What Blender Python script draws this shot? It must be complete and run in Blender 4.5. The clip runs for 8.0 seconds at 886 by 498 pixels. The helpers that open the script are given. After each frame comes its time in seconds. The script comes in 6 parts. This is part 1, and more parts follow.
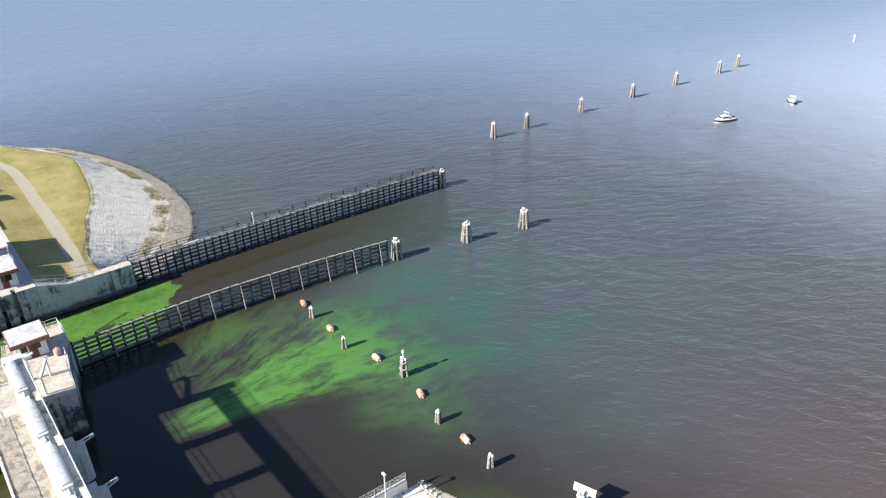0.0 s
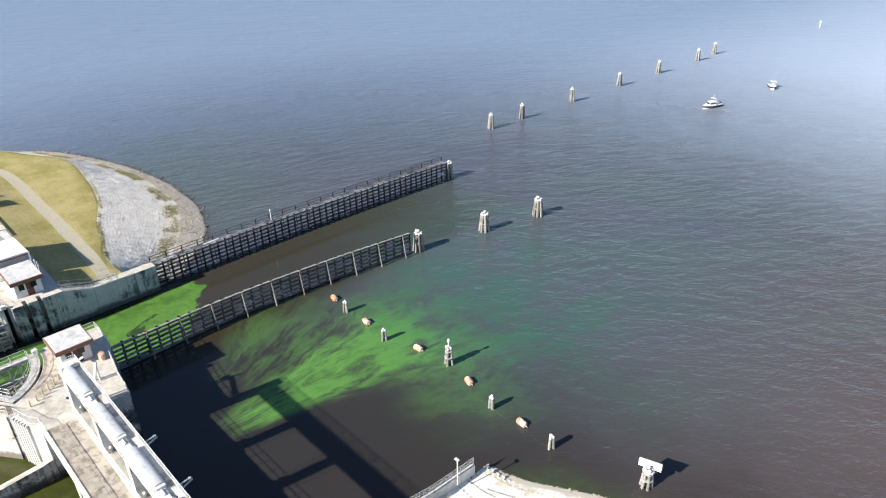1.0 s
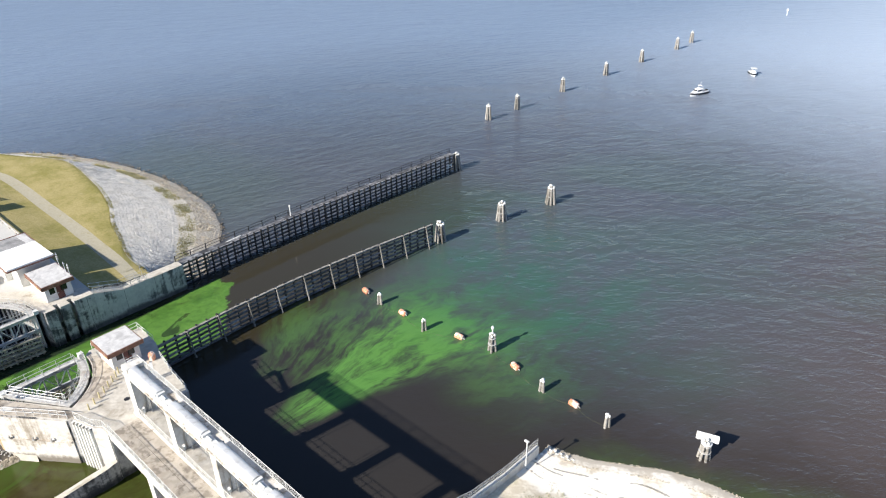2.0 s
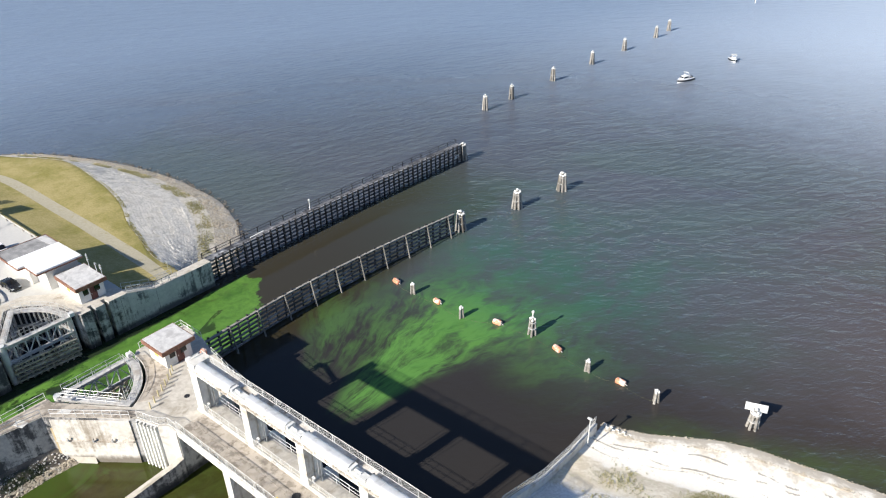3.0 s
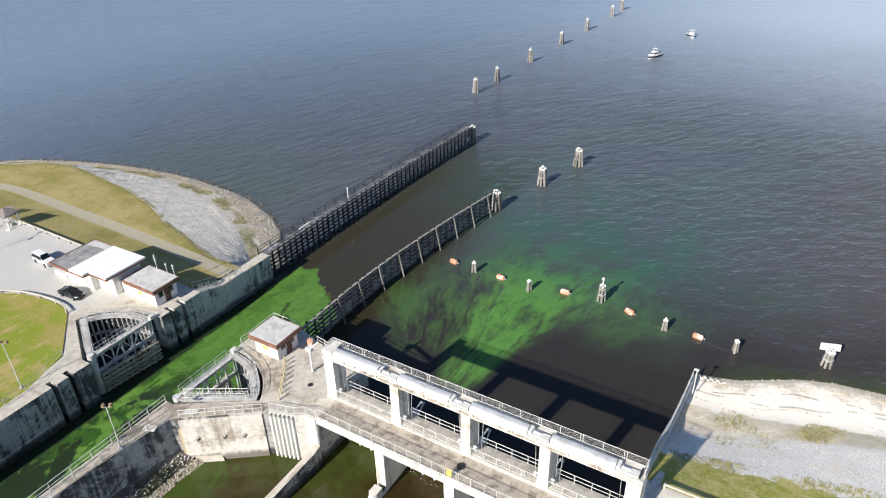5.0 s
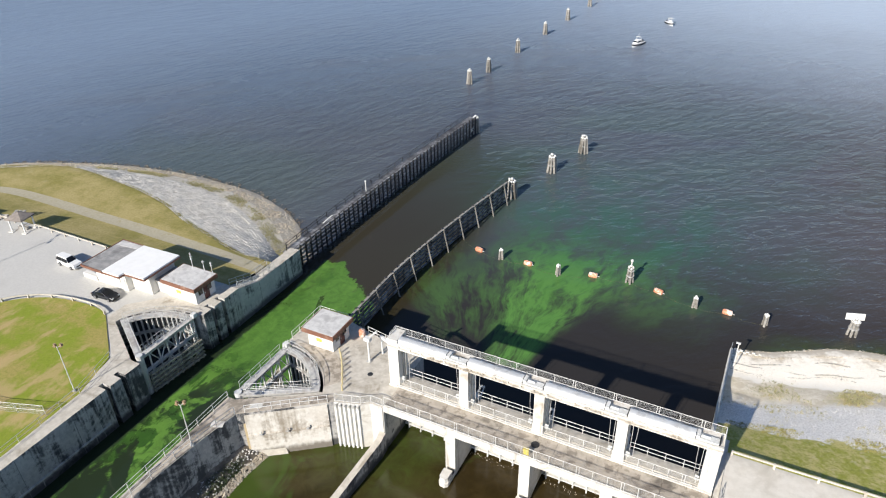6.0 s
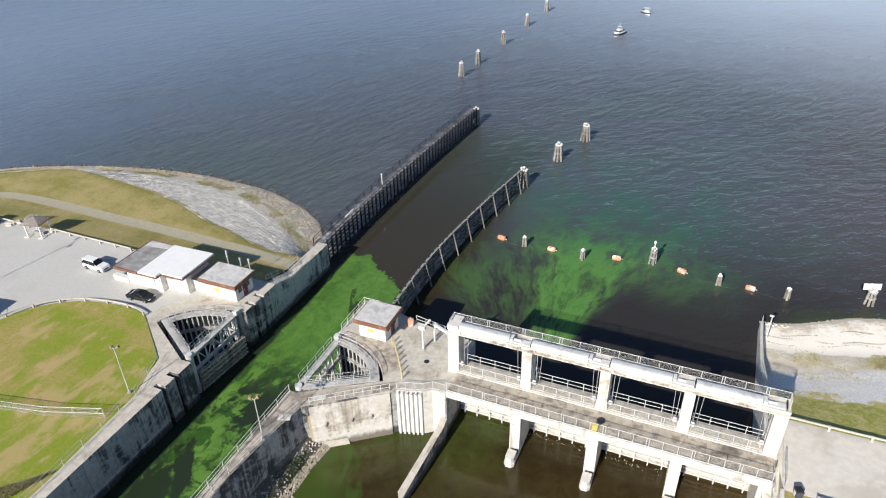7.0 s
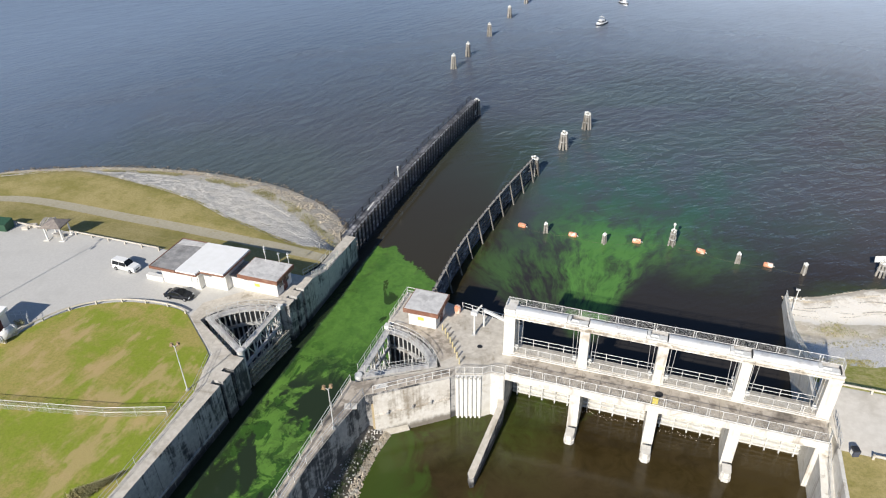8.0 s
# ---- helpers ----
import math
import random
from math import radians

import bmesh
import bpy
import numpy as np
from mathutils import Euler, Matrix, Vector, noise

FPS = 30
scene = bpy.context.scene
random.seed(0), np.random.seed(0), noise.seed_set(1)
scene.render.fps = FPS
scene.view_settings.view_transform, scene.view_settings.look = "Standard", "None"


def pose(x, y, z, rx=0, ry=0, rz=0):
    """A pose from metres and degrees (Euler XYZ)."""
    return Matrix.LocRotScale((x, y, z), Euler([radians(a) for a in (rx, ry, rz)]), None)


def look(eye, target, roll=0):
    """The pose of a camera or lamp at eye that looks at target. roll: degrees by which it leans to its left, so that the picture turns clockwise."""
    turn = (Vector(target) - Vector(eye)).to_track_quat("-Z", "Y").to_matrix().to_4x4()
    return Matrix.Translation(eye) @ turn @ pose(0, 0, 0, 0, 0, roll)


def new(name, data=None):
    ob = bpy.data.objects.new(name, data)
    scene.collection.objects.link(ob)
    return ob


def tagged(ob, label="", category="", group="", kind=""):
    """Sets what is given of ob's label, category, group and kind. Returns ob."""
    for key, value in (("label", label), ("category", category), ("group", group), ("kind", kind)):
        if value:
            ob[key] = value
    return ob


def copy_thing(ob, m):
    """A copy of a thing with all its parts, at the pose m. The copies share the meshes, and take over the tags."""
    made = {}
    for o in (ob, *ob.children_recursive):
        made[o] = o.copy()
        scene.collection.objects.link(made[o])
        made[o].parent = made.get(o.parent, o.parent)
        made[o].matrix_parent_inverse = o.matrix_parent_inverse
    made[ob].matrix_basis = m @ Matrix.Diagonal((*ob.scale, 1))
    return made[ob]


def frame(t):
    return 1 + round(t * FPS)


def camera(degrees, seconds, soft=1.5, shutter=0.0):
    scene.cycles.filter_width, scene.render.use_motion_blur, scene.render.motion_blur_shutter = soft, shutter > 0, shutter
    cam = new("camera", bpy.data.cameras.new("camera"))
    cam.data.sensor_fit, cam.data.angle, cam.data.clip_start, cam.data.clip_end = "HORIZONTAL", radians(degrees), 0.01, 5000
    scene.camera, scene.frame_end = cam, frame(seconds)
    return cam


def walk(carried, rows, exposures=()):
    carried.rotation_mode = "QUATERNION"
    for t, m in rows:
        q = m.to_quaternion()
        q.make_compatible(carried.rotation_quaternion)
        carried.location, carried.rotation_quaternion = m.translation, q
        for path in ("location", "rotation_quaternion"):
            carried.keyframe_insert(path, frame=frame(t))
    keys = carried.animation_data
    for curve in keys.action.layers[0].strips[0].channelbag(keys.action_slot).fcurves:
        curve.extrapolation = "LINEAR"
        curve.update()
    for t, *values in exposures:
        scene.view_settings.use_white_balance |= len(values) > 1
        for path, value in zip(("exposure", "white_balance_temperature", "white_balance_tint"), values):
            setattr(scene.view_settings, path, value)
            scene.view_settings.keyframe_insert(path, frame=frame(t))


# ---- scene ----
cam = camera(65.5, 8.0, 1.15)
PATH = [
    (0, (78.66, -1.679, 60.211), (77.302, -0.553, 59.269), -0.8),
    (0.5, (75.448, -6.186, 60.231), (74.13, -5.02, 59.281), -1.0),
    (1, (72.188, -10.761, 60.283), (70.912, -9.555, 59.325), -1.1),
    (1.5, (68.688, -15.308, 60.507), (67.457, -14.064, 59.54), -1.1),
    (3, (57.575, -28.178, 60.953), (56.483, -26.831, 59.957), -1.1),
    (3.5, (53.572, -32.185, 61.091), (52.529, -30.806, 60.086), -1.1),
    (4, (49.398, -36.066, 61.296), (48.405, -34.656, 60.282), -1.1),
    (4.5, (45.209, -39.871, 61.398), (44.266, -38.432, 60.377), -1.2),
    (6, (32.039, -50.179, 61.832), (31.252, -48.668, 60.784), -1.3),
    (6.5, (27.467, -53.299, 61.86), (26.735, -51.766, 60.805), -1.4),
    (7, (22.868, -56.281, 62.007), (22.19, -54.728, 60.945), -1.4),
    (7.5, (18.139, -59.188, 62.151), (17.516, -57.617, 61.081), -1.3),
    (8, (13.35, -61.883, 62.324), (12.783, -60.296, 61.247), -1.3),
]
walk(cam, [(t, look(eye, target, roll)) for t, eye, target, roll in PATH],
     ((0, 0.9), (1.5, 0.8), (3.5, 0.56), (6, 0.37), (8, 0.24)))

# ---- light ----
SUN_WAY = Vector((0.168, 0.986, -0.611)).normalized()
sun = new("sun", bpy.data.lights.new("sun", "SUN"))
sun.data.energy, sun.data.angle, sun.data.color = 5.0, radians(0.7), (1.0, 0.94, 0.85)
sun.matrix_world = look((0, -60, 90), Vector((0, -60, 90)) + SUN_WAY)
world = bpy.data.worlds.new("sky")
scene.world = world
world.use_nodes = True
wn = world.node_tree
sky = wn.nodes.new("ShaderNodeTexSky")
sky.sky_type, sky.sun_disc = "NISHITA", False
sky.sun_elevation, sky.sun_rotation = radians(31.4), radians(189.7)
sky.air_density, sky.dust_density, sky.ozone_density = 0.72, 0.45, 3.4
wn.nodes["Background"].inputs["Strength"].default_value = 0.094
wn.links.new(sky.outputs[0], wn.nodes["Background"].inputs["Color"])


# ---- node helpers ----
class Sock:
    """A socket with arithmetic, to write node trees as sums."""

    def __init__(self, nt, out):
        self.nt, self.out = nt, out

    def op(self, kind, *others):
        n = self.nt.nodes.new("ShaderNodeMath")
        n.operation = kind
        self.nt.links.new(self.out, n.inputs[0])
        for i, o in enumerate(others):
            if isinstance(o, Sock):
                self.nt.links.new(o.out, n.inputs[i + 1])
            else:
                n.inputs[i + 1].default_value = o
        return Sock(self.nt, n.outputs[0])

    def __add__(self, o):
        return self.op("ADD", o)

    def __sub__(self, o):
        return self.op("SUBTRACT", o)

    def __mul__(self, o):
        return self.op("MULTIPLY", o)

    def step(self, a, b):
        """0 below a, 1 above b (or the other way round), smooth between."""
        n = self.nt.nodes.new("ShaderNodeMapRange")
        n.interpolation_type = "SMOOTHSTEP"
        n.inputs["From Min"].default_value, n.inputs["From Max"].default_value = min(a, b), max(a, b)
        n.inputs["To Min"].default_value, n.inputs["To Max"].default_value = (0, 1) if a < b else (1, 0)
        self.nt.links.new(self.out, n.inputs["Value"])
        return Sock(self.nt, n.outputs["Result"])


def vec(nt, x, y, z=0.0):
    n = nt.nodes.new("ShaderNodeCombineXYZ")
    for i, o in enumerate((x, y, z)):
        if isinstance(o, Sock):
            nt.links.new(o.out, n.inputs[i])
        else:
            n.inputs[i].default_value = o
    return n.outputs[0]


def place(nt):
    """World position as three sockets and the vector."""
    g = nt.nodes.new("ShaderNodeNewGeometry")
    s = nt.nodes.new("ShaderNodeSeparateXYZ")
    nt.links.new(g.outputs["Position"], s.inputs[0])
    return [Sock(nt, s.outputs[i]) for i in range(3)], g.outputs["Position"]


def grain(nt, where, scale, detail=3.0, rough=0.55, stretch=None, turn=0.0, warp=0.0):
    if stretch or turn:
        m = nt.nodes.new("ShaderNodeMapping")
        m.vector_type = "TEXTURE"
        m.inputs["Scale"].default_value = tuple(1 / s for s in stretch or (1, 1, 1))
        m.inputs["Rotation"].default_value = (0, 0, radians(turn))
        nt.links.new(where, m.inputs[0])
        where = m.outputs[0]
    n = nt.nodes.new("ShaderNodeTexNoise")
    n.inputs["Scale"].default_value, n.inputs["Detail"].default_value = scale, detail
    n.inputs["Roughness"].default_value, n.inputs["Distortion"].default_value = rough, warp
    nt.links.new(where, n.inputs["Vector"])
    return Sock(nt, n.outputs["Fac"])


def blend(nt, fac, a, b):
    n = nt.nodes.new("ShaderNodeMix")
    n.data_type = "RGBA"
    if isinstance(fac, Sock):
        nt.links.new(fac.out, n.inputs[0])
    else:
        n.inputs[0].default_value = fac
    for i, c in ((6, a), (7, b)):
        if isinstance(c, tuple):
            n.inputs[i].default_value = (*c, 1)
        else:
            nt.links.new(c, n.inputs[i])
    return n.outputs[2]


def paint(name):
    m = bpy.data.materials.new(name)
    m.use_nodes = True
    return m, m.node_tree, m.node_tree.nodes["Principled BSDF"]


def relief(nt, bsdf, height, strength, distance, slot="Normal"):
    b = nt.nodes.new("ShaderNodeBump")
    b.inputs["Strength"].default_value, b.inputs["Distance"].default_value = strength, distance
    nt.links.new(height.out, b.inputs["Height"])
    nt.links.new(b.outputs[0], bsdf.inputs[slot])


def surface(name, c1, c2, scale=2.0, rough=0.8, metal=0.0, stain=None, stain_scale=0.25, stain_at=(0.5, 0.68), streak=None,
            streak_at=(0.52, 0.7), bump=0.3, depth=0.01, vary=0.0):
    """A weathered plain surface: fine grain, large stains, streaks that run down, and a tint that differs from piece to piece."""
    m, nt, b = paint(name)
    (x, y, z), p = place(nt)
    fine = grain(nt, p, scale, 6.0, 0.6)
    col = blend(nt, fine.step(0.3, 0.7), c1, c2)
    if stain:
        big = grain(nt, p, stain_scale, 5.0, 0.62, warp=0.6)
        col = blend(nt, big.step(*stain_at) * 0.85, col, stain)
    if streak:
        run = grain(nt, p, 1.0, 4.0, 0.6, stretch=(1.1, 1.1, 0.09))
        col = blend(nt, run.step(*streak_at) * 0.8, col, streak)
    if vary:
        info = nt.nodes.new("ShaderNodeObjectInfo")
        hsv = nt.nodes.new("ShaderNodeHueSaturation")
        nt.links.new(col, hsv.inputs["Color"])
        v = Sock(nt, info.outputs["Random"]) * (2 * vary) + (1 - vary)
        nt.links.new(v.out, hsv.inputs["Value"])
        col = hsv.outputs[0]
    nt.links.new(col, b.inputs["Base Color"])
    b.inputs["Roughness"].default_value, b.inputs["Metallic"].default_value = rough, metal
    if bump:
        relief(nt, b, fine, bump, depth)
    return m


# ---- materials ----
CONCRETE = surface("concrete", (0.60, 0.56, 0.49), (0.47, 0.43, 0.365), 1.6, 0.85, stain=(0.30, 0.26, 0.20), stain_scale=0.42,
                   stain_at=(0.50, 0.72), streak=(0.27, 0.25, 0.21), streak_at=(0.62, 0.8), bump=0.25)


def grimy_wall(name, pale, grey, black, cover):
    """Old lock concrete: pale skin, black growth in ragged patches, dark runs and pale lime runs."""
    m, nt, b = paint(name)
    (x, y, z), p = place(nt)
    fine = grain(nt, p, 2.2, 6.0, 0.65)
    mid = grain(nt, p, 0.5, 6.0, 0.7, stretch=(1, 1, 0.6))
    col = blend(nt, (fine * 0.5 + mid * 0.5).step(0.36, 0.64), pale, grey)
    growth = grain(nt, p, 0.16, 9.0, 0.72, stretch=(1, 1, 1.3), warp=0.4)
    run = grain(nt, p, 1.6, 4.0, 0.6, stretch=(1, 1, 0.06))
    rag = growth + (run - 0.5) * 0.5 + (fine - 0.5) * 0.16
    col = blend(nt, rag.step(*cover) * 0.92, col, black)
    tide = (z + (growth - 0.5) * 2.2 + (run - 0.5) * 1.2).step(1.25, 0.45)
    col = blend(nt, tide * 0.85, col, tuple(c * 0.5 for c in black))
    lime = grain(nt, p, 2.4, 3.0, 0.55, stretch=(1, 1, 0.10))
    col = blend(nt, lime.step(0.66, 0.78) * 0.55, col, tuple(min(0.8, c * 1.25) for c in pale))
    nt.links.new(col, b.inputs["Base Color"])
    b.inputs["Roughness"].default_value = 0.9
    relief(nt, b, fine, 0.35, 0.02)
    return m


CONCRETE_OLD = grimy_wall("grimy_lock_concrete", (0.54, 0.52, 0.49), (0.36, 0.35, 0.34), (0.036, 0.038, 0.042), (0.445, 0.595))
CONCRETE_GREY = grimy_wall("streaked_grey_concrete", (0.58, 0.56, 0.53), (0.45, 0.44, 0.43), (0.07, 0.073, 0.08), (0.495, 0.66))
CONCRETE_SPOILED = grimy_wall("spoiled_white_concrete", (0.72, 0.69, 0.64), (0.59, 0.545, 0.48), (0.27, 0.225, 0.17), (0.49, 0.70))
CONCRETE_WHITE = surface("bleached_concrete", (0.70, 0.68, 0.635), (0.60, 0.575, 0.52), 1.4, 0.8, stain=(0.38, 0.32, 0.245), stain_scale=0.5,
                         stain_at=(0.54, 0.72), streak=(0.32, 0.275, 0.22), streak_at=(0.57, 0.72), bump=0.2)
DECK = surface("deck_concrete", (0.52, 0.46, 0.385), (0.40, 0.35, 0.285), 1.2, 0.9, stain=(0.10, 0.085, 0.07), stain_scale=0.28,
               stain_at=(0.54, 0.68), streak=(0.24, 0.205, 0.165), streak_at=(0.5, 0.62), bump=0.2)
TAN = surface("tan_concrete", (0.58, 0.46, 0.28), (0.50, 0.39, 0.23), 1.4, 0.9, stain=(0.40, 0.30, 0.18), stain_scale=0.6, bump=0.2)
SHEET = surface("sheet_pile_paint", (0.74, 0.73, 0.70), (0.66, 0.65, 0.61), 2.0, 0.6, streak=(0.45, 0.41, 0.35), streak_at=(0.6, 0.8), bump=0.1)
STEEL = surface("grey_steel", (0.54, 0.54, 0.53), (0.44, 0.44, 0.43), 2.0, 0.5, 0.15, stain=(0.22, 0.19, 0.16), stain_scale=0.8, bump=0.1)
STEEL_PALE = surface("pale_painted_steel", (0.72, 0.72, 0.70), (0.60, 0.60, 0.58), 2.0, 0.5, 0.1, stain=(0.36, 0.32, 0.27), stain_scale=0.9,
                     stain_at=(0.56, 0.76), bump=0.1)
GALV = surface("galvanised_rail", (0.66, 0.66, 0.64), (0.56, 0.56, 0.54), 3.0, 0.45, 0.35, bump=0.0)
GRATING = surface("walkway_grating", (0.56, 0.55, 0.53), (0.42, 0.41, 0.39), 2.4, 0.6, stain=(0.34, 0.30, 0.26), stain_scale=0.6, streak=(0.62, 0.60, 0.57), bump=0.3)
RAIL_WHITE = surface("white_painted_rail", (0.76, 0.75, 0.72), (0.66, 0.65, 0.62), 3.0, 0.5, bump=0.0)
FADED_YELLOW = surface("faded_yellow_paint", (0.70, 0.62, 0.36), (0.66, 0.62, 0.48), 2.0, 0.7, stain=(0.68, 0.65, 0.58), stain_scale=1.4, bump=0.0)
ALUMINIUM = surface("aluminium_cover", (0.72, 0.73, 0.73), (0.60, 0.61, 0.61), 1.0, 0.45, 0.25, stain=(0.44, 0.43, 0.42), stain_scale=0.5, bump=0.1)
GATE = surface("gate_paint", (0.58, 0.56, 0.50), (0.48, 0.45, 0.38), 2.0, 0.6, streak=(0.26, 0.20, 0.13), streak_at=(0.5, 0.72), bump=0.1)
TIMBER = surface("tarred_timber", (0.034, 0.032, 0.032), (0.016, 0.015, 0.016), 3.0, 0.7, stain=(0.10, 0.095, 0.09), stain_scale=0.9,
                 stain_at=(0.55, 0.72), bump=0.4, depth=0.02, vary=0.35)
PLANK = surface("weathered_wale", (0.17, 0.17, 0.178), (0.07, 0.07, 0.075), 2.0, 0.7, stain=(0.38, 0.38, 0.385), stain_scale=0.7,
                stain_at=(0.52, 0.7), bump=0.4, depth=0.02, vary=0.55)
RAKER = surface("bleached_raker_pile", (0.30, 0.285, 0.26), (0.19, 0.18, 0.16), 2.0, 0.8, streak=(0.12, 0.11, 0.10), bump=0.3, vary=0.3)
PILE = surface("weathered_pile", (0.37, 0.35, 0.32), (0.21, 0.195, 0.17), 2.5, 0.85, streak=(0.08, 0.07, 0.055), streak_at=(0.5, 0.66),
               bump=0.4, depth=0.03, vary=0.25)
JOINT = surface("old_joint_filler", (0.20, 0.20, 0.205), (0.13, 0.13, 0.135), 2.0, 0.9, stain=(0.30, 0.29, 0.28), stain_scale=0.8, bump=0.0)
FENDER = surface("worn_fender_timber", (0.44, 0.40, 0.32), (0.28, 0.25, 0.19), 2.5, 0.8, streak=(0.10, 0.09, 0.06), streak_at=(0.5, 0.68), bump=0.3, vary=0.3)
WHITE_CAP = surface("white_pile_cap", (0.72, 0.72, 0.70), (0.58, 0.58, 0.55), 3.0, 0.6, bump=0.1)
ORANGE = surface("faded_orange", (0.74, 0.33, 0.20), (0.64, 0.25, 0.14), 3.0, 0.55, stain=(0.90, 0.76, 0.66), stain_scale=1.1, stain_at=(0.50, 0.60), bump=0.1, vary=0.15)
YELLOW = surface("yellow_paint", (0.72, 0.60, 0.12), (0.62, 0.50, 0.09), 3.0, 0.5, bump=0.0)
BOLLARD = surface("faded_yellow_post", (0.58, 0.50, 0.28), (0.48, 0.41, 0.22), 3.0, 0.6, bump=0.0)
ROPE = surface("slimy_rope", (0.16, 0.17, 0.09), (0.10, 0.11, 0.06), 4.0, 0.7, bump=0.0)
WALL = surface("white_stucco", (0.73, 0.71, 0.67), (0.66, 0.64, 0.595), 1.5, 0.7, streak=(0.60, 0.57, 0.51), streak_at=(0.62, 0.85), bump=0.1)
ROOF_WHITE = surface("white_membrane_roof", (0.84, 0.84, 0.83), (0.79, 0.79, 0.77), 1.0, 0.6, bump=0.05)
ROOF_GREY = surface("weathered_grey_roof", (0.37, 0.36, 0.35), (0.22, 0.22, 0.22), 0.9, 0.85, stain=(0.17, 0.165, 0.16), stain_scale=0.5, bump=0.2)
ROOF_PALE = surface("pale_gravel_roof", (0.64, 0.63, 0.61), (0.50, 0.49, 0.48), 1.4, 0.85, stain=(0.40, 0.39, 0.38), stain_scale=0.7, bump=0.2)
SHINGLE = surface("weathered_shingle", (0.26, 0.225, 0.20), (0.19, 0.165, 0.15), 2.0, 0.9, stain=(0.33, 0.29, 0.25), stain_scale=0.8, bump=0.3)
BROWN = surface("brown_fascia", (0.23, 0.105, 0.065), (0.17, 0.075, 0.05), 2.0, 0.6, stain=(0.32, 0.19, 0.13), stain_scale=1.0, bump=0.1)
DOOR = surface("dark_red_door", (0.12, 0.035, 0.03), (0.09, 0.025, 0.022), 2.0, 0.5, bump=0.0)
ASPHALT = surface("pale_lot_surface", (0.54, 0.53, 0.50), (0.49, 0.48, 0.455), 3.0, 0.9, stain=(0.44, 0.43, 0.405), stain_scale=0.09,
                  stain_at=(0.5, 0.75), bump=0.08)
ROAD = surface("pale_concrete_road", (0.70, 0.66, 0.59), (0.62, 0.58, 0.51), 1.5, 0.9, stain=(0.52, 0.48, 0.41), stain_scale=0.2, bump=0.15)
PATH_GRAVEL = surface("gravel_track", (0.43, 0.39, 0.29), (0.37, 0.335, 0.24), 2.5, 0.95, stain=(0.33, 0.29, 0.15), stain_scale=0.8, stain_at=(0.55, 0.75), bump=0.3, depth=0.03)
STONE = surface("pale_stone", (0.78, 0.735, 0.66), (0.66, 0.62, 0.55), 0.9, 0.9, stain=(0.50, 0.46, 0.39), stain_scale=0.3, bump=0.3, depth=0.02)
RUBBER = surface("tyre_rubber", (0.02, 0.02, 0.02), (0.012, 0.012, 0.012), 5.0, 0.8, bump=0.0)
CHROME = surface("wheel_rim", (0.55, 0.55, 0.56), (0.45, 0.45, 0.46), 5.0, 0.35, 0.8, bump=0.0)
CAR_DARK = surface("dark_car_paint", (0.012, 0.015, 0.022), (0.010, 0.013, 0.018), 5.0, 0.25, bump=0.0)
CAR_WHITE = surface("white_car_paint", (0.80, 0.80, 0.79), (0.77, 0.77, 0.76), 5.0, 0.3, bump=0.0)
BLACK = surface("dark_plastic", (0.025, 0.026, 0.03), (0.018, 0.018, 0.02), 5.0, 0.5, bump=0.0)
NAVY = surface("blue_grey_cover", (0.075, 0.085, 0.12), (0.055, 0.06, 0.085), 2.0, 0.7, bump=0.1)
LAMP_HEAD = surface("rusty_lamp_head", (0.34, 0.24, 0.14), (0.24, 0.17, 0.10), 4.0, 0.6, bump=0.0)
GREEN_BOX = surface("green_steel", (0.03, 0.09, 0.05), (0.025, 0.07, 0.04), 3.0, 0.6, bump=0.0)
LAMP_GLASS = surface("lamp_glass", (0.7, 0.72, 0.72), (0.62, 0.64, 0.65), 4.0, 0.15, bump=0.0)

GLASS, _, gb = paint("dark_glass")
gb.inputs["Base Color"].default_value, gb.inputs["Roughness"].default_value = (0.01, 0.012, 0.015, 1), 0.05


def lawn_paint(name, green, straw, bare, amount, fine=3.0, big=0.09, worn_at=(0.58, 0.80), stretch=None):
    """Grass seen from far: blades, mown lanes, green and straw patches and bare soil."""
    m, nt, b = paint(name)
    (x, y, z), p = place(nt)
    blades = grain(nt, p, fine, 6.0, 0.7)
    patches = grain(nt, p, big, 6.0, 0.65, stretch=stretch, warp=0.4)
    mown = grain(nt, p, 1.0, 2.0, 0.5, stretch=(0.03, 0.22, 1), turn=-4, warp=0.2)
    mottle = grain(nt, p, big * 7.0, 5.0, 0.65, warp=0.5)
    col = blend(nt, (patches * 0.55 + mown * 0.25 + mottle * 0.2).step(*amount), straw, green)
    col = blend(nt, blades.step(0.35, 0.75) * 0.5, col, tuple(c * 0.55 for c in green))
    worn = grain(nt, p, big * 2.2, 5.0, 0.62, stretch=stretch, warp=0.3)
    col = blend(nt, (worn * 0.8 + mottle * 0.2).step(*worn_at) * 0.65, col, bare)
    nt.links.new(col, b.inputs["Base Color"])
    b.inputs["Roughness"].default_value = 0.95
    relief(nt, b, blades, 0.6, 0.06)
    return m


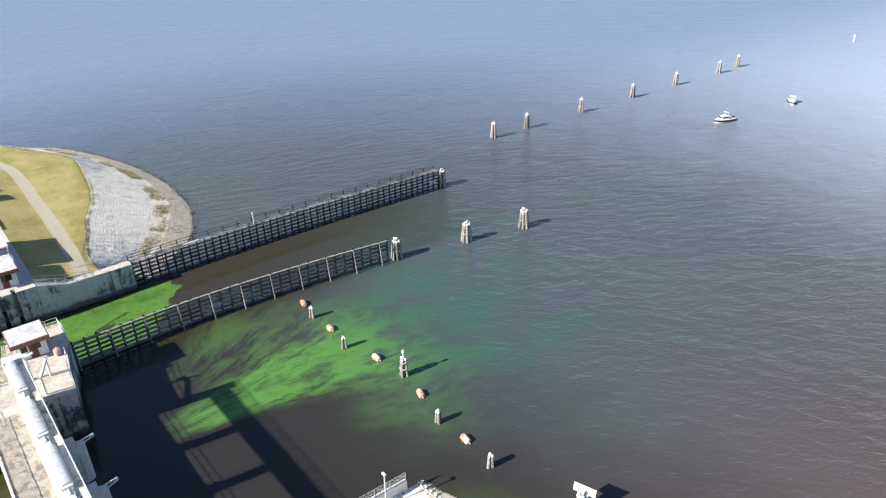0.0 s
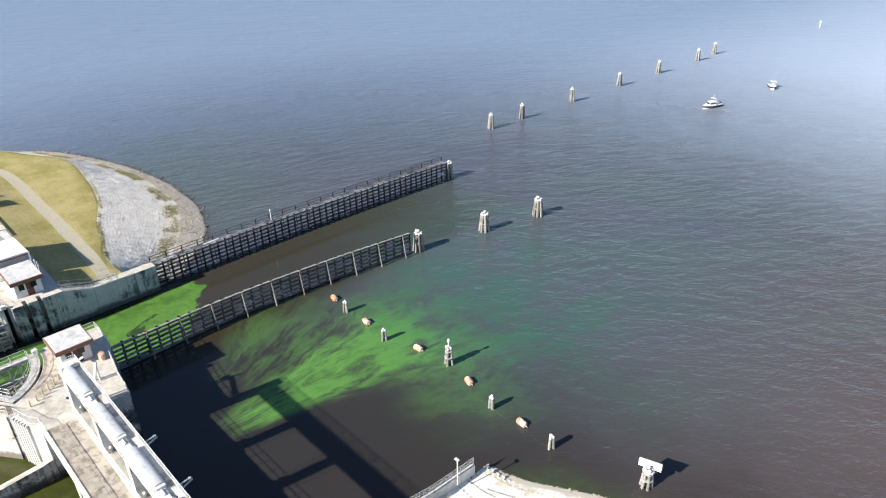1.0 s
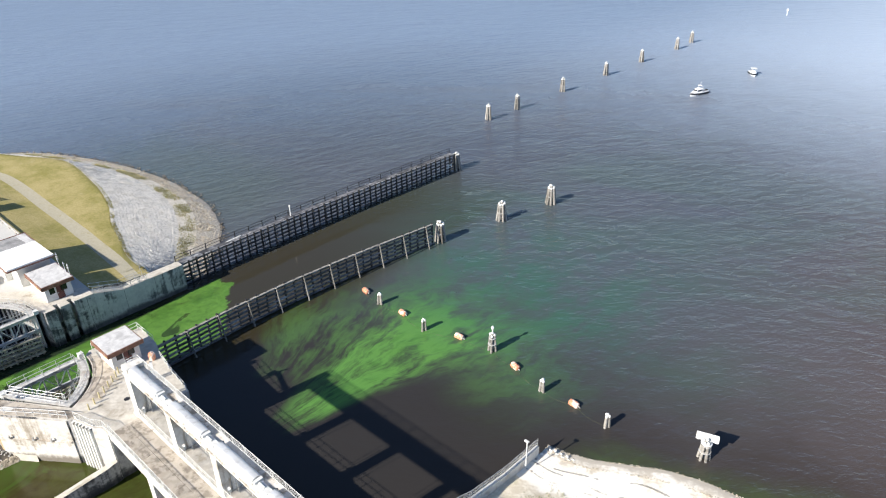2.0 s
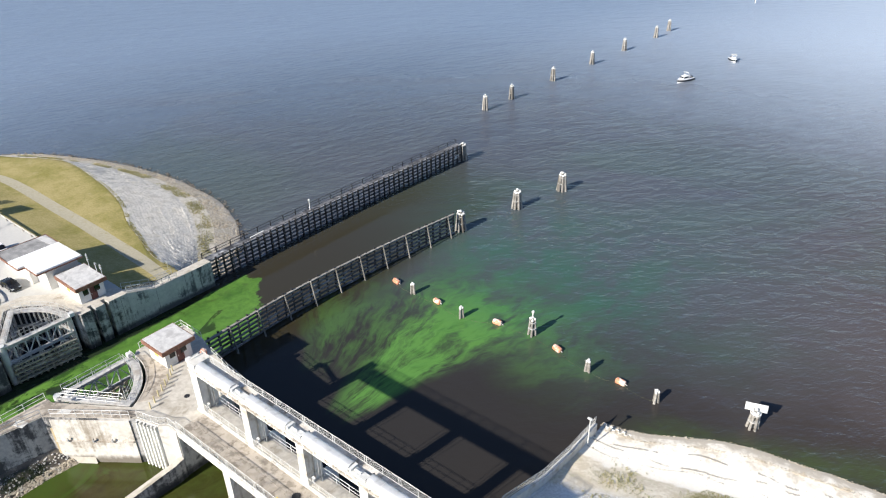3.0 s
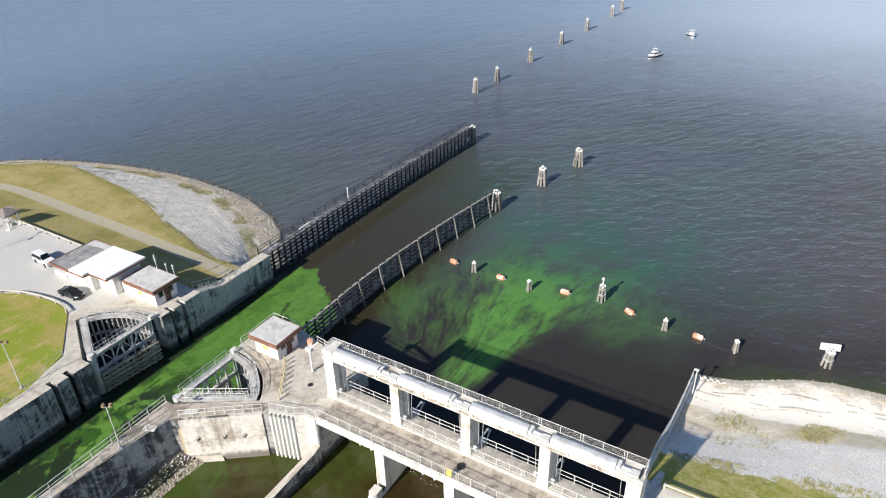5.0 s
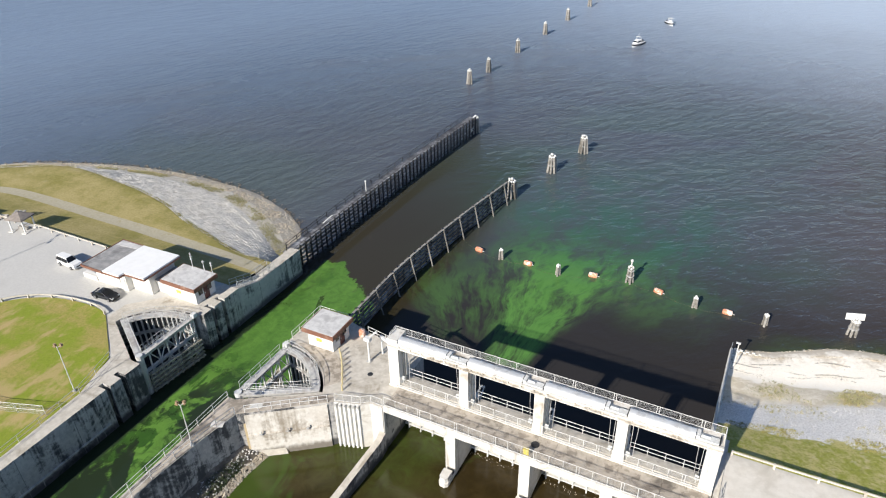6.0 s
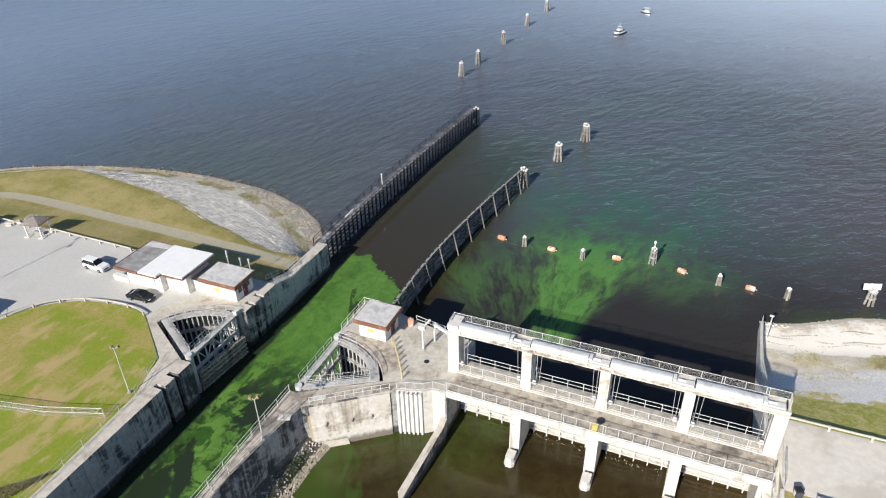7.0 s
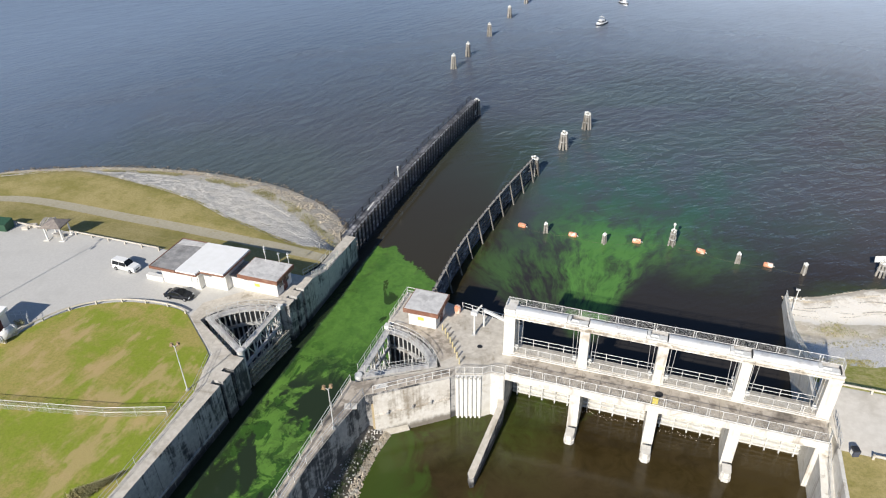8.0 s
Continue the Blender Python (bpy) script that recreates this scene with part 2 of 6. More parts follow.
GRASS_DRY = lawn_paint("dry_grass", (0.255, 0.228, 0.056), (0.42, 0.345, 0.145), (0.46, 0.385, 0.23), (0.41, 0.62), big=0.14)
GRASS_LAWN = lawn_paint("mown_lawn", (0.222, 0.275, 0.020), (0.35, 0.290, 0.085), (0.47, 0.33, 0.17), (0.455, 0.555), big=0.10, worn_at=(0.50, 0.61), stretch=(1.3, 0.6, 1))
SCRUB = lawn_paint("shore_scrub", (0.50, 0.45, 0.32), (0.66, 0.60, 0.50), (0.78, 0.73, 0.65), (0.52, 0.74), fine=1.6, big=0.35, worn_at=(0.46, 0.64))
WEED = surface("dry_weed", (0.40, 0.37, 0.20), (0.29, 0.275, 0.13), 0.6, 0.9, stain=(0.50, 0.41, 0.19), stain_scale=0.3, bump=0.0)
LAWN_WEED = surface("grass_blades", (0.37, 0.335, 0.125), (0.29, 0.27, 0.08), 0.6, 0.95, stain=(0.36, 0.30, 0.12), stain_scale=0.3, bump=0.0)
GREEN_WEED = surface("green_weed", (0.075, 0.11, 0.03), (0.045, 0.07, 0.02), 0.8, 0.9, bump=0.0)
WRACK = surface("dried_weed", (0.40, 0.37, 0.33), (0.27, 0.25, 0.22), 2.0, 0.95, bump=0.0)
RUBBLE = surface("tan_rubble", (0.60, 0.53, 0.42), (0.40, 0.34, 0.26), 1.3, 0.9, stain=(0.55, 0.52, 0.46), stain_scale=0.9, bump=0.2)
PALE_RUBBLE = surface("pale_rubble", (0.66, 0.64, 0.61), (0.52, 0.50, 0.47), 1.3, 0.9, bump=0.2)
WET_SHADED_ROCK = surface("wet_shaded_rock", (0.16, 0.135, 0.105), (0.10, 0.085, 0.065), 1.5, 0.5, stain=(0.30, 0.26, 0.21), stain_scale=0.8, bump=0.2)


def revetment_paint(name, light, dark, cell, joint, soil=None):
    """Stones laid close: a cell pattern in colour and relief on the slope, under the loose stones that are built."""
    m, nt, b = paint(name)
    (x, y, z), p = place(nt)
    v = nt.nodes.new("ShaderNodeTexVoronoi")
    v.feature = "DISTANCE_TO_EDGE"
    v.inputs["Scale"].default_value, v.inputs["Randomness"].default_value = cell, 0.9
    nt.links.new(p, v.inputs["Vector"])
    gap = Sock(nt, v.outputs["Distance"]).step(0.02, 0.13)
    c = nt.nodes.new("ShaderNodeTexVoronoi")
    c.inputs["Scale"].default_value, c.inputs["Randomness"].default_value = cell, 0.9
    nt.links.new(p, c.inputs["Vector"])
    tone = nt.nodes.new("ShaderNodeSeparateColor")
    nt.links.new(c.outputs["Color"], tone.inputs[0])
    big = grain(nt, p, 0.18, 4.0, 0.6)
    col = blend(nt, Sock(nt, tone.outputs[0]) * 0.8 + big * 0.4 - 0.1, dark, light)
    col = blend(nt, gap, joint, col)
    if soil:
        worn = grain(nt, p, 0.33, 7.0, 0.72, warp=0.5)
        col = blend(nt, worn.step(0.50, 0.66) * 0.75, col, soil)
    nt.links.new(col, b.inputs["Base Color"])
    b.inputs["Roughness"].default_value = 0.9
    relief(nt, b, gap * 0.7 + Sock(nt, tone.outputs[1]) * 0.5, 0.5, 0.10 / cell)
    return m


def bank_paint():
    """The east shore: sand, scrubby soil, gravel and rough grass, one above the other, each ragged into the next."""
    m, nt, b = paint("shore_bank")
    (x, y, z), p = place(nt)
    patch = grain(nt, p, 0.20, 5.0, 0.65, warp=0.7) - 0.5
    mott = grain(nt, p, 0.9, 5.0, 0.68, warp=0.5) - 0.5
    fine = grain(nt, p, 3.2, 5.0, 0.7)
    speck = grain(nt, p, 5.5, 3.0, 0.75)
    lev = z + patch * 0.8 + mott * 0.4
    sand = blend(nt, fine.step(0.35, 0.65), (0.97, 0.92, 0.82), (0.93, 0.865, 0.745))
    sand = blend(nt, (mott + patch * 0.5).step(0.08, 0.28) * 0.45, sand, (0.66, 0.59, 0.49))
    sand = blend(nt, (z + mott * 0.5).step(0.44, 0.27) * 0.75, sand, (0.48, 0.41, 0.31))
    soil = blend(nt, (mott + fine * 0.4).step(0.10, 0.36), (0.70, 0.61, 0.46), (0.89, 0.81, 0.67))
    soil = blend(nt, (patch + mott * 0.8).step(0.02, 0.20) * 0.65, soil, (0.50, 0.44, 0.24))
    gravel = blend(nt, speck.step(0.36, 0.62), (0.64, 0.61, 0.57), (0.94, 0.91, 0.86))
    gravel = blend(nt, (patch * 1.2 + mott).step(0.0, 0.3) * 0.5, gravel, (0.72, 0.68, 0.60))
    grass = blend(nt, (patch * 1.2 + mott * 1.6).step(-0.22, 0.20), (0.34, 0.35, 0.055), (0.56, 0.49, 0.19))
    grass = blend(nt, fine.step(0.42, 0.70) * 0.6, grass, (0.21, 0.22, 0.035))
    grass = blend(nt, (mott * 1.4 - patch).step(0.12, 0.34) * 0.6, grass, (0.60, 0.53, 0.32))
    col = blend(nt, lev.step(0.76, 0.90), sand, soil)
    col = blend(nt, (lev + speck * 0.5).step(2.05, 2.55), col, gravel)
    col = blend(nt, (z + patch * 1.0 + mott * 1.2).step(4.22, 4.45), col, grass)
    nt.links.new(col, b.inputs["Base Color"])
    b.inputs["Roughness"].default_value = 0.95
    relief(nt, b, fine + speck * 0.5, 0.5, 0.05)
    return m


BANK = bank_paint()
RIPRAP = revetment_paint("stone_revetment", (0.72, 0.68, 0.61), (0.62, 0.585, 0.52), 2.0, (0.48, 0.45, 0.39), (0.48, 0.43, 0.34))
ROCKS = revetment_paint("shore_rock", (0.56, 0.52, 0.45), (0.45, 0.41, 0.35), 2.2, (0.33, 0.30, 0.25), (0.34, 0.30, 0.22))


def water_paint():
    m, nt, b = paint("lake_water")
    (x, y, z), p = place(nt)
    wob = grain(nt, p, 0.12, 4.0, 0.6, warp=0.5) - 0.5
    fray = grain(nt, p, 0.45, 5.0, 0.65, warp=1.2) - 0.5
    # body of the lake: brown by the works, grey farther out, with wide drifting bands; sky reflection is put into the
    # colour, bluer on the open lake
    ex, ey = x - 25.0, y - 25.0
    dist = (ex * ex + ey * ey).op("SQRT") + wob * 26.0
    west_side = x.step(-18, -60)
    # grey and far lift the colour with distance, standing in for reflected sky
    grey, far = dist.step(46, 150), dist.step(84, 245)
    murk = grain(nt, p, 0.05, 4.0, 0.6, warp=0.8)
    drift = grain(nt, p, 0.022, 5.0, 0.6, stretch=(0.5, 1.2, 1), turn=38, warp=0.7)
    brown = blend(nt, murk.step(0.38, 0.66), (0.030, 0.0163, 0.0048), (0.037, 0.025, 0.008))
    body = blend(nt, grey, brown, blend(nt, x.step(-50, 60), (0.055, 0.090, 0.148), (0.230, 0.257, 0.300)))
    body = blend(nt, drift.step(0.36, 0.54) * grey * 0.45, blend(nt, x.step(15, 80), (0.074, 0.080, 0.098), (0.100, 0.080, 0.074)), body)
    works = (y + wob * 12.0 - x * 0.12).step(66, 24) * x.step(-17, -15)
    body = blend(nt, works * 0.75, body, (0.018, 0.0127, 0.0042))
    lead = x.step(-34, -32) * x.step(-8, -14) * y.step(100, 70) * y.step(4, 12)
    body = blend(nt, lead * 0.85, body, blend(nt, y.step(40, 90), (0.034, 0.028, 0.012), (0.046, 0.058, 0.038)))
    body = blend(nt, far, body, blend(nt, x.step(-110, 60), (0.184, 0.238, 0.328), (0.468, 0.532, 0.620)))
    # thin green film in drifting bands over the near lake and off the west shore
    film = grain(nt, p, 0.032, 5.0, 0.62, stretch=(0.55, 1.1, 1), turn=36, warp=0.9)
    near = y.step(170, 70) * y.step(26, 64) * x.step(-30, -8) * (x - y * 0.5).step(36, 0)
    body = blend(nt, film.step(0.40, 0.66) * near * 0.45, body, (0.062, 0.112, 0.082))
    lee = ((x + 72.0) * (x + 72.0) * 0.25 + (y - 47.0) * (y - 47.0)).op("SQRT") + wob * 16.0
    body = blend(nt, lee.step(26, 6) * west_side * 0.3, body, (0.060, 0.100, 0.076))
    shore = ((x * 0.42 - y) * -1.0 + wob * 6.0).step(23, 17.5) * x.step(33, 40) * (y - x * 0.42).step(13.5, 17)
    body = blend(nt, shore * (fray + 0.5) * 0.75, body, (0.062, 0.105, 0.030))
    # plume of algae that fans out from the sluices in soft braided streaks
    dx, dy = x - 6.0, y - 5.0
    r = (dx * dx + dy * dy).op("SQRT")
    drag = grain(nt, p, 0.22, 4.0, 0.62, warp=0.6) - 0.5
    clump = grain(nt, p, 0.11, 4.0, 0.6, warp=0.8) - 0.5
    bent = grain(nt, p, 0.045, 1.0, 0.5) - 0.5
    curl = grain(nt, p, 0.16, 2.0, 0.5) - 0.5
    lick = grain(nt, p, 0.6, 2.0, 0.5) - 0.5
    ang = dx.op("ARCTAN2", dy) + bent * 0.26 + curl * 0.09 + lick * 0.02
    rays = grain(nt, vec(nt, ang * 5.0, r * 0.05), 1.0, 3.0, 0.55)
    braid = grain(nt, vec(nt, ang * 13.0, r * 0.13, 3.0), 1.0, 5.0, 0.62, warp=0.4)
    strand = (grain(nt, vec(nt, ang * 22.0, r * 0.20, 7.0), 1.0, 3.0, 0.6, warp=0.3) - 0.5).op("ABSOLUTE") * -2.0 + 0.86
    core = ang.step(-0.30, -0.02) * ang.step(0.31, 0.17) * (r + drag * 14.0 + clump * 14.0).step(48, 27) * r.step(7, 13)
    wide = ang.step(-0.84, -0.58) * ang.step(0.10, -0.15) * (r + drag * 8.0).step(13, 22) * (r + drag * 14.0 + clump * 10.0).step(44, 26)
    tip = ang.step(-0.50, -0.10) * ang.step(0.75, 0.25) * r.step(26, 40) * (r + wob * 24.0).step(98, 44) * 0.50
    amount = (core * 0.95 + wide * 0.44 + tip).op("MINIMUM", 1.0)
    tone = (rays - 0.5) * 1.9 + (braid - 0.5) * 1.9 + strand * 0.62 + drag * 0.45 + clump * 0.7 + fray * 0.22
    mask = amount * (tone * 1.2 + amount * 0.34 - 0.16).step(-0.02, 1.0) + core * 0.10 + tip * 0.35
    mask = mask.op("MINIMUM", 1.0) * y.step(3, 8)
    green = blend(nt, r.step(28, 56), blend(nt, (strand + drag).step(0.1, 0.9), (0.054, 0.150, 0.030), (0.098, 0.236, 0.052)), (0.034, 0.122, 0.074))
    body = blend(nt, mask, body, green)
    # scum that fills the lock's approach and drifts in the chamber, in rafts with ragged edges
    tear = grain(nt, p, 1.1, 4.0, 0.65, warp=0.8) - 0.5
    # scum stops short of the west wall: the bare strip stands for its shade
    lane = (x + fray * 0.7 + wob * 0.8 + y.step(12, 24) * 0.9).step(-30.0, -29.4) * x.step(-15.5, -16.5)
    lip = y + x * 0.75 + wob * 5.0 + fray * 3.2 + tear * 1.1
    front = lip.step(7.4, 6.9) * (y + wob * 5.0 + fray * 3.0 + tear).step(27.8, 27.2)
    holes = grain(nt, p, 0.085, 4.0, 0.55, stretch=(1.3, 0.75, 1), warp=0.8)
    open_water = (holes + fray * 0.22 + tear * 0.06).step(0.475, 0.525) * y.step(2, -7)
    gap = grain(nt, p, 0.21, 5.0, 0.6, stretch=(1.2, 0.6, 1), turn=-12, warp=1.0)
    torn = (gap + tear * 0.10).step(0.60, 0.66) * 0.8
    thin = grain(nt, p, 0.3, 4.0, 0.6, warp=0.8).step(0.52, 0.8) * 0.55
    wisp = grain(nt, p, 0.32, 6.0, 0.68, warp=0.5).step(0.42, 0.54)
    deep = y.step(8, -6)
    scum = lane * front * (open_water * -1.0 + 1.0) * (torn * -1.0 + 1.0) * (thin * -1.0 + 1.0) * (deep * (wisp * 0.5 + 0.5) + y.step(-6, 8))
    raft = grain(nt, p, 0.13, 5.0, 0.6, stretch=(1.4, 0.5, 1), turn=-8, warp=0.7)
    floe = grain(nt, p, 0.30, 5.0, 0.62, stretch=(1.1, 0.8, 1), warp=1.3)
    thick = ((floe + tear * 0.05).step(0.475, 0.525) * 0.85 + (raft - 0.5) * 1.2 + tear * 0.5).op("MINIMUM", 1.0).op("MAXIMUM", 0.0)
    patch = blend(nt, (raft * 0.6 + fray * 0.7 + tear * 0.5 + 0.25).step(0.25, 0.85), (0.050, 0.128, 0.022), (0.118, 0.250, 0.044))
    patch = blend(nt, deep, patch, blend(nt, thick, (0.036, 0.098, 0.017), (0.125, 0.262, 0.046)))
    # dark chamber water, its darkness also standing in for the wall's shade and reflection
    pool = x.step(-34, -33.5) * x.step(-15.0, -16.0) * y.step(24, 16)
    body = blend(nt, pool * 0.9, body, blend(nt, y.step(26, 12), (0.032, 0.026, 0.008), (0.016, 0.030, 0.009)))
    body = blend(nt, scum, body, patch)
    # tail water below the sluices: brown, with green drifts at its edge
    tail = y.step(2.5, 1.5) * x.step(-16, -15)
    weed = (grain(nt, p, 0.16, 4.0, 0.6, warp=1.0) + x * -0.012).step(0.55, 0.72)
    lees = ((x + y * 0.55 + 13.0) + wob * 8.0 + fray * 3.0).step(-1.0, -5.5)
    pier = (x + wob * 10.0).step(9, 3) * y.step(-16, -3) * (fray * 1.6 + 0.55)
    silt = blend(nt, (murk * 0.7 + fray * 0.4).step(0.22, 0.50), (0.030, 0.021, 0.007), (0.054, 0.039, 0.015))
    body = blend(nt, tail, body, blend(nt, weed.op("MAXIMUM", lees).op("MAXIMUM", pier).op("MINIMUM", 1.0) * 0.72, silt, (0.050, 0.092, 0.015)))
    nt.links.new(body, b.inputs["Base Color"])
    # wind waves on the lake, near calm behind the works, in the lock and in the tail water
    calm = ((x + 6.0) * 0.45 + y * 0.8 + wob * 14.0).step(16, 118)
    open_lake = (calm.op("MAXIMUM", west_side) * 0.93 + 0.07) * (lane * y.step(80, 50) * -0.85 + 1.0) * (tail * -0.6 + 1.0)
    rough = scum * 0.40 + tail * 0.09 + open_lake * (dist.step(30, 200) * 0.20 + 0.06) + 0.05
    nt.links.new(rough.out, b.inputs["Coat Roughness"])
    b.inputs["Specular IOR Level"].default_value = 0.0
    b.inputs["Coat Weight"].default_value, b.inputs["Coat IOR"].default_value = 1.0, 1.34
    swell = grain(nt, p, 0.14, 3.0, 0.5, stretch=(0.5, 1.2, 1), turn=50, warp=0.4)
    chop_w = grain(nt, p, 0.44, 3.0, 0.5, stretch=(0.42, 1.2, 1), turn=72, warp=0.25)
    chop_e = grain(nt, p, 0.42, 3.0, 0.5, stretch=(0.46, 1.2, 1), turn=33, warp=0.3)
    chop_n = grain(nt, p, 0.42, 3.0, 0.5, stretch=(0.46, 1.2, 1), turn=60, warp=0.3)
    cross = grain(nt, p, 0.44, 3.0, 0.5, stretch=(0.46, 1.2, 1), turn=72, warp=0.3)
    near_chop = chop_e * 0.55 + cross * 0.55
    east = near_chop + (chop_n - near_chop) * y.step(80, 130)
    chop = east + (chop_w - east) * west_side
    ripple = grain(nt, p, 1.5, 3.0, 0.6, stretch=(0.6, 1.25, 1), turn=50, warp=0.3)
    gust = grain(nt, p, 0.02, 3.0, 0.6, warp=0.6).step(0.3, 0.7) * 0.5 + 0.7
    h = (swell * 0.55 * (dist.step(60, 220) + 0.35) + chop * (west_side * -0.2 + 0.66) + ripple * 0.16) * open_lake * gust * (west_side * 0.75 + 1.0)
    relief(nt, b, h, 1.0, 2.0, "Coat Normal")
    return m


WATER = water_paint()


# ---- mesh helpers ----
class Geo:
    """Vertices and faces of one mesh, put together from solids."""

    def __init__(self):
        self.v, self.f, self.m = [], [], []

    def add(self, verts, faces, slot=0):
        k = len(self.v)
        self.v += [tuple(p) for p in verts]
        self.f += [tuple(i + k for i in f) for f in faces]
        self.m += [slot] * len(faces)
        return self

    def hexa(self, a, slot=0):
        """Eight corners: four below, four above, both anticlockwise."""
        return self.add(a, [(3, 2, 1, 0), (4, 5, 6, 7), (0, 1, 5, 4), (1, 2, 6, 5), (2, 3, 7, 6), (3, 0, 4, 7)], slot)

    def box(self, x0, x1, y0, y1, z0, z1, slot=0):
        return self.hexa([(x0, y0, z0), (x1, y0, z0), (x1, y1, z0), (x0, y1, z0), (x0, y0, z1), (x1, y0, z1), (x1, y1, z1), (x0, y1, z1)], slot)

    def beam(self, p, q, w, h, slot=0):
        """A bar from p to q, w wide and h high."""
        p, q = Vector(p), Vector(q)
        d = (q - p).normalized()
        s = d.cross(Vector((0, 0, 1)))
        s = s.normalized() if s.length > 1e-4 else Vector((1, 0, 0))
        u = s.cross(d).normalized()
        s, u = s * w / 2, u * h / 2
        return self.hexa([p - s - u, p + s - u, q + s - u, q - s - u, p - s + u, p + s + u, q + s + u, q - s + u], slot)

    def rod(self, p, q, r, r2=None, n=8, slot=0):
        p, q = Vector(p), Vector(q)
        r2 = r if r2 is None else r2
        d = (q - p).normalized()
        s = d.cross(Vector((0, 0, 1)))
        s = s.normalized() if s.length > 1e-4 else Vector((1, 0, 0))
        u = s.cross(d)
        ring = [(math.cos(a) * s + math.sin(a) * u) for a in (2 * math.pi * i / n for i in range(n))]
        vs = [p + c * r for c in ring] + [q + c * r2 for c in ring]
        fs = [(i, i + n, (i + 1) % n + n, (i + 1) % n) for i in range(n)]
        return self.add(vs, fs + [tuple(range(n)), tuple(range(2 * n - 1, n - 1, -1))], slot)

    def prism(self, poly, z0, z1, slot=0, top_slot=None):
        """An upright prism on an anticlockwise outline. z1 may be a function of x and y."""
        n = len(poly)
        top = z1 if callable(z1) else (lambda x, y: z1)
        vs = [(x, y, z0) for x, y in poly] + [(x, y, top(x, y)) for x, y in poly]
        fs = [tuple(range(n - 1, -1, -1)), tuple(range(n, 2 * n))]
        self.add(vs, fs + [(i, (i + 1) % n, (i + 1) % n + n, i + n) for i in range(n)], slot)
        if top_slot is not None:
            self.m[-n - 1] = top_slot
        return self

    def tube(self, path, r, n=6, slot=0):
        for a, b in zip(path, path[1:]):
            self.rod(a, b, r, n=n, slot=slot)
        return self

    def lathe(self, profile, n=16, at=(0, 0, 0), slot=0):
        """Rings of (radius, height) round the upright axis."""
        vs = [(at[0] + r * math.cos(2 * math.pi * i / n), at[1] + r * math.sin(2 * math.pi * i / n), at[2] + z) for r, z in profile for i in range(n)]
        fs = [(k * n + i, k * n + (i + 1) % n, (k + 1) * n + (i + 1) % n, (k + 1) * n + i) for k in range(len(profile) - 1) for i in range(n)]
        fs += [tuple(range(n - 1, -1, -1)), tuple(range((len(profile) - 1) * n, len(profile) * n))]
        return self.add(vs, fs, slot)

    def grid(self, rows, slot=0):
        k = len(rows[0])
        fs = [(i * k + j, i * k + j + 1, (i + 1) * k + j + 1, (i + 1) * k + j) for i in range(len(rows) - 1) for j in range(k - 1)]
        return self.add([p for row in rows for p in row], fs, slot)

    def done(self, name, *mats, smooth=False):
        me = bpy.data.meshes.new(name)
        me.from_pydata(self.v, [], self.f)
        for mt in mats:
            me.materials.append(mt)
        me.polygons.foreach_set("material_index", self.m)
        if smooth:
            me.polygons.foreach_set("use_smooth", [True] * len(self.f))
        me.update()
        return me


def thing(name, label, category, at=(0, 0, 0), turn=0.0, group="", kind=""):
    ob = new(name)
    ob.empty_display_size = 0.2
    ob.matrix_basis = pose(*at, 0, 0, turn)
    return tagged(ob, label, category, group, kind)


def solo(name, geo, mats, label, category, at=(0, 0, 0), turn=0.0, group="", kind="", smooth=False):
    mats = mats if isinstance(mats, (list, tuple)) else [mats]
    ob = new(name, geo.done(name, *mats, smooth=smooth))
    ob.matrix_basis = pose(*at, 0, 0, turn)
    return tagged(ob, label, category, group, kind)


def part(name, geo, material, parent, label="", at=None, smooth=False):
    """One mesh object under a thing or a part; geo may also be a mesh that alike pieces share."""
    me = geo if isinstance(geo, bpy.types.Mesh) else geo.done(name, material, smooth=smooth)
    ob = new(name, me)
    ob.parent = parent
    if at is not None:
        ob.matrix_basis = at if isinstance(at, Matrix) else Matrix.Translation(at)
    if label:
        ob["label"] = label
    return ob


def curve(points, n):
    """n points at even steps of a smooth line through the given ones."""
    pts = [Vector(p) for p in points]
    pts = [pts[0] * 2 - pts[1]] + pts + [pts[-1] * 2 - pts[-2]]
    fine = []
    for i in range(1, len(pts) - 2):
        a, b, c, d = pts[i - 1:i + 3]
        for k in range(12):
            t = k / 12
            fine.append(0.5 * (2 * b + (c - a) * t + (2 * a - 5 * b + 4 * c - d) * t * t + (3 * b - a - 3 * c + d) * t ** 3))
    fine.append(pts[-2])
    run = [0.0]
    for a, b in zip(fine, fine[1:]):
        run.append(run[-1] + (b - a).length)
    out, j = [], 0
    for i in range(n):
        s = run[-1] * i / (n - 1)
        while j < len(run) - 2 and run[j + 1] < s:
            j += 1
        out.append(fine[j].lerp(fine[j + 1], min(1.0, (s - run[j]) / max(1e-9, run[j + 1] - run[j]))))
    return out


def along(points, n_each=8):
    """Points of a smooth line with the same number of steps between each two given ones."""
    pts = [Vector(p) for p in points]
    pts = [pts[0] * 2 - pts[1]] + pts + [pts[-1] * 2 - pts[-2]]
    out = []
    for i in range(1, len(pts) - 2):
        a, b, c, d = pts[i - 1:i + 3]
        for k in range(n_each):
            t = k / n_each
            out.append(0.5 * (2 * b + (c - a) * t + (2 * a - 5 * b + 4 * c - d) * t * t + (3 * b - a - 3 * c + d) * t ** 3))
    return out + [pts[-2]]


def rough_z(x, y, size, height):
    return height * noise.noise(Vector((x * size, y * size, 3.1)))


# ---- water and ground ----
g = Geo()
STEPS = [-3000, -1200, -500, -250, -120, -60, 0, 60, 120, 250, 500, 1200, 3000]
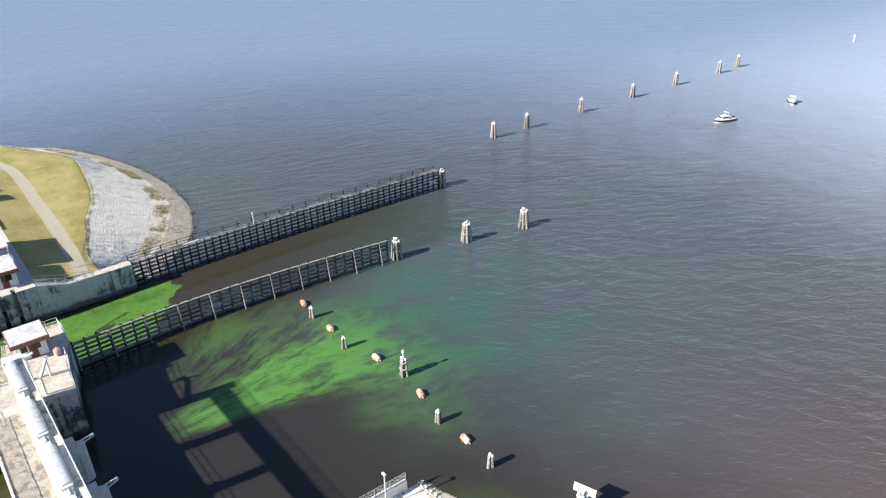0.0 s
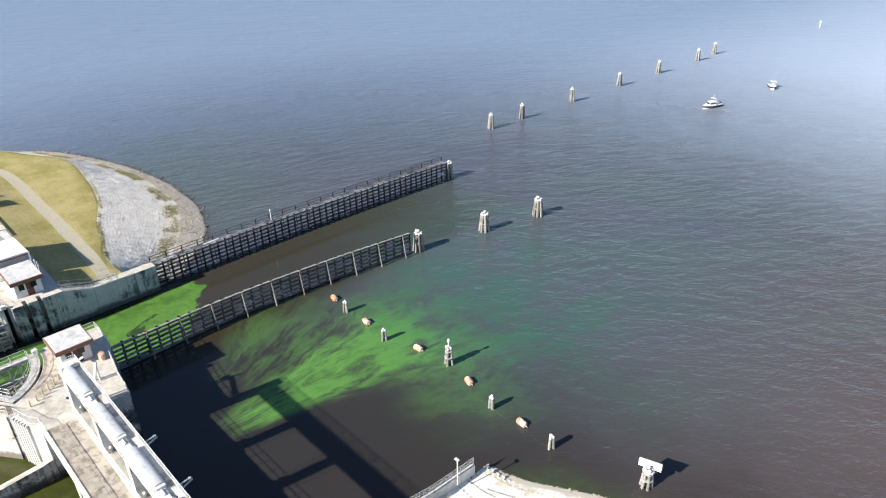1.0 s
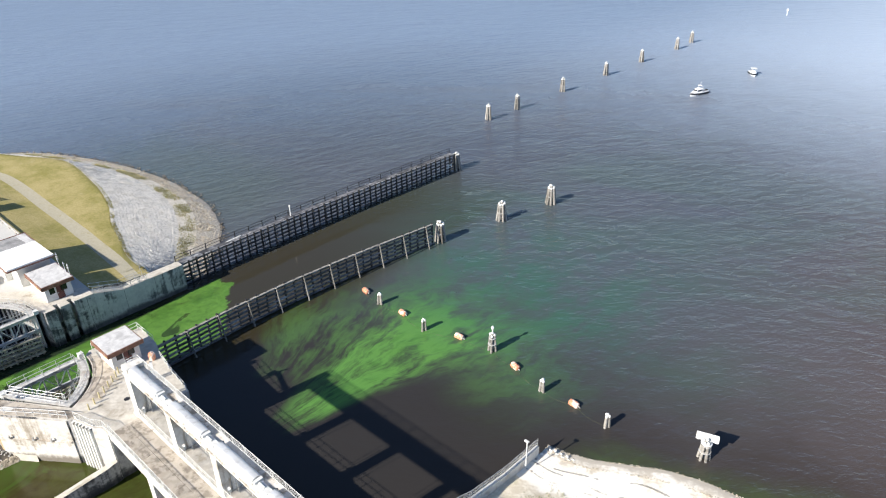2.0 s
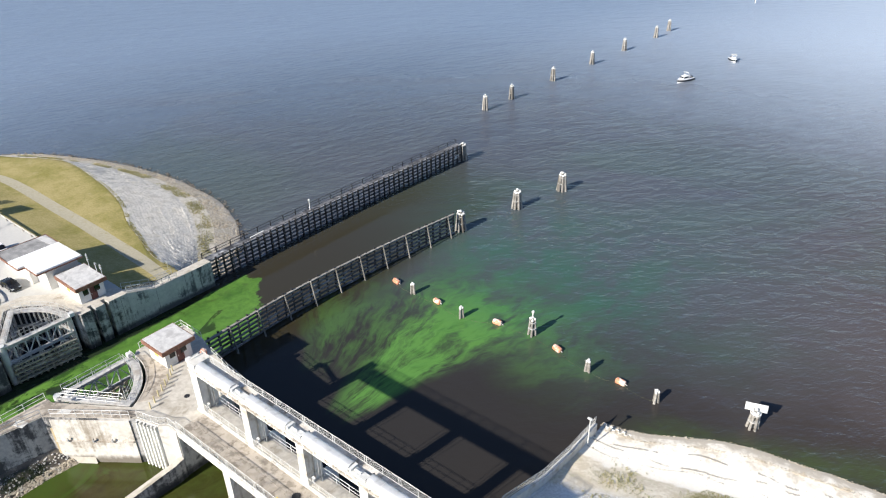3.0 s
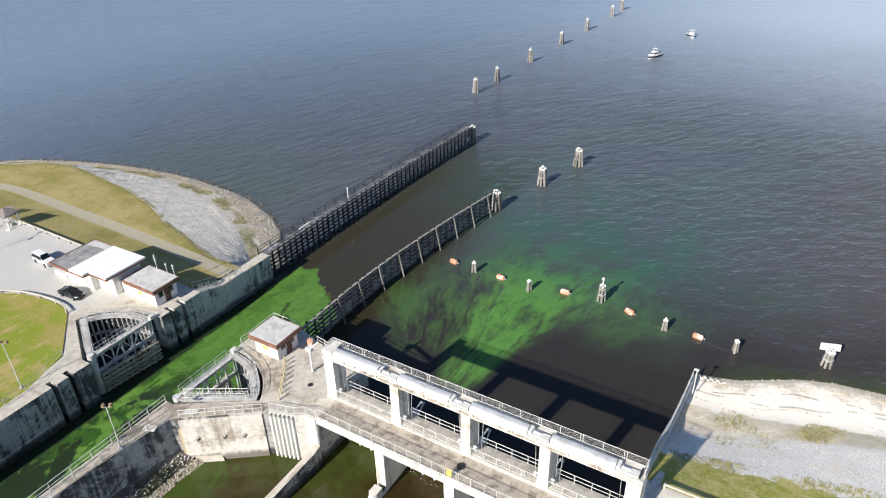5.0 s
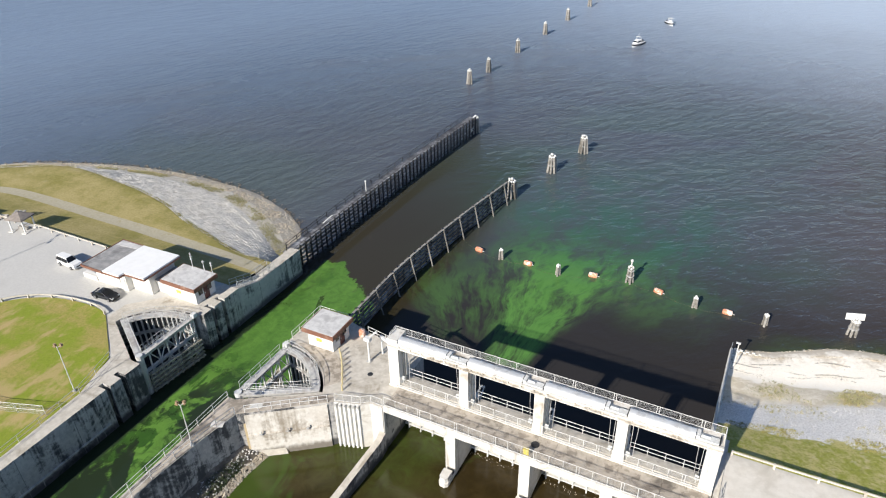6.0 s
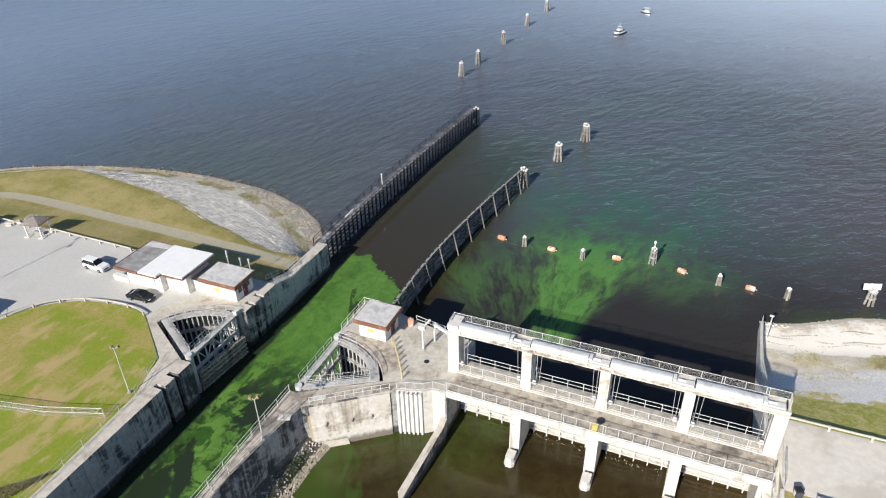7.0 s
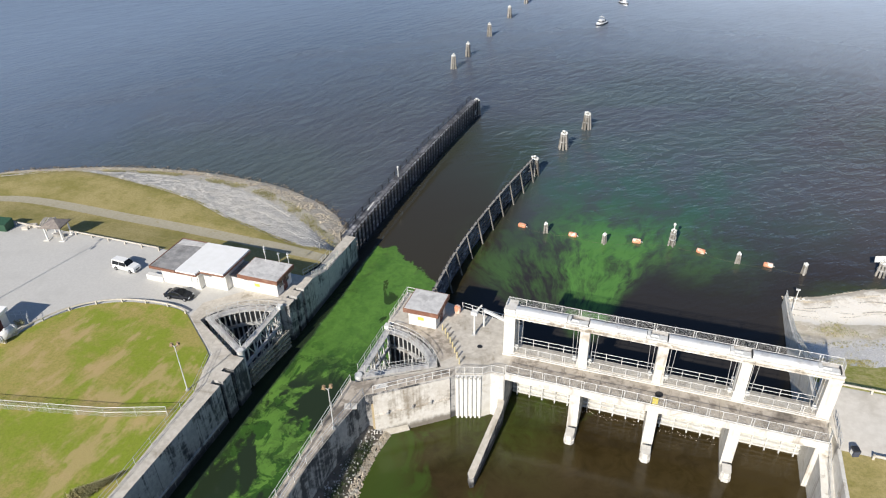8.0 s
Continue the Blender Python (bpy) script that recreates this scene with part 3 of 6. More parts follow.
g.grid([[(x, y, 0.0) for x in STEPS] for y in STEPS])
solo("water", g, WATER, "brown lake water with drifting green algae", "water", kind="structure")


def strips(name, lines, mats, heights, rough, label):
    """A sheet of ground in bands between lines that run side by side."""
    rows, slots = [], []
    for k in range(len(lines) - 1):
        a, b = along(lines[k]), along(lines[k + 1])
        width = max((p - q).length for p, q in zip(a, b))
        sub = max(1, min(14, int(width / 1.6)))
        for i in range(sub + (k == len(lines) - 2)):
            t = i / sub
            row = []
            for p, q in zip(a, b):
                w = p.lerp(q, t)
                edge = min(t, 1 - t) * 2 if mats[k] in (GRASS_DRY, PATH_GRAVEL) else 1.0
                z = heights[k] * (1 - t) + heights[k + 1] * t
                row.append((w.x, w.y, z + rough_z(w.x, w.y, 0.45, rough[k] * edge) + rough_z(w.x, w.y, 1.3, rough[k] * 0.5 * edge)))
            rows.append(row)
            slots.append(k)
    geo = Geo()
    n = len(rows[0])
    geo.v = [p for r in rows for p in r]
    for i in range(len(rows) - 1):
        for j in range(n - 1):
            geo.f.append((i * n + j, i * n + j + 1, (i + 1) * n + j + 1, (i + 1) * n + j))
            geo.m.append(slots[i])
    return solo(name, geo, mats, label, "ground", kind="structure", smooth=True)


FAR_W = [(-128, 18), (-150, -5), (-190, -40), (-260, -80)]


def west(points, inland):
    return [(x, y, 0) for x, y in points] + [(x - inland * 0.1, y - inland, 0) for x, y in FAR_W]


LOT = 5.9
SHORE_W = west([(-33.2, 25.6), (-38.6, 31.4), (-43.6, 36.0), (-50.7, 39.5), (-58, 41.8), (-65, 42.6), (-80, 42.6), (-96, 39.4), (-110, 34.2), (-118, 29.5)], 0)
TOE_W = west([(-32.0, 28.5), (-36.8, 34.0), (-42.0, 38.6), (-50.0, 42.3), (-57.6, 44.8), (-65, 45.6), (-80.6, 45.6), (-97, 42.2), (-111.5, 36.8), (-120, 31.8)], -3)
BERM_W = west([(-33.9, 23.0), (-40.2, 28.4), (-46.2, 32.7), (-53.0, 36.2), (-60, 38.6), (-66, 39.4), (-80, 39.5), (-95, 36.6), (-108.6, 31.4), (-116.5, 27)], 3)
SCRUB_W = west([(-34.0, 21.0), (-41.4, 26.0), (-47.6, 30.0), (-54.6, 33.4), (-61, 35.6), (-66.5, 36.6), (-80, 37.0), (-94.2, 34.4), (-107.4, 29.2), (-115, 25)], 5)
CREST_W = west([(-33.4, 17.6), (-41, 17.8), (-49, 19.9), (-55.6, 21.7), (-62.6, 24.5), (-68.6, 26.2), (-77.6, 27.8), (-93.6, 28.9), (-105.6, 23.1), (-113.6, 18.7)], 11)
TRACK_N = west([(-33.4, 16.1), (-38.5, 16.7), (-43.5, 17.1), (-50.5, 17.3), (-55.1, 17.5), (-60.5, 17.6), (-70.5, 17.7), (-92.5, 17.7), (-103.5, 14.6), (-111.5, 10.8)], 18)
TRACK_S = west([(-33.4, 14.2), (-38.5, 14.5), (-43.5, 14.7), (-50.5, 15), (-55.1, 15.1), (-60.5, 15.3), (-70.5, 15.4), (-92.5, 15.5), (-102.5, 12.7), (-110.5, 8.9)], 20)
KERB_W = west([(-33.4, 8.5), (-38, 8.5), (-42, 8.5), (-48, 8.5), (-54, 8.45), (-60, 8.4), (-69, 8.3), (-90, 8.0), (-98, 6.5), (-106, 3)], 27)
strips("ground", [TOE_W, SHORE_W, BERM_W, SCRUB_W, CREST_W, TRACK_N, TRACK_S, KERB_W],
       [ROCKS, ROCKS, SCRUB, RIPRAP, GRASS_DRY, PATH_GRAVEL, GRASS_DRY], [-1.4, 0.1, 1.0, 1.7, 4.5, 4.7, 4.7, LOT],
       [0.2, 0.22, 0.18, 0.10, 0.08, 0.03, 0.06], "dry grass embankment with a stone revetment at the lake")

HINGE_W, HINGE_E, SECTOR = (-32.7, -8.7), (-16.4, -8.9), 9.3


def sweep(hinge, radius, a0, a1, n=14):
    return [(hinge[0] + radius * math.cos(radians(a0 + (a1 - a0) * i / n)), hinge[1] + radius * math.sin(radians(a0 + (a1 - a0) * i / n))) for i in range(n + 1)]


APRON = [(-34.2, 8.2), (-37.8, 4.0), (-43.2, -1.5), (-43.2, -4.6), (-35.8, -10.2), (-34.5, -16.3), (-33.9, -30), (-33.9, -120)]
g = Geo()
g.prism([(x, y) for x, y, _ in reversed(along(KERB_W, 3))] + APRON + [(-300, -120)], 3.5, LOT)
solo("pavement", g, ASPHALT, "pale grey asphalt lot beside the lock", "pavement", kind="structure")
LAWN_EDGE = [(-36.0, -10.5), (-37.8, -9.0), (-39.9, -7.4), (-42.2, -5.6), (-44.0, -4.3), (-46.2, -3.75), (-49.6, -3.85), (-53.8, -4.7), (-57.2, -6.35), (-59.8, -8.75),
             (-61.4, -11.6), (-62.3, -14.5), (-63.2, -17.9), (-64.6, -24.3)]
g = Geo()
g.prism([(p.x, p.y) for p in along([(x, y, 0) for x, y in LAWN_EDGE], 4)] + [(-66, -40), (-66, -118), (-33.1, -118), (-33.1, -30), (-33.9, -16.5)], LOT - 0.2, LOT + 0.115)
solo("lawn", g, GRASS_LAWN, "mown lawn with brown worn patches", "lawn", kind="structure")

FAR_E = [(80, 0), (120, 1.0), (220, -1.0), (400, -8.0)]


def east(points, y0):
    return [(x, y, 0) for x, y in points] + [(x, y0 + d, 0) for x, d in FAR_E]


TOE_E = east([(32.6, 34.5), (37.4, 36.0), (42.4, 38.9), (47.5, 41.2), (53.0, 42.0), (62, 43.4)], 44.5)
SHORE_E = east([(33.4, 31.6), (38.4, 33.0), (43.4, 36.0), (48.2, 38.2), (53.5, 39.1), (62, 40.2)], 41)
SAND_E = east([(33.3, 26.6), (39, 27.2), (44.5, 28.6), (50, 30.2), (56, 31.8), (63, 33.2)], 36)
SCRUB_E = east([(33.3, 18.6), (39, 20.8), (44.5, 23.1), (50, 25.6), (56, 27.6), (63, 29)], 31)
STONE_E = east([(33.3, 12.6), (39, 13.8), (44.5, 15.0), (50, 16.2), (56, 17), (63, 17.5)], 18)
GRASS_E = east([(33.4, 6.4), (39, 6.4), (44.5, 6.5), (50, 6.6), (56, 6.8), (63, 7.0)], 7)
ROAD_E = east([(35.0, -3.6), (39, -3.6), (44.5, -3.6), (50, -3.6), (56, -3.6), (63, -3.6)], -3.6)
BACK_E = east([(34.9, -118), (39, -118), (44.5, -118), (50, -118), (56, -118), (63, -118)], -118)
strips("ground_east", [TOE_E, SHORE_E, SAND_E, SCRUB_E, STONE_E, GRASS_E, ROAD_E, BACK_E], [BANK, BANK, BANK, BANK, BANK, ROAD, GRASS_DRY],
       [-0.8, 0.32, 0.66, 2.1, 4.3, 6.5, 6.5, 6.5], [0.08, 0.12, 0.12, 0.08, 0.05, 0.0, 0.05], "sandy shore, gravel slope and pale road beside the spillway")


# ---- lock walls ----
def slots(x, depth, *ys):
    """Corners of upright slots cut into a lock face, going north."""
    out = []
    for y in ys:
        out += [(x, y), (x + depth, y), (x + depth, y + 0.62), (x, y + 0.62)]
    return out


FACE_W, FACE_E, TOP_W, TOP_E = -31.6, -17.1, 6.0, 6.7
pit_w = [(FACE_W, -9.6), (-33.1, -9.6), (-41.3, -4.9)] + list(reversed(sweep(HINGE_W, 9.7, 90, 151)))
outline = [(-34.2, -120), (FACE_W, -120)] + slots(FACE_W, -1.3, -14.7, -12.5) + pit_w + [(FACE_W, 1.4)] + slots(FACE_W, -1.3, 2.9, 4.85)
outline += [(FACE_W, 8.3)] + APRON[:-1]
g = Geo()
g.prism(outline, -3, TOP_W, 0, 1)
solo("lock_wall_west", g, [CONCRETE_OLD, CONCRETE], "tall lock wall of dark-streaked concrete", "lock wall", kind="structure")
g = Geo()
g.prism([(-33.3, 8.3), (FACE_W, 8.3), (FACE_W, 12.6), (FACE_W, 22.4), (-33.3, 22.4), (-33.3, 12.6)], -3, lambda x, y: 5.95 if y < 9 else 4.6, 0, 1)
solo("lock_wall_approach", g, [CONCRETE_GREY, CONCRETE], "lower stained concrete approach wall of the lock", "lock wall", kind="structure")

pit_e = [(FACE_E, 1.5)] + list(reversed(sweep(HINGE_E, 9.7, 27, 90))) + [(-16.0, -9.8), (FACE_E, -9.8)]
outline = [(FACE_E, 8.4)] + pit_e + list(reversed(slots(FACE_E, 0.5, -14.7, -12.5))) + [(FACE_E, -120), (-15.8, -120), (-15.8, -22.3), (-15.2, -16.4), (-14.4, -11.6), (-13.75, -11.1)]
outline += [(-11.4, -9.4), (-8.8, -7.5), (-6.2, -5.7), (-5.7, -5.2), (-2.7, -4.3), (-1.8, -3.6), (-0.2, -3.6), (-0.2, 6.0), (-4.3, 6.4), (-8.7, 7.1), (-12.2, 8.1)]
g = Geo()
g.prism(outline, -3, TOP_E, 1, 0)
solo("lock_island", g, [CONCRETE, CONCRETE_OLD], "pale concrete island between lock and spillway", "lock wall", kind="structure")
for x, ys in ((FACE_W + 0.004, (-16.6, -19.4, -26.5, -33.5, -40.5)), (FACE_W + 0.004, (1.9, 7.2))):
    for y in ys:
        solo("wall_joint", Geo().box(x - 0.05, x + 0.008, y - 0.03, y + 0.03, -1, TOP_W - 0.2), JOINT, "dark upright joint between lock wall blocks", "joint", kind="structure")
solo("wall_ledge", Geo().box(FACE_W, FACE_W + 0.14, -60, -15.6, 1.15, 1.4), CONCRETE_GREY, "worn ledge along the foot of the lock wall", "ledge", kind="structure")
for y in (12.6, 17.5):
    solo("wall_joint", Geo().box(FACE_W - 0.05, FACE_W + 0.01, y - 0.03, y + 0.03, -1, 4.45), JOINT, "dark upright joint in the approach wall", "joint", kind="structure")
# darker apron round the machinery pit
g = Geo()
inner, outer = sweep(HINGE_E, 9.8, 32, 88), sweep(HINGE_E, 12.3, 36, 78)
g.prism(outer + list(reversed(inner)), TOP_E, TOP_E + 0.02)
solo("walkway_slab", g, DECK, "brown-stained concrete slab round the gate pit", "slab", kind="structure")
g = Geo()
g.prism([(-17.05, -100), (-15.85, -100), (-15.85, -22.3), (-15.25, -16.4), (-14.45, -11.6), (-13.75, -11.0), (-11.4, -9.32), (-8.8, -7.42), (-6.25, -5.62), (-5.9, -4.3), (-7.6, -4.9),
         (-9.6, -6.1), (-12.6, -7.8), (-15.4, -9.4), (-15.9, -9.85), (-17.05, -9.85)], TOP_E, TOP_E + 0.02)
solo("walkway_slab", g, DECK, "brown-stained concrete walkway along the island wall", "slab", kind="structure")
# land under the thin wall south of the island, with the rubble bank
bank_in = [(-14.2, -11.0, 0), (-15.0, -15, 0), (-15.8, -20, 0), (-16.1, -28, 0), (-16.1, -60, 0), (-16.1, -118, 0)]
bank_out = [(-11.6, -10.2, 0), (-11.9, -15, 0), (-11.2, -20, 0), (-10.0, -28, 0), (-7.0, -60, 0), (-6.0, -118, 0)]
# bank ground coloured dark for the wall's shade and the weeds on it
strips("ground_bank", [bank_out, bank_in], [WET_SHADED_ROCK], [-0.7, 1.9], [0.2], "rubble bank at the tail water")
# ledge and stains of the curved wall
g = Geo()
for (xa, ya), (xb, yb) in zip([(-13.6, -11.1), (-11.4, -9.5), (-8.8, -7.6)], [(-11.4, -9.5), (-8.8, -7.6), (-6.3, -5.8)]):
    g.beam((xa, ya - 0.16, 3.4), (xb, yb - 0.16, 3.4), 0.4, 0.14)
solo("wall_ledge", g, CONCRETE_SPOILED, "narrow concrete ledge on the island wall", "ledge", kind="structure")
for x, y in ((-12.3, -10.42), (-9.9, -8.68), (-8.1, -7.36)):
    g = Geo()
    g.box(-0.09, 0.09, -0.28, 0.0, 0.0, 0.12).box(-0.07, 0.07, -0.28, -0.16, 0.12, 0.55).box(-0.3, -0.09, -0.16, -0.04, 0.0, 0.1)
    solo("mooring_hook", g, STEEL, "grey steel mooring hook on the wall ledge", "hook", (x, y, 3.47), 36, group="mooring hooks of the island wall")
# white face of the curved wall
g = Geo()
for (xa, ya), (xb, yb) in zip([(-13.65, -11.2), (-11.4, -9.55), (-8.8, -7.65)], [(-11.4, -9.55), (-8.8, -7.65), (-6.25, -5.8)]):
    n = Vector((yb - ya, xa - xb, 0)).normalized() * 0.1
    g.hexa([(xa + n.x, ya + n.y, -2.5), (xb + n.x, yb + n.y, -2.5), (xb, yb, -2.5), (xa, ya, -2.5),
            (xa + n.x, ya + n.y, 6.5), (xb + n.x, yb + n.y, 6.5), (xb, yb, 6.5), (xa, ya, 6.5)])
solo("wall_facing", g, CONCRETE_SPOILED, "sunlit white concrete facing of the island wall", "wall", kind="structure")
g = Geo()
for (xa, ya), (xb, yb) in (((-2.7, -4.42), (-1.85, -3.72)), ((-1.85, -3.72), (-0.3, -3.72))):
    g.hexa([(xa, ya, -2.5), (xb, yb, -2.5), (xb, yb + 0.1, -2.5), (xa, ya + 0.1, -2.5), (xa, ya, 6.6), (xb, yb, 6.6), (xb, yb + 0.1, 6.6), (xa, ya + 0.1, 6.6)])
solo("wall_facing", g, CONCRETE_WHITE, "pale concrete facing beside the first spillway bay", "wall", kind="structure")
# tan end panel and low sloping toe at the wall's corner
g = Geo()
g.hexa([(-13.8, -11.42, -2), (-12.75, -10.62, -2), (-12.85, -10.5, -2), (-13.8, -11.2, -2), (-13.8, -11.42, 5.2), (-12.75, -10.62, 5.2), (-12.85, -10.5, 5.2), (-13.8, -11.2, 5.2)])
solo("wall_panel", g, TAN, "tan-stained end panel of the island wall", "wall", kind="structure")
g = Geo()
g.hexa([(-12.9, -11.3, -1.5), (-10.2, -9.3, -1.5), (-10.5, -8.9, -1.5), (-12.9, -10.6, -1.5), (-12.9, -11.0, 0.1), (-10.2, -9.1, 0.05), (-10.6, -9.0, 1.0), (-12.9, -10.6, 1.5)])
solo("wall_toe", g, CONCRETE, "low sloping concrete toe in the tail water", "wall", kind="structure")
# sheet piling beside it
g = Geo()
A, B = Vector((-5.7, -5.3, 0)), Vector((-2.7, -4.4, 0))
N = Vector((0.26, -0.965, 0))
line = []
for i in range(6):
    for t, d in ((0.0, 0.0), (0.22, 0.0), (0.3, 0.28), (0.7, 0.28), (0.78, 0.0)):
        line.append(A.lerp(B, (i + t) / 6) + N * d)
line.append(B)
g.grid([[(p.x, p.y, -2.5) for p in line], [(p.x, p.y, 6.6) for p in line]])
g.prism([(p.x, p.y) for p in line] + [(B.x - N.x * 0.2, B.y - N.y * 0.2), (A.x - N.x * 0.2, A.y - N.y * 0.2)], 6.3, 6.62)
solo("sheet_piling", g, SHEET, "white ribbed steel sheet piling below the deck", "sheet piling", kind="structure")
# low dividing wall out into the tail water
g = Geo()
g.prism([(-0.72, -4.9), (-1.42, -14.2), (-1.0, -14.9), (-0.62, -14.6), (0.02, -4.9), (-0.1, -3.7), (-0.9, -3.7)], -2.5, lambda x, y: 2.65 + (y + 4.9) * 0.12, 0, 1)
solo("dividing_wall", g, [CONCRETE_OLD, CONCRETE], "low weathered concrete dividing wall in the tail water", "wall", kind="structure")


# ---- railings ----
POSTS = {}


def railing(points, height=1.07, gap=2.1, infill=0.0, material=None, label="galvanised pipe railing", r=0.026, rails=2, panel=0, group="", category="railing", name="railing"):
    """A pipe railing along 3D points: each rail and each post is a part. panel: posts to a framed panel, with two posts where panels meet."""
    material = material or GALV
    pts = [Vector(p) for p in points]
    base = pts[0].copy()
    ob = thing(name, label, category, tuple(base), group=group)
    key = (round(height, 2), r, material.name)
    if key not in POSTS:
        POSTS[key] = Geo().rod((0, 0, 0), (0, 0, height), r * 1.15, n=6).done("post", material)
    for z in ((0.12, height) if panel else [height * (k + 1) / rails for k in range(rails)]):
        part("rail", Geo().tube([p - base + Vector((0, 0, z)) for p in pts], r, 6), material, ob)
    bars = Geo()
    for a, b in zip(pts, pts[1:]):
        n = max(1, round((b - a).length / gap))
        way = (b - a).normalized()
        for i in range(n + (b is pts[-1])):
            p = a.lerp(b, i / n) - base
            if panel and n > 1 and i % panel == 0 and 0 < i < n:
                part("post", POSTS[key], None, ob, at=p - way * 0.13)
                part("post", POSTS[key], None, ob, at=p + way * 0.13)
            else:
                part("post", POSTS[key], None, ob, at=p)
        if infill:
            m = int((b - a).length / infill)
            for i in range(m):
                p = a.lerp(b, (i + 0.5) / m) - base
                bars.rod(p + Vector((0, 0, 0.08)), p + Vector((0, 0, height)), 0.008, n=3)
    if infill:
        part("infill", bars, GALV, ob, "thin upright wire infill")
    return ob


# ---- spillway ----
PYLON = [-0.72, 8.02, 16.58, 25.1, 33.55]
DECK_Z, BEAM_Z, BEAM_TOP = 6.85, 12.45, 12.95
spill = thing("spillway", "white concrete spillway with four lift gates and a service bridge", "spillway", (0, 0, 0))
for i, x in enumerate(PYLON):
    w = 0.66 if i in (0, 4) else 0.54
    g = Geo()
    g.box(x - w, x + w, 0, 0.75, 6.6, BEAM_Z)
    g.box(x - w, x + w, 1.05, 2.0, 6.6, BEAM_Z)
    g.box(x - w + 0.22, x + w - 0.22, 0.7, 1.1, 6.6, BEAM_Z)
    part("pylon", g, CONCRETE_WHITE, spill, "white concrete pylon with gate slots")
    if i:
        g = Geo()
        g.box(x - w - 0.05, x + w + 0.05, -3.45, 3.4, -3, 6.24)
        g.prism([(x - w, 3.35), (x + w, 3.35), (x + w * 0.6, 4.0), (x, 4.3), (x - w * 0.6, 4.0)], -3, 5.5)
        part("pier", g, CONCRETE_WHITE, spill, "tall concrete pier standing in the water")
        if i < 4:
            g = Geo()
            g.prism([(x - 0.58, -5.2), (x - 0.3, -5.55), (x + 0.3, -5.55), (x + 0.58, -5.2), (x + 0.58, -3.1), (x - 0.58, -3.1)], -2, 0.5)
            g.prism([(x - 0.5, -5.1), (x - 0.26, -5.42), (x + 0.26, -5.42), (x + 0.5, -5.1), (x + 0.5, -4.0), (x - 0.5, -4.0)], 0.5, 1.25)
            nose = part("nose", g, CONCRETE_WHITE, spill, "low white nose block at the foot of the pier")
            g = Geo()
            g.box(x + 0.12, x + 0.52, -3.98, -3.62, 0.5, 1.05)
            part("bracket", g, BLACK, nose, "dark steel bracket")
g = Geo()
g.box(-1.4, 34.25, 0.16, 1.95, BEAM_Z + 0.16, BEAM_TOP)
g.box(-1.4, 34.25, -0.12, 2.02, BEAM_Z, BEAM_Z + 0.16)
for i in range(4):
    for k in range(6):
        x = PYLON[i] + 0.75 + k * 1.42
        g.box(x - 0.09, x + 0.09, -0.05, 0.16, BEAM_Z + 0.16, BEAM_TOP)
part("hoist_beam", g, CONCRETE_SPOILED, spill, "beige stained concrete hoist beam on the pylons")
part("beam_edge", Geo().box(-1.4, 34.25, -0.07, 0.155, BEAM_TOP + 0.003, BEAM_TOP + 0.13), CONCRETE_WHITE, spill, "bleached upper edge of the hoist beam")
g = Geo()
g.box(-1.42, -0.1, -0.02, 2.0, BEAM_TOP + 0.135, BEAM_TOP + 0.62)
part("beam_head", g, CONCRETE_WHITE, spill, "white concrete head block over the end pylon")
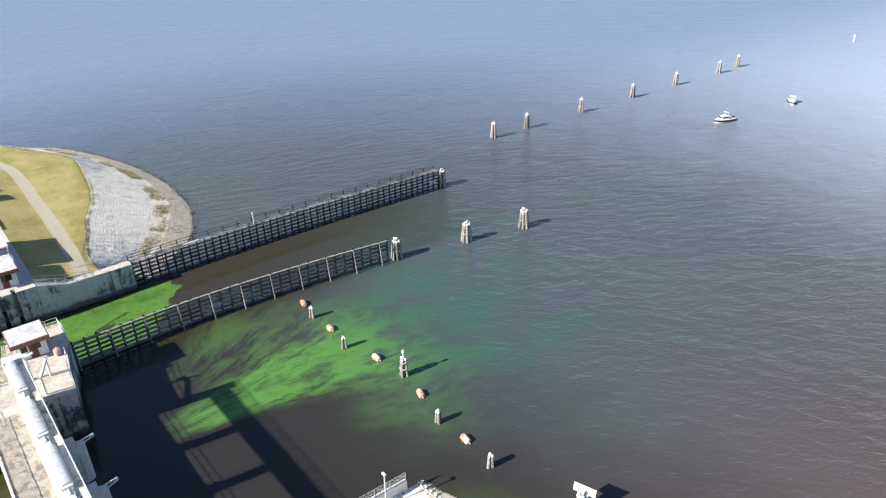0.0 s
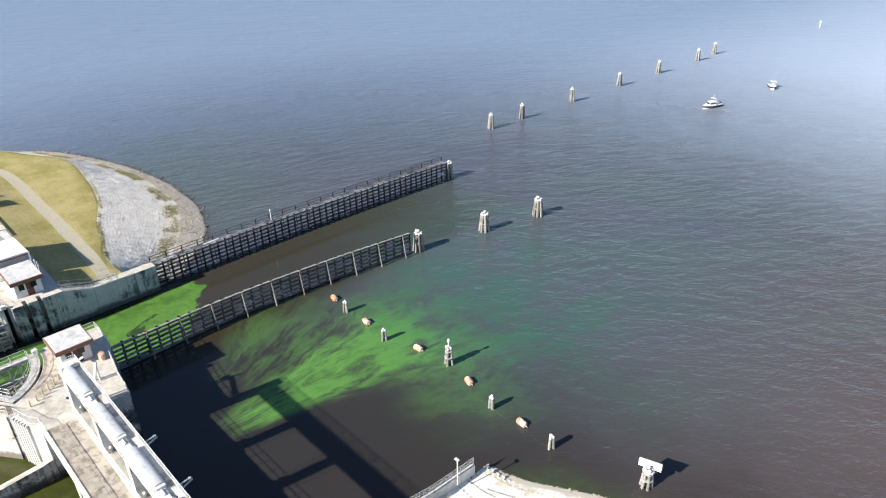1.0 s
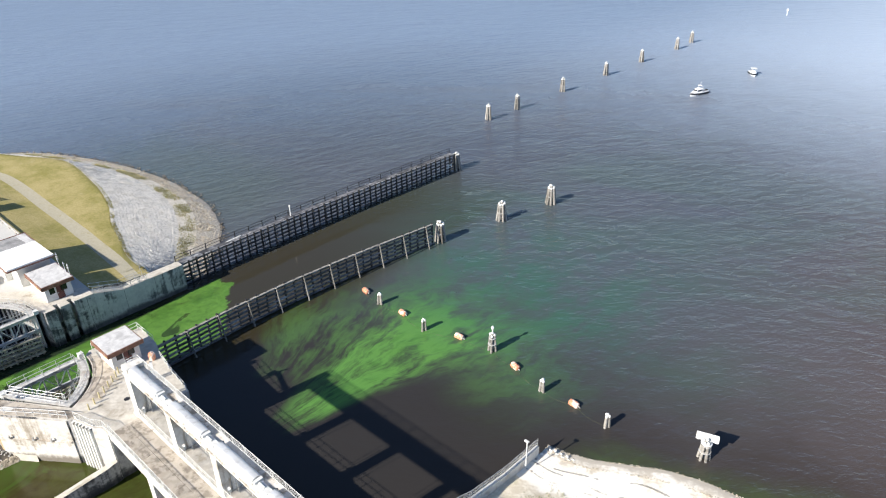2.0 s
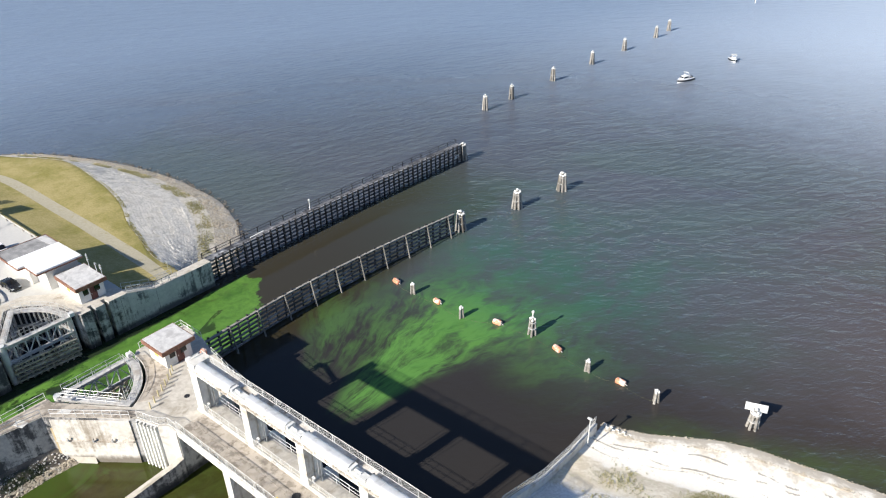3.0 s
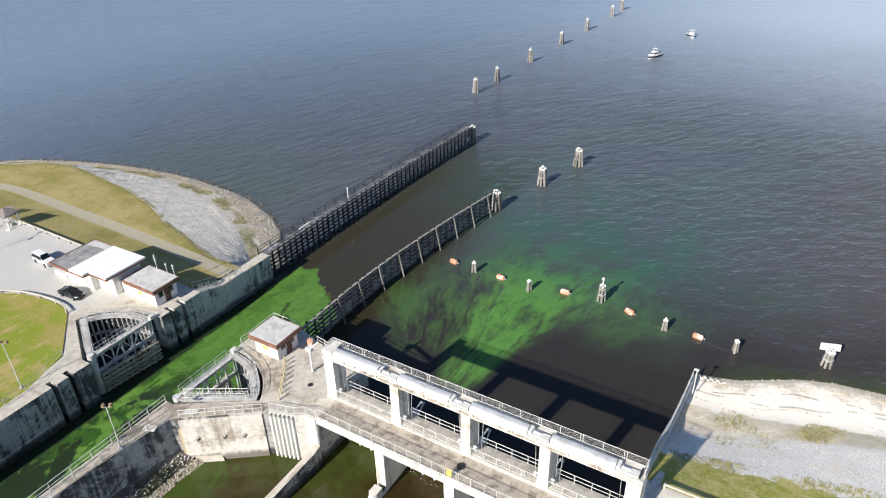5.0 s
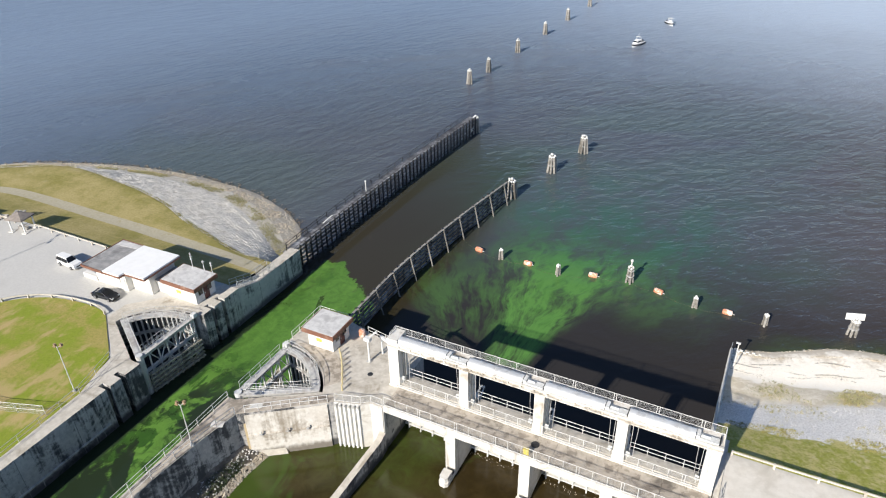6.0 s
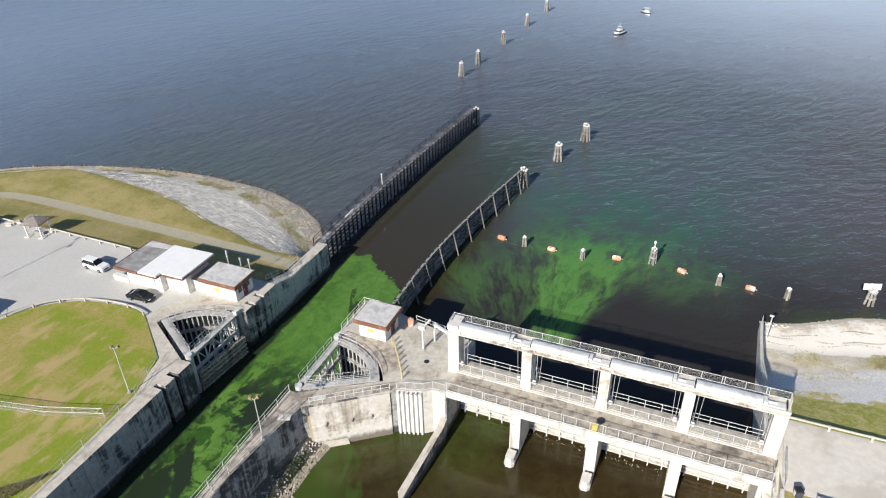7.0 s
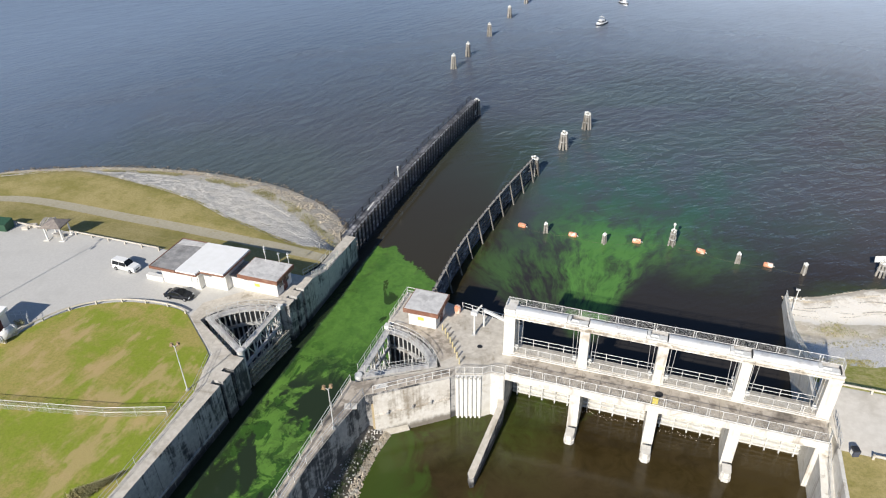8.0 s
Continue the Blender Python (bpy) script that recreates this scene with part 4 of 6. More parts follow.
for i in range(4):
    a, b = PYLON[i] + 0.35, PYLON[i] + 6.55
    g = Geo()
    rows = []

    def bow(x, grow=0.0):
        """One hoop of the cover: a steep lake side, a low round crown and a long slope towards the bridge."""
        return [(x, 0.68 - (0.56 + grow) * math.copysign(abs(math.cos(math.pi * j / 14)) ** 0.75, math.cos(math.pi * j / 14)),
                 BEAM_TOP + 0.12 + (0.50 + grow) * math.sin(math.pi * j / 14) ** 0.7) for j in range(15)]

    rows = [bow(a + (b - a) * k / 6) for k in range(7)]
    g.grid(rows)
    for row, order in ((rows[0], 1), (rows[-1], -1)):
        g.add(row, [tuple(range(15))[::order]])
    cover = part("hoist_cover", g, ALUMINIUM, spill, "rounded aluminium cover of the gate hoist", smooth=False)
    for x in [a + 0.05 + (b - a - 0.1) * k / 4 for k in range(5)]:
        part("strap", Geo().grid([bow(x - 0.035, 0.02), bow(x + 0.035, 0.02)]), STEEL_PALE, cover)
    g = Geo()
    g.box(b + 0.06, b + 0.4, 0.2, 1.1, BEAM_TOP, BEAM_TOP + 0.52)
    g.box(b + 0.4, PYLON[i + 1] + 0.2, 0.18, 0.95, BEAM_TOP, BEAM_TOP + 0.26)
    g.rod((b + 0.5, 0.62, BEAM_TOP + 0.3), (b + 1.3, 0.62, BEAM_TOP + 0.3), 0.13, n=10)
    part("gearbox", g, WHITE_CAP, spill, "pale steel hoist gearbox and motor")
    part("shaft_box", Geo().box(PYLON[i + 1] + 0.22, PYLON[i + 1] + 0.33, 0.2, 1.3, BEAM_TOP, BEAM_TOP + 0.42), BLACK, spill, "dark end plate of the hoist shaft")
    # lift gate with its ribs
    x0, x1 = PYLON[i] + 0.6, PYLON[i + 1] - 0.6
    gate = part("gate", Geo().box(x0, x1, 0.95, 1.1, -2.5, 4.6), GATE, spill, "pale ribbed steel lift gate, lowered")
    for k in range(7):
        z = -0.25 + 0.72 * k
        part("rib", Geo().box(x0 + 0.05, x1 - 0.05, 0.55, 0.95, z, z + 0.16), STEEL_PALE, gate)
    for k in range(5):
        x = x0 + 0.6 + (x1 - x0 - 1.2) * k / 4
        part("stiffener", Geo().box(x - 0.07, x + 0.07, 0.5, 0.95, -2.4, 4.5), STEEL_PALE, gate)
    # operating slab, hoist cables and floodlight in each opening
    x0, x1 = PYLON[i] + 0.54, PYLON[i + 1] - 0.54
    part("operating_slab", Geo().box(x0, x1, 0.30, 1.98, 6.75, 7.12), CONCRETE, spill)
    for x, d in ((x0 + 0.35, 0.35), (x1 - 0.35, -0.35)):
        part("hoist_cable", Geo().rod((x, 1.2, 7.12), (x, 1.2, BEAM_Z), 0.035, n=5), STEEL, spill)
        part("hoist_cable", Geo().rod((x + d, 1.2, 7.12), (x + d * 1.6, 1.2, BEAM_Z), 0.03, n=5), STEEL, spill)
    for x in (x0 + 0.3, x1 - 0.42):
        g = Geo()
        g.hexa([(x - 0.2, 0.42, 7.62), (x + 0.2, 0.36, 7.62), (x + 0.24, 0.62, 7.72), (x - 0.16, 0.68, 7.72),
                (x - 0.2, 0.36, 8.0), (x + 0.2, 0.30, 8.0), (x + 0.24, 0.56, 8.1), (x - 0.16, 0.62, 8.1)])
        g.rod((x, 0.5, 7.12), (x, 0.5, 7.68), 0.04, n=6)
        part("floodlight", g, WHITE_CAP, spill, "small white floodlight on a stub post")
    railing([(x0 + 0.04, 0.0, 6.98), (x1 - 0.04, 0.0, 6.98)], 1.25, 1.42, infill=0.07, panel=4, material=RAIL_WHITE, label="pale pipe railing with wire infill between pylons", group="railings of the spillway bays")
    railing([(x0 + 0.25, 1.88, 7.12), (x1 - 0.05, 1.88, 7.12)], 1.08, 1.7, material=RAIL_WHITE, r=0.03, label="pale pipe railing on the lake side of a spillway bay", group="lakeside railings of the bays")
    g = Geo()
    xx = PYLON[i + 1]
    for s in (-0.45, 0.45):
        g.beam((xx + s, 3.2, 5.2), (xx + s * 0.3, 5.4, 5.75), 0.12, 0.16)
    g.beam((xx - 0.3, 5.2, 5.72), (xx + 0.3, 5.2, 5.72), 0.14, 0.14)
    part("gauge_bracket", g, STEEL_PALE, spill, "pale steel bracket reaching out over the lake")
part("kerb", Geo().box(-1.4, 34.25, -0.16, 0.298, 6.7, 6.98), CONCRETE_WHITE, spill, "low white concrete kerb along the bridge")
part("fascia", Geo().box(-0.2, 34.05, -3.62, -3.35, 6.05, 6.95), CONCRETE_WHITE, spill, "white concrete edge beam of the bridge")
part("girder", Geo().box(-0.2, 34.05, -3.2, 0.3, 6.2, 6.6), CONCRETE, spill)
N_PANEL = 16
for k in range(N_PANEL):
    a, b = -0.18 + 34.2 * k / N_PANEL, -0.18 + 34.2 * (k + 1) / N_PANEL - 0.025
    for y0, y1 in ((-3.34, -1.77), (-1.75, -0.17)):
        part("deck_slab", Geo().box(a, b, y0, y1, 6.6, DECK_Z + 0.012 * ((k * 7) % 3)), DECK, spill)
railing([(-0.15, -3.48, 6.95), (33.9, -3.48, 6.95), (34.0, -2.6, 6.95)], 1.25, 1.45, infill=0.08, panel=3, material=RAIL_WHITE, label="pale pipe railing along the bridge's downstream edge")
railing([(-1.3, 0.5, BEAM_TOP), (-1.3, 1.86, BEAM_TOP), (34.15, 1.86, BEAM_TOP), (34.15, 0.8, BEAM_TOP)], 1.02, 2.13, infill=0.06, panel=2, material=RAIL_WHITE, label="pale railing with wire infill on top of the hoist beam")
part("faded_notice", Geo().box(16.2, 16.96, -0.012, -0.002, 9.1, 9.8), FADED_YELLOW, spill, "faded yellow paint patch on a pylon")
solo("deck_hatch", Geo().lathe([(0.44, 0), (0.44, 0.05), (0.4, 0.09), (0.2, 0.1)], 20), BLACK, "dark round hatch lid lying on the bridge", "hatch", (16.95, -1.5, 6.88))
g = Geo()
g.box(-0.3, 0.3, -0.1, 0.1, 0, 0.72)
g.box(-0.34, 0.34, -0.14, 0.14, 0.72, 0.8)
solo("ring_box", g, YELLOW, "yellow lifebuoy box hung on the bridge railing", "box", (16.6, -3.28, 7.1))

# abutment and wing walls on the east side
g = Geo()
g.prism([(33.35, -16), (34.75, -16), (34.9, -3.1), (34.9, 8.0), (34.4, 8.0), (33.35, 3.4)], -3, lambda x, y: 6.7 if y > -4 else 2.6)
g.box(34.7, 35.05, -118, -3.6, -2, 6.62)
solo("abutment", g, CONCRETE_WHITE, "white concrete abutment at the spillway's end", "abutment", kind="structure")
g = Geo()
prof = [(3.3, 6.85), (10.6, 6.4), (18.4, 3.3), (24.0, 2.2), (30.2, 1.75)]
for (ya, za), (yb, zb) in zip(prof, prof[1:]):
    g.hexa([(33.0, ya, -2), (33.4, ya, -2), (33.4, yb, -2), (33.0, yb, -2), (33.0, ya, za), (33.4, ya, za), (33.4, yb, zb), (33.0, yb, zb)])
solo("wing_wall", g, CONCRETE_WHITE, "white concrete wing wall stepping down to the lake", "wall", kind="structure")
railing([(33.15, y, z) for y, z in prof], 1.05, 2.0, infill=0.08, label="pale pipe railing on the wing wall")
railing([(33.9, -3.9, 6.42), (33.75, -15.8, 2.65)], 1.0, 2.4, label="sloping pale handrail on the abutment")
railing([(35.0, -3.4, 6.6), (35.0, 0.6, 6.6)], 1.05, 1.2, label="short pale railing at the bridge's end")
g = Geo()
for i in range(9):
    x, y, h = 33.5 + i * 0.78, 31.7 + i * 0.07, 0.62 - 0.05 * (i % 3) - 0.04 * i
    g.box(x, x + 0.34, y + 0.26, y + 0.32, -1.5, h)
    g.box(x + 0.39, x + 0.73, y - 0.06, y, -1.5, h - 0.06)
    g.beam((x + 0.34, y + 0.28, (h - 1.5) / 2), (x + 0.39, y - 0.03, (h - 1.5) / 2), 0.05, h + 1.4)
    g.beam((x + 0.73, y - 0.03, (h - 1.5) / 2), (x + 0.78, y + 0.35, (h - 1.5) / 2), 0.05, h + 1.4)
solo("sheet_pile_row", g, SHEET, "row of pale sheet-pile heads at the sandy shore", "sheet piling", kind="structure")


def street_lamp(at, height, heads, label, turn=0.0):
    ob = thing("lamp_post", label, "lamp post", at, turn)
    part("pole", Geo().rod((0, 0, 0), (0, 0, height), 0.065, 0.045, 8), STEEL_PALE, ob)
    part("base", Geo().lathe([(0.22, 0), (0.22, 0.12), (0.14, 0.3)], 10), STEEL, ob)
    for x, y in heads:
        g = Geo()
        g.beam((0, 0, height - 0.1), (x, y, height - 0.05), 0.06, 0.06)
        part("arm", g, STEEL_PALE, ob)
        g = Geo()
        g.box(x - 0.15, x + 0.15, y - 0.12, y + 0.12, height - 0.08, height + 0.22)
        g.hexa([(x - 0.22, y - 0.22, height - 0.14), (x + 0.22, y - 0.22, height - 0.14), (x + 0.18, y + 0.14, height - 0.06), (x - 0.18, y + 0.14, height - 0.06),
                (x - 0.22, y - 0.22, height - 0.08), (x + 0.22, y - 0.22, height - 0.08), (x + 0.18, y + 0.14, height), (x - 0.18, y + 0.14, height)])
        part("lamp_head", g, LAMP_HEAD, ob, "rusty floodlight head")
    return ob


street_lamp((-34.75, -16.5, 6.0), 6.7, [(-0.45, 0.1), (0.15, 0.45)], "tall thin lamp post with two floodlights on the lock wall")
street_lamp((-15.5, -17.1, 6.7), 5.8, [(-0.5, 0.05), (0.1, 0.45)], "tall thin lamp post with two floodlights on the island wall")
street_lamp((-72.2, -13.6, 5.9), 12.6, [(0.3, -1.2), (-0.3, 1.0)], "tall lamp post beside the lot")
ob = thing("lamp_post", "white lamp post with a flat head by the sandy shore", "lamp post", (33.85, 27.0, 1.5))
part("pole", Geo().rod((0, 0, 0), (0, 0, 3.7), 0.07, n=8), WHITE_CAP, ob)
part("lamp_head", Geo().box(-0.34, 0.2, -0.13, 0.13, 3.62, 3.78), WHITE_CAP, ob)


# ---- lock gates ----
def sector_gate(hinge, sign, top, label, fender):
    """A sector gate standing open in its pit: two radial frames, a curved skin, walkways and struts. sign: the side on which it lies."""
    ob = thing("sector_gate", label, "lock gate", (hinge[0], hinge[1], 0), group="lock gates")

    def at(r, a, z):
        return (sign * r * math.sin(radians(a)), r * math.cos(radians(a)), z)

    span, R = 60.0, SECTOR
    levels = (top - 0.35, top - 2.7, 0.6)
    arc = [span * i / 14 for i in range(15)]
    # skin plate coloured black to stand for the shade inside the pit
    part("skin_plate", Geo().grid([[at(R, a, z) for a in arc] for z in (-2.0, top - 0.5)]).grid([[at(R - 0.12, a, z) for a in reversed(arc)] for z in (-2.0, top - 0.5)]), BLACK, ob,
         "curved steel skin plate, black for the pit's shade")
    for z in levels:
        ring = ((R - 0.52, -0.15), (R - 0.08, -0.15), (R - 0.08, 0.15), (R - 0.52, 0.15), (R - 0.52, -0.15))
        part("arc_girder", Geo().grid([[at(r, a, z + dz) for r, dz in ring[::int(-sign)]] for a in arc]), STEEL, ob)
        for a in (0.0, span):
            part("radial_girder", Geo().beam(at(0.3, a, z), at(R - 0.2, a, z), 0.32, 0.4), STEEL, ob)
        if z != levels[2]:
            continue
        g = Geo()
        for k, a in enumerate((10, 20, 30, 40, 50)):
            r0, r1 = (R - 0.4, 4.4) if k % 2 else (R - 0.4, 4.4)
            g.beam(at(r0, a, z), at(r1, a + (9 if k % 2 else -9), z), 0.16, 0.16)
            g.beam(at(r1, a + (9 if k % 2 else -9), z), at(r0, a + (10 if k % 2 else -10), z), 0.12, 0.12)
        g.beam(at(4.4, 0, z), at(4.4, span, z), 0.2, 0.2)
        # struts black as well, for the same pit shade
        part("strut", g, BLACK, ob)
    for a in arc:
        part("rib", Geo().beam(at(R - 0.22, a, -1.6), at(R - 0.22, a, top - 0.4), 0.14, 0.2), STEEL_PALE, ob)
    for a in (0.0, span):
        for k in range(6):
            r = 1.4 + 1.45 * k
            part("bracing_post", Geo().beam(at(r, a, -1.0), at(r, a, levels[0]), 0.16, 0.16), STEEL_PALE, ob)
            if k < 5:
                za, zb = (levels[2], levels[1]) if k % 2 else (levels[1], levels[2])
                part("brace", Geo().beam(at(r, a, za), at(r + 1.45, a, zb), 0.11, 0.11), STEEL_PALE, ob)
                za, zb = (levels[1], levels[0]) if k % 2 else (levels[0], levels[1])
                part("brace", Geo().beam(at(r, a, za), at(r + 1.45, a, zb), 0.11, 0.11), STEEL_PALE, ob)
    # walkways on top
    for a, off in ((0.0, 0.0), (span, 0.0)):
        part("walkway", Geo().beam(at(0.2, a, top), at(R, a, top), 0.85, 0.10), GRATING, ob, "pale grated walkway")
    g = Geo()
    rows = [[at(r, a, top + dz) for a in arc] for r, dz in ((R - 1.0, 0.0), (R + 0.05, 0.0))]
    g.grid(rows if sign < 0 else rows[::-1])
    rows = [[at(r, a, top - 0.14) for a in arc] for r in (R - 1.0, R + 0.05)]
    g.grid(rows)
    for r in (R - 1.0, R + 0.05):
        g.grid([[at(r, a, z) for a in arc] for z in (top - 0.14, top)])
    part("arc_walkway", g, GRATING, ob, "pale curved grated walkway")
    # hand rails as parts of the gate
    for r in (R - 1.0, R):
        path = [at(r, a, top + 1.0) for a in arc]
        rail = part("handrail", Geo().tube(path, 0.03, 5), GALV, ob)
        part("midrail", Geo().tube([(x, y, z - 0.5) for x, y, z in path], 0.025, 5), GALV, ob)
        post = Geo().rod((0, 0, 0), (0, 0, 1.0), 0.035, n=5).done("post", GALV)
        for a in arc[::2]:
            part("post", post, None, rail, at=at(r, a, top))
    for a, d in ((0.0, 0.42), (0.0, -0.42), (span, 0.42), (span, -0.42)):
        px, py = math.cos(radians(a)) * d * sign, -math.sin(radians(a)) * d
        ends = [Vector(at(r, a, top + 1.0)) + Vector((px, py, 0)) for r in (0.8, R - 1.1)]
        rail = part("handrail", Geo().tube(ends, 0.03, 5), GALV, ob)
        part("midrail", Geo().tube([p - Vector((0, 0, 0.5)) for p in ends], 0.025, 5), GALV, ob)
        post = Geo().rod((0, 0, 0), (0, 0, 1.0), 0.035, n=5).done("post", GALV)
        for k in range(5):
            part("post", post, None, rail, at=ends[0].lerp(ends[1], k / 4) - Vector((0, 0, 1.0)))
    part("pivot", Geo().rod((0, 0, -2), (0, 0, top + 0.25), 0.45, n=14), STEEL_PALE, ob, "round pivot post of the gate")
    part("pivot_cap", Geo().box(*sorted((sign * 0.1, sign * -0.55)), R - 0.4, R + 0.25, top, top + 0.55), WHITE_CAP, ob, "white box at the gate's tip")
    if fender:
        foot, head = Vector((-sign * 0.7, 0.2, 0)), Vector((-sign * 1.5, 8.5, 0))
        off = Vector((sign * 0.34, 0, 0))
        for k in range(5):
            z = Vector((0, 0, 0.45 + 0.64 * k))
            part("fender_beam", Geo().beam(foot + z, head + z, 0.24, 0.22), FENDER, ob, "worn timber fender beam")
            if k % 2 == 0:
                part("fender_beam", Geo().beam(foot + z + off, head + z + off, 0.18, 0.18), FENDER, ob, "worn timber fender beam")
        for k in range(10):
            q = foot.lerp(head, (k + 0.3) / 9.6) + off * 0.5
            part("fender_post", Geo().box(q.x - 0.1, q.x + 0.1, q.y - 0.11, q.y + 0.11, -0.4, 3.2), FENDER, ob)
    return ob


sector_gate(HINGE_W, -1, TOP_W, "grey steel sector gate standing open in the west lock wall", True)
sector_gate(HINGE_E, 1, TOP_E, "grey steel sector gate standing open in the island", True)

# railings of lock and island
railing([(-16.9, -100, TOP_E), (-16.9, -10.0, TOP_E)], 1.07, 2.4, material=RAIL_WHITE, r=0.032, label="pale pipe railing along the island's lock edge")
railing([(-16.0, -100, TOP_E), (-16.0, -22.2, TOP_E), (-15.4, -16.3, TOP_E), (-14.55, -11.6, TOP_E)], 1.07, 2.4, material=RAIL_WHITE, r=0.032, label="pale pipe railing above the rubble bank")
railing([(-16.9, 1.9, TOP_E), (-16.9, 8.0, TOP_E), (-12.4, 8.0, TOP_E)], 1.07, 1.6, material=RAIL_WHITE, r=0.032, label="pale pipe railing at the island's lake corner")
railing([(-13.65, -10.95, TOP_E), (-11.3, -9.2, TOP_E), (-8.8, -7.35, TOP_E), (-6.3, -5.6, TOP_E)], 1.07, 1.2, material=RAIL_WHITE, r=0.032, label="pale pipe railing above the curved wall")
railing([(-5.7, -5.05, TOP_E), (-2.75, -4.2, TOP_E), (-1.85, -3.5, TOP_E), (-0.35, -3.5, TOP_E)], 1.07, 1.2, infill=0.08, panel=3, material=RAIL_WHITE, label="pale pipe railing above the sheet piling")
railing([(-8.7, 6.95, TOP_E), (-4.4, 6.25, TOP_E), (-0.4, 5.85, TOP_E)], 1.07, 1.3, material=RAIL_WHITE, r=0.032, label="pale pipe railing at the island's lake edge")
railing([(-33.0, -100, TOP_W), (-33.0, -30, TOP_W), (-33.8, -16.5, TOP_W), (-35.7, -10.4, TOP_W)], 1.1, 2.6, label="thin railing between lawn and lock wall")
railing([(-31.8, 8.4, 5.95), (-31.8, 12.6, 4.6), (-31.8, 16.4, 4.6)], 1.07, 1.3, infill=0.09, panel=2, label="galvanised railing at the wall's step")
railing([(-33.2, 8.4, 5.95), (-33.2, 12.6, 4.6), (-33.2, 16.4, 4.6)], 1.07, 1.3, label="galvanised railing at the landward side of the step")
railing([(-35.2, 17.0, 4.6), (-34.6, 20.7, 2.2)], 1.6, 2.0, infill=0.2, label="short mesh fence on the revetment", category="fence", name="fence")
railing([(-34.3, -20.6, 5.98), (-40.9, -22.9, 5.98), (-47.3, -24.3, 5.98), (-54.7, -25.9, 5.98), (-64, -27.6, 5.98)], 1.5, 3.0, infill=0.08,
        label="chain-link fence across the lawn", category="fence", name="chain_link_fence")


# ---- huts and the lock office ----
def hut(at, w, d, h, over, label, roof_mat):
    ob = thing("control_hut", label, "hut", at, group="control huts")
    t = 0.2
    g = Geo()
    g.box(0, w, 0, t, 0, h).box(0, w, d - t, d, 0, h).box(0, t, t, d - t, 0, h).box(w - t, w, t, d - t, 0, h)
    part("wall", g, WALL, ob)
    part("roof", Geo().box(-over + 0.12, w + over - 0.12, -over + 0.12, d + over - 0.12, h + 0.1, h + 0.62), roof_mat, ob, "flat pale roof with grey weather stains")
    g = Geo()
    g.box(-over, w + over, -over, -over + 0.12, h, h + 0.58).box(-over, w + over, d + over - 0.12, d + over, h, h + 0.58)
    g.box(-over, -over + 0.12, -over + 0.12, d + over - 0.12, h, h + 0.58).box(w + over - 0.12, w + over, -over + 0.12, d + over - 0.12, h, h + 0.58)
    g.box(-over + 0.1, w + over - 0.1, -over + 0.1, d + over - 0.1, h, h + 0.1)
    part("fascia", g, BROWN, ob, "brown painted fascia")
    door = part("door", Geo().box(w, w + 0.05, d * 0.42, d * 0.42 + 0.95, 0.02, 2.1), DOOR, ob, "dark red steel door")
    part("handle", Geo().box(w + 0.05, w + 0.1, d * 0.42 + 0.1, d * 0.42 + 0.2, 0.95, 1.1), CHROME, door)
    for y in (0.5, d - 1.5):
        win = part("window", Geo().box(w, w + 0.05, y, y + 0.9, 1.1, 2.2), STEEL_PALE, ob)
        part("pane", Geo().box(w + 0.05, w + 0.07, y + 0.08, y + 0.82, 1.18, 2.12), GLASS, win)
    part("vent", Geo().box(0.25, 1.0, -0.05, 0.0, h - 0.42, h - 0.2), BLACK, ob)
    part("notice", Geo().box(w * 0.34, w * 0.34 + 0.8, -0.04, 0.0, h - 1.2, h - 0.72), YELLOW, ob, "plain yellow notice plate")
    return ob


hut((-14.3, 1.9, TOP_E), 3.7, 3.55, 2.2, 0.5, "small white control hut with brown fascia on the island", ROOF_PALE)
hut((-39.4, 2.8, 5.95), 5.4, 3.7, 2.3, 0.45, "white control hut with brown fascia beside the lock", ROOF_PALE)
for (x, y, h, bars) in ((-37.9, 6.75, 2.4, 3), (-35.7, 6.75, 1.7, 1), (-34.2, 6.75, 1.9, 2)):
    g = Geo()
    g.rod((0, 0, 0), (0, 0, h), 0.04, n=6)
    for k in range(bars):
        g.beam((-0.22, 0, h - 0.25 - 0.4 * k), (0.22, 0.1, h - 0.25 - 0.4 * k), 0.04, 0.04)
        g.box(-0.08, 0.08, -0.08, 0.08, h - 0.38 - 0.4 * k, h - 0.22 - 0.4 * k)
    solo("antenna", g, STEEL_PALE, "thin pale aerial mast on the hut's roof", "antenna", (x, y, 8.87), group="aerials on the hut")

office = thing("lock_office", "white lock office under flat white and dark grey roofs", "building", (0, 0, LOT))
H = 3.5
part("wall", Geo().box(-51.7, -47.6, 1.15, 6.5, 0, H), WALL, office)
part("wall", Geo().box(-47.6, -45.4, 1.1, 6.5, 0, H), WALL, office)
part("wall", Geo().box(-45.4, -41.6, 2.0, 6.7, 0, H), WALL, office)
part("roof", Geo().box(-51.85, -47.62, -0.5, 6.98, H, H + 0.3), ROOF_GREY, office, "weathered dark grey flat roof")
part("roof", Geo().prism([(-47.6, -0.5), (-44.4, -0.45), (-44.35, 0.5), (-40.7, 0.55), (-40.7, 7.2), (-47.6, 7.0)], H + 0.02, H + 0.42), ROOF_WHITE, office, "bright white flat roof")
g = Geo()
edge = [(-47.66, -0.56), (-51.92, -0.56), (-51.92, 7.04), (-47.66, 7.04)]
for a, b in zip(edge, edge[1:]):
    g.beam((*a, H + 0.16), (*b, H + 0.16), 0.12, 0.4)
part("roof_edge", g, BROWN, office, "brown metal roof edge")
g = Geo()
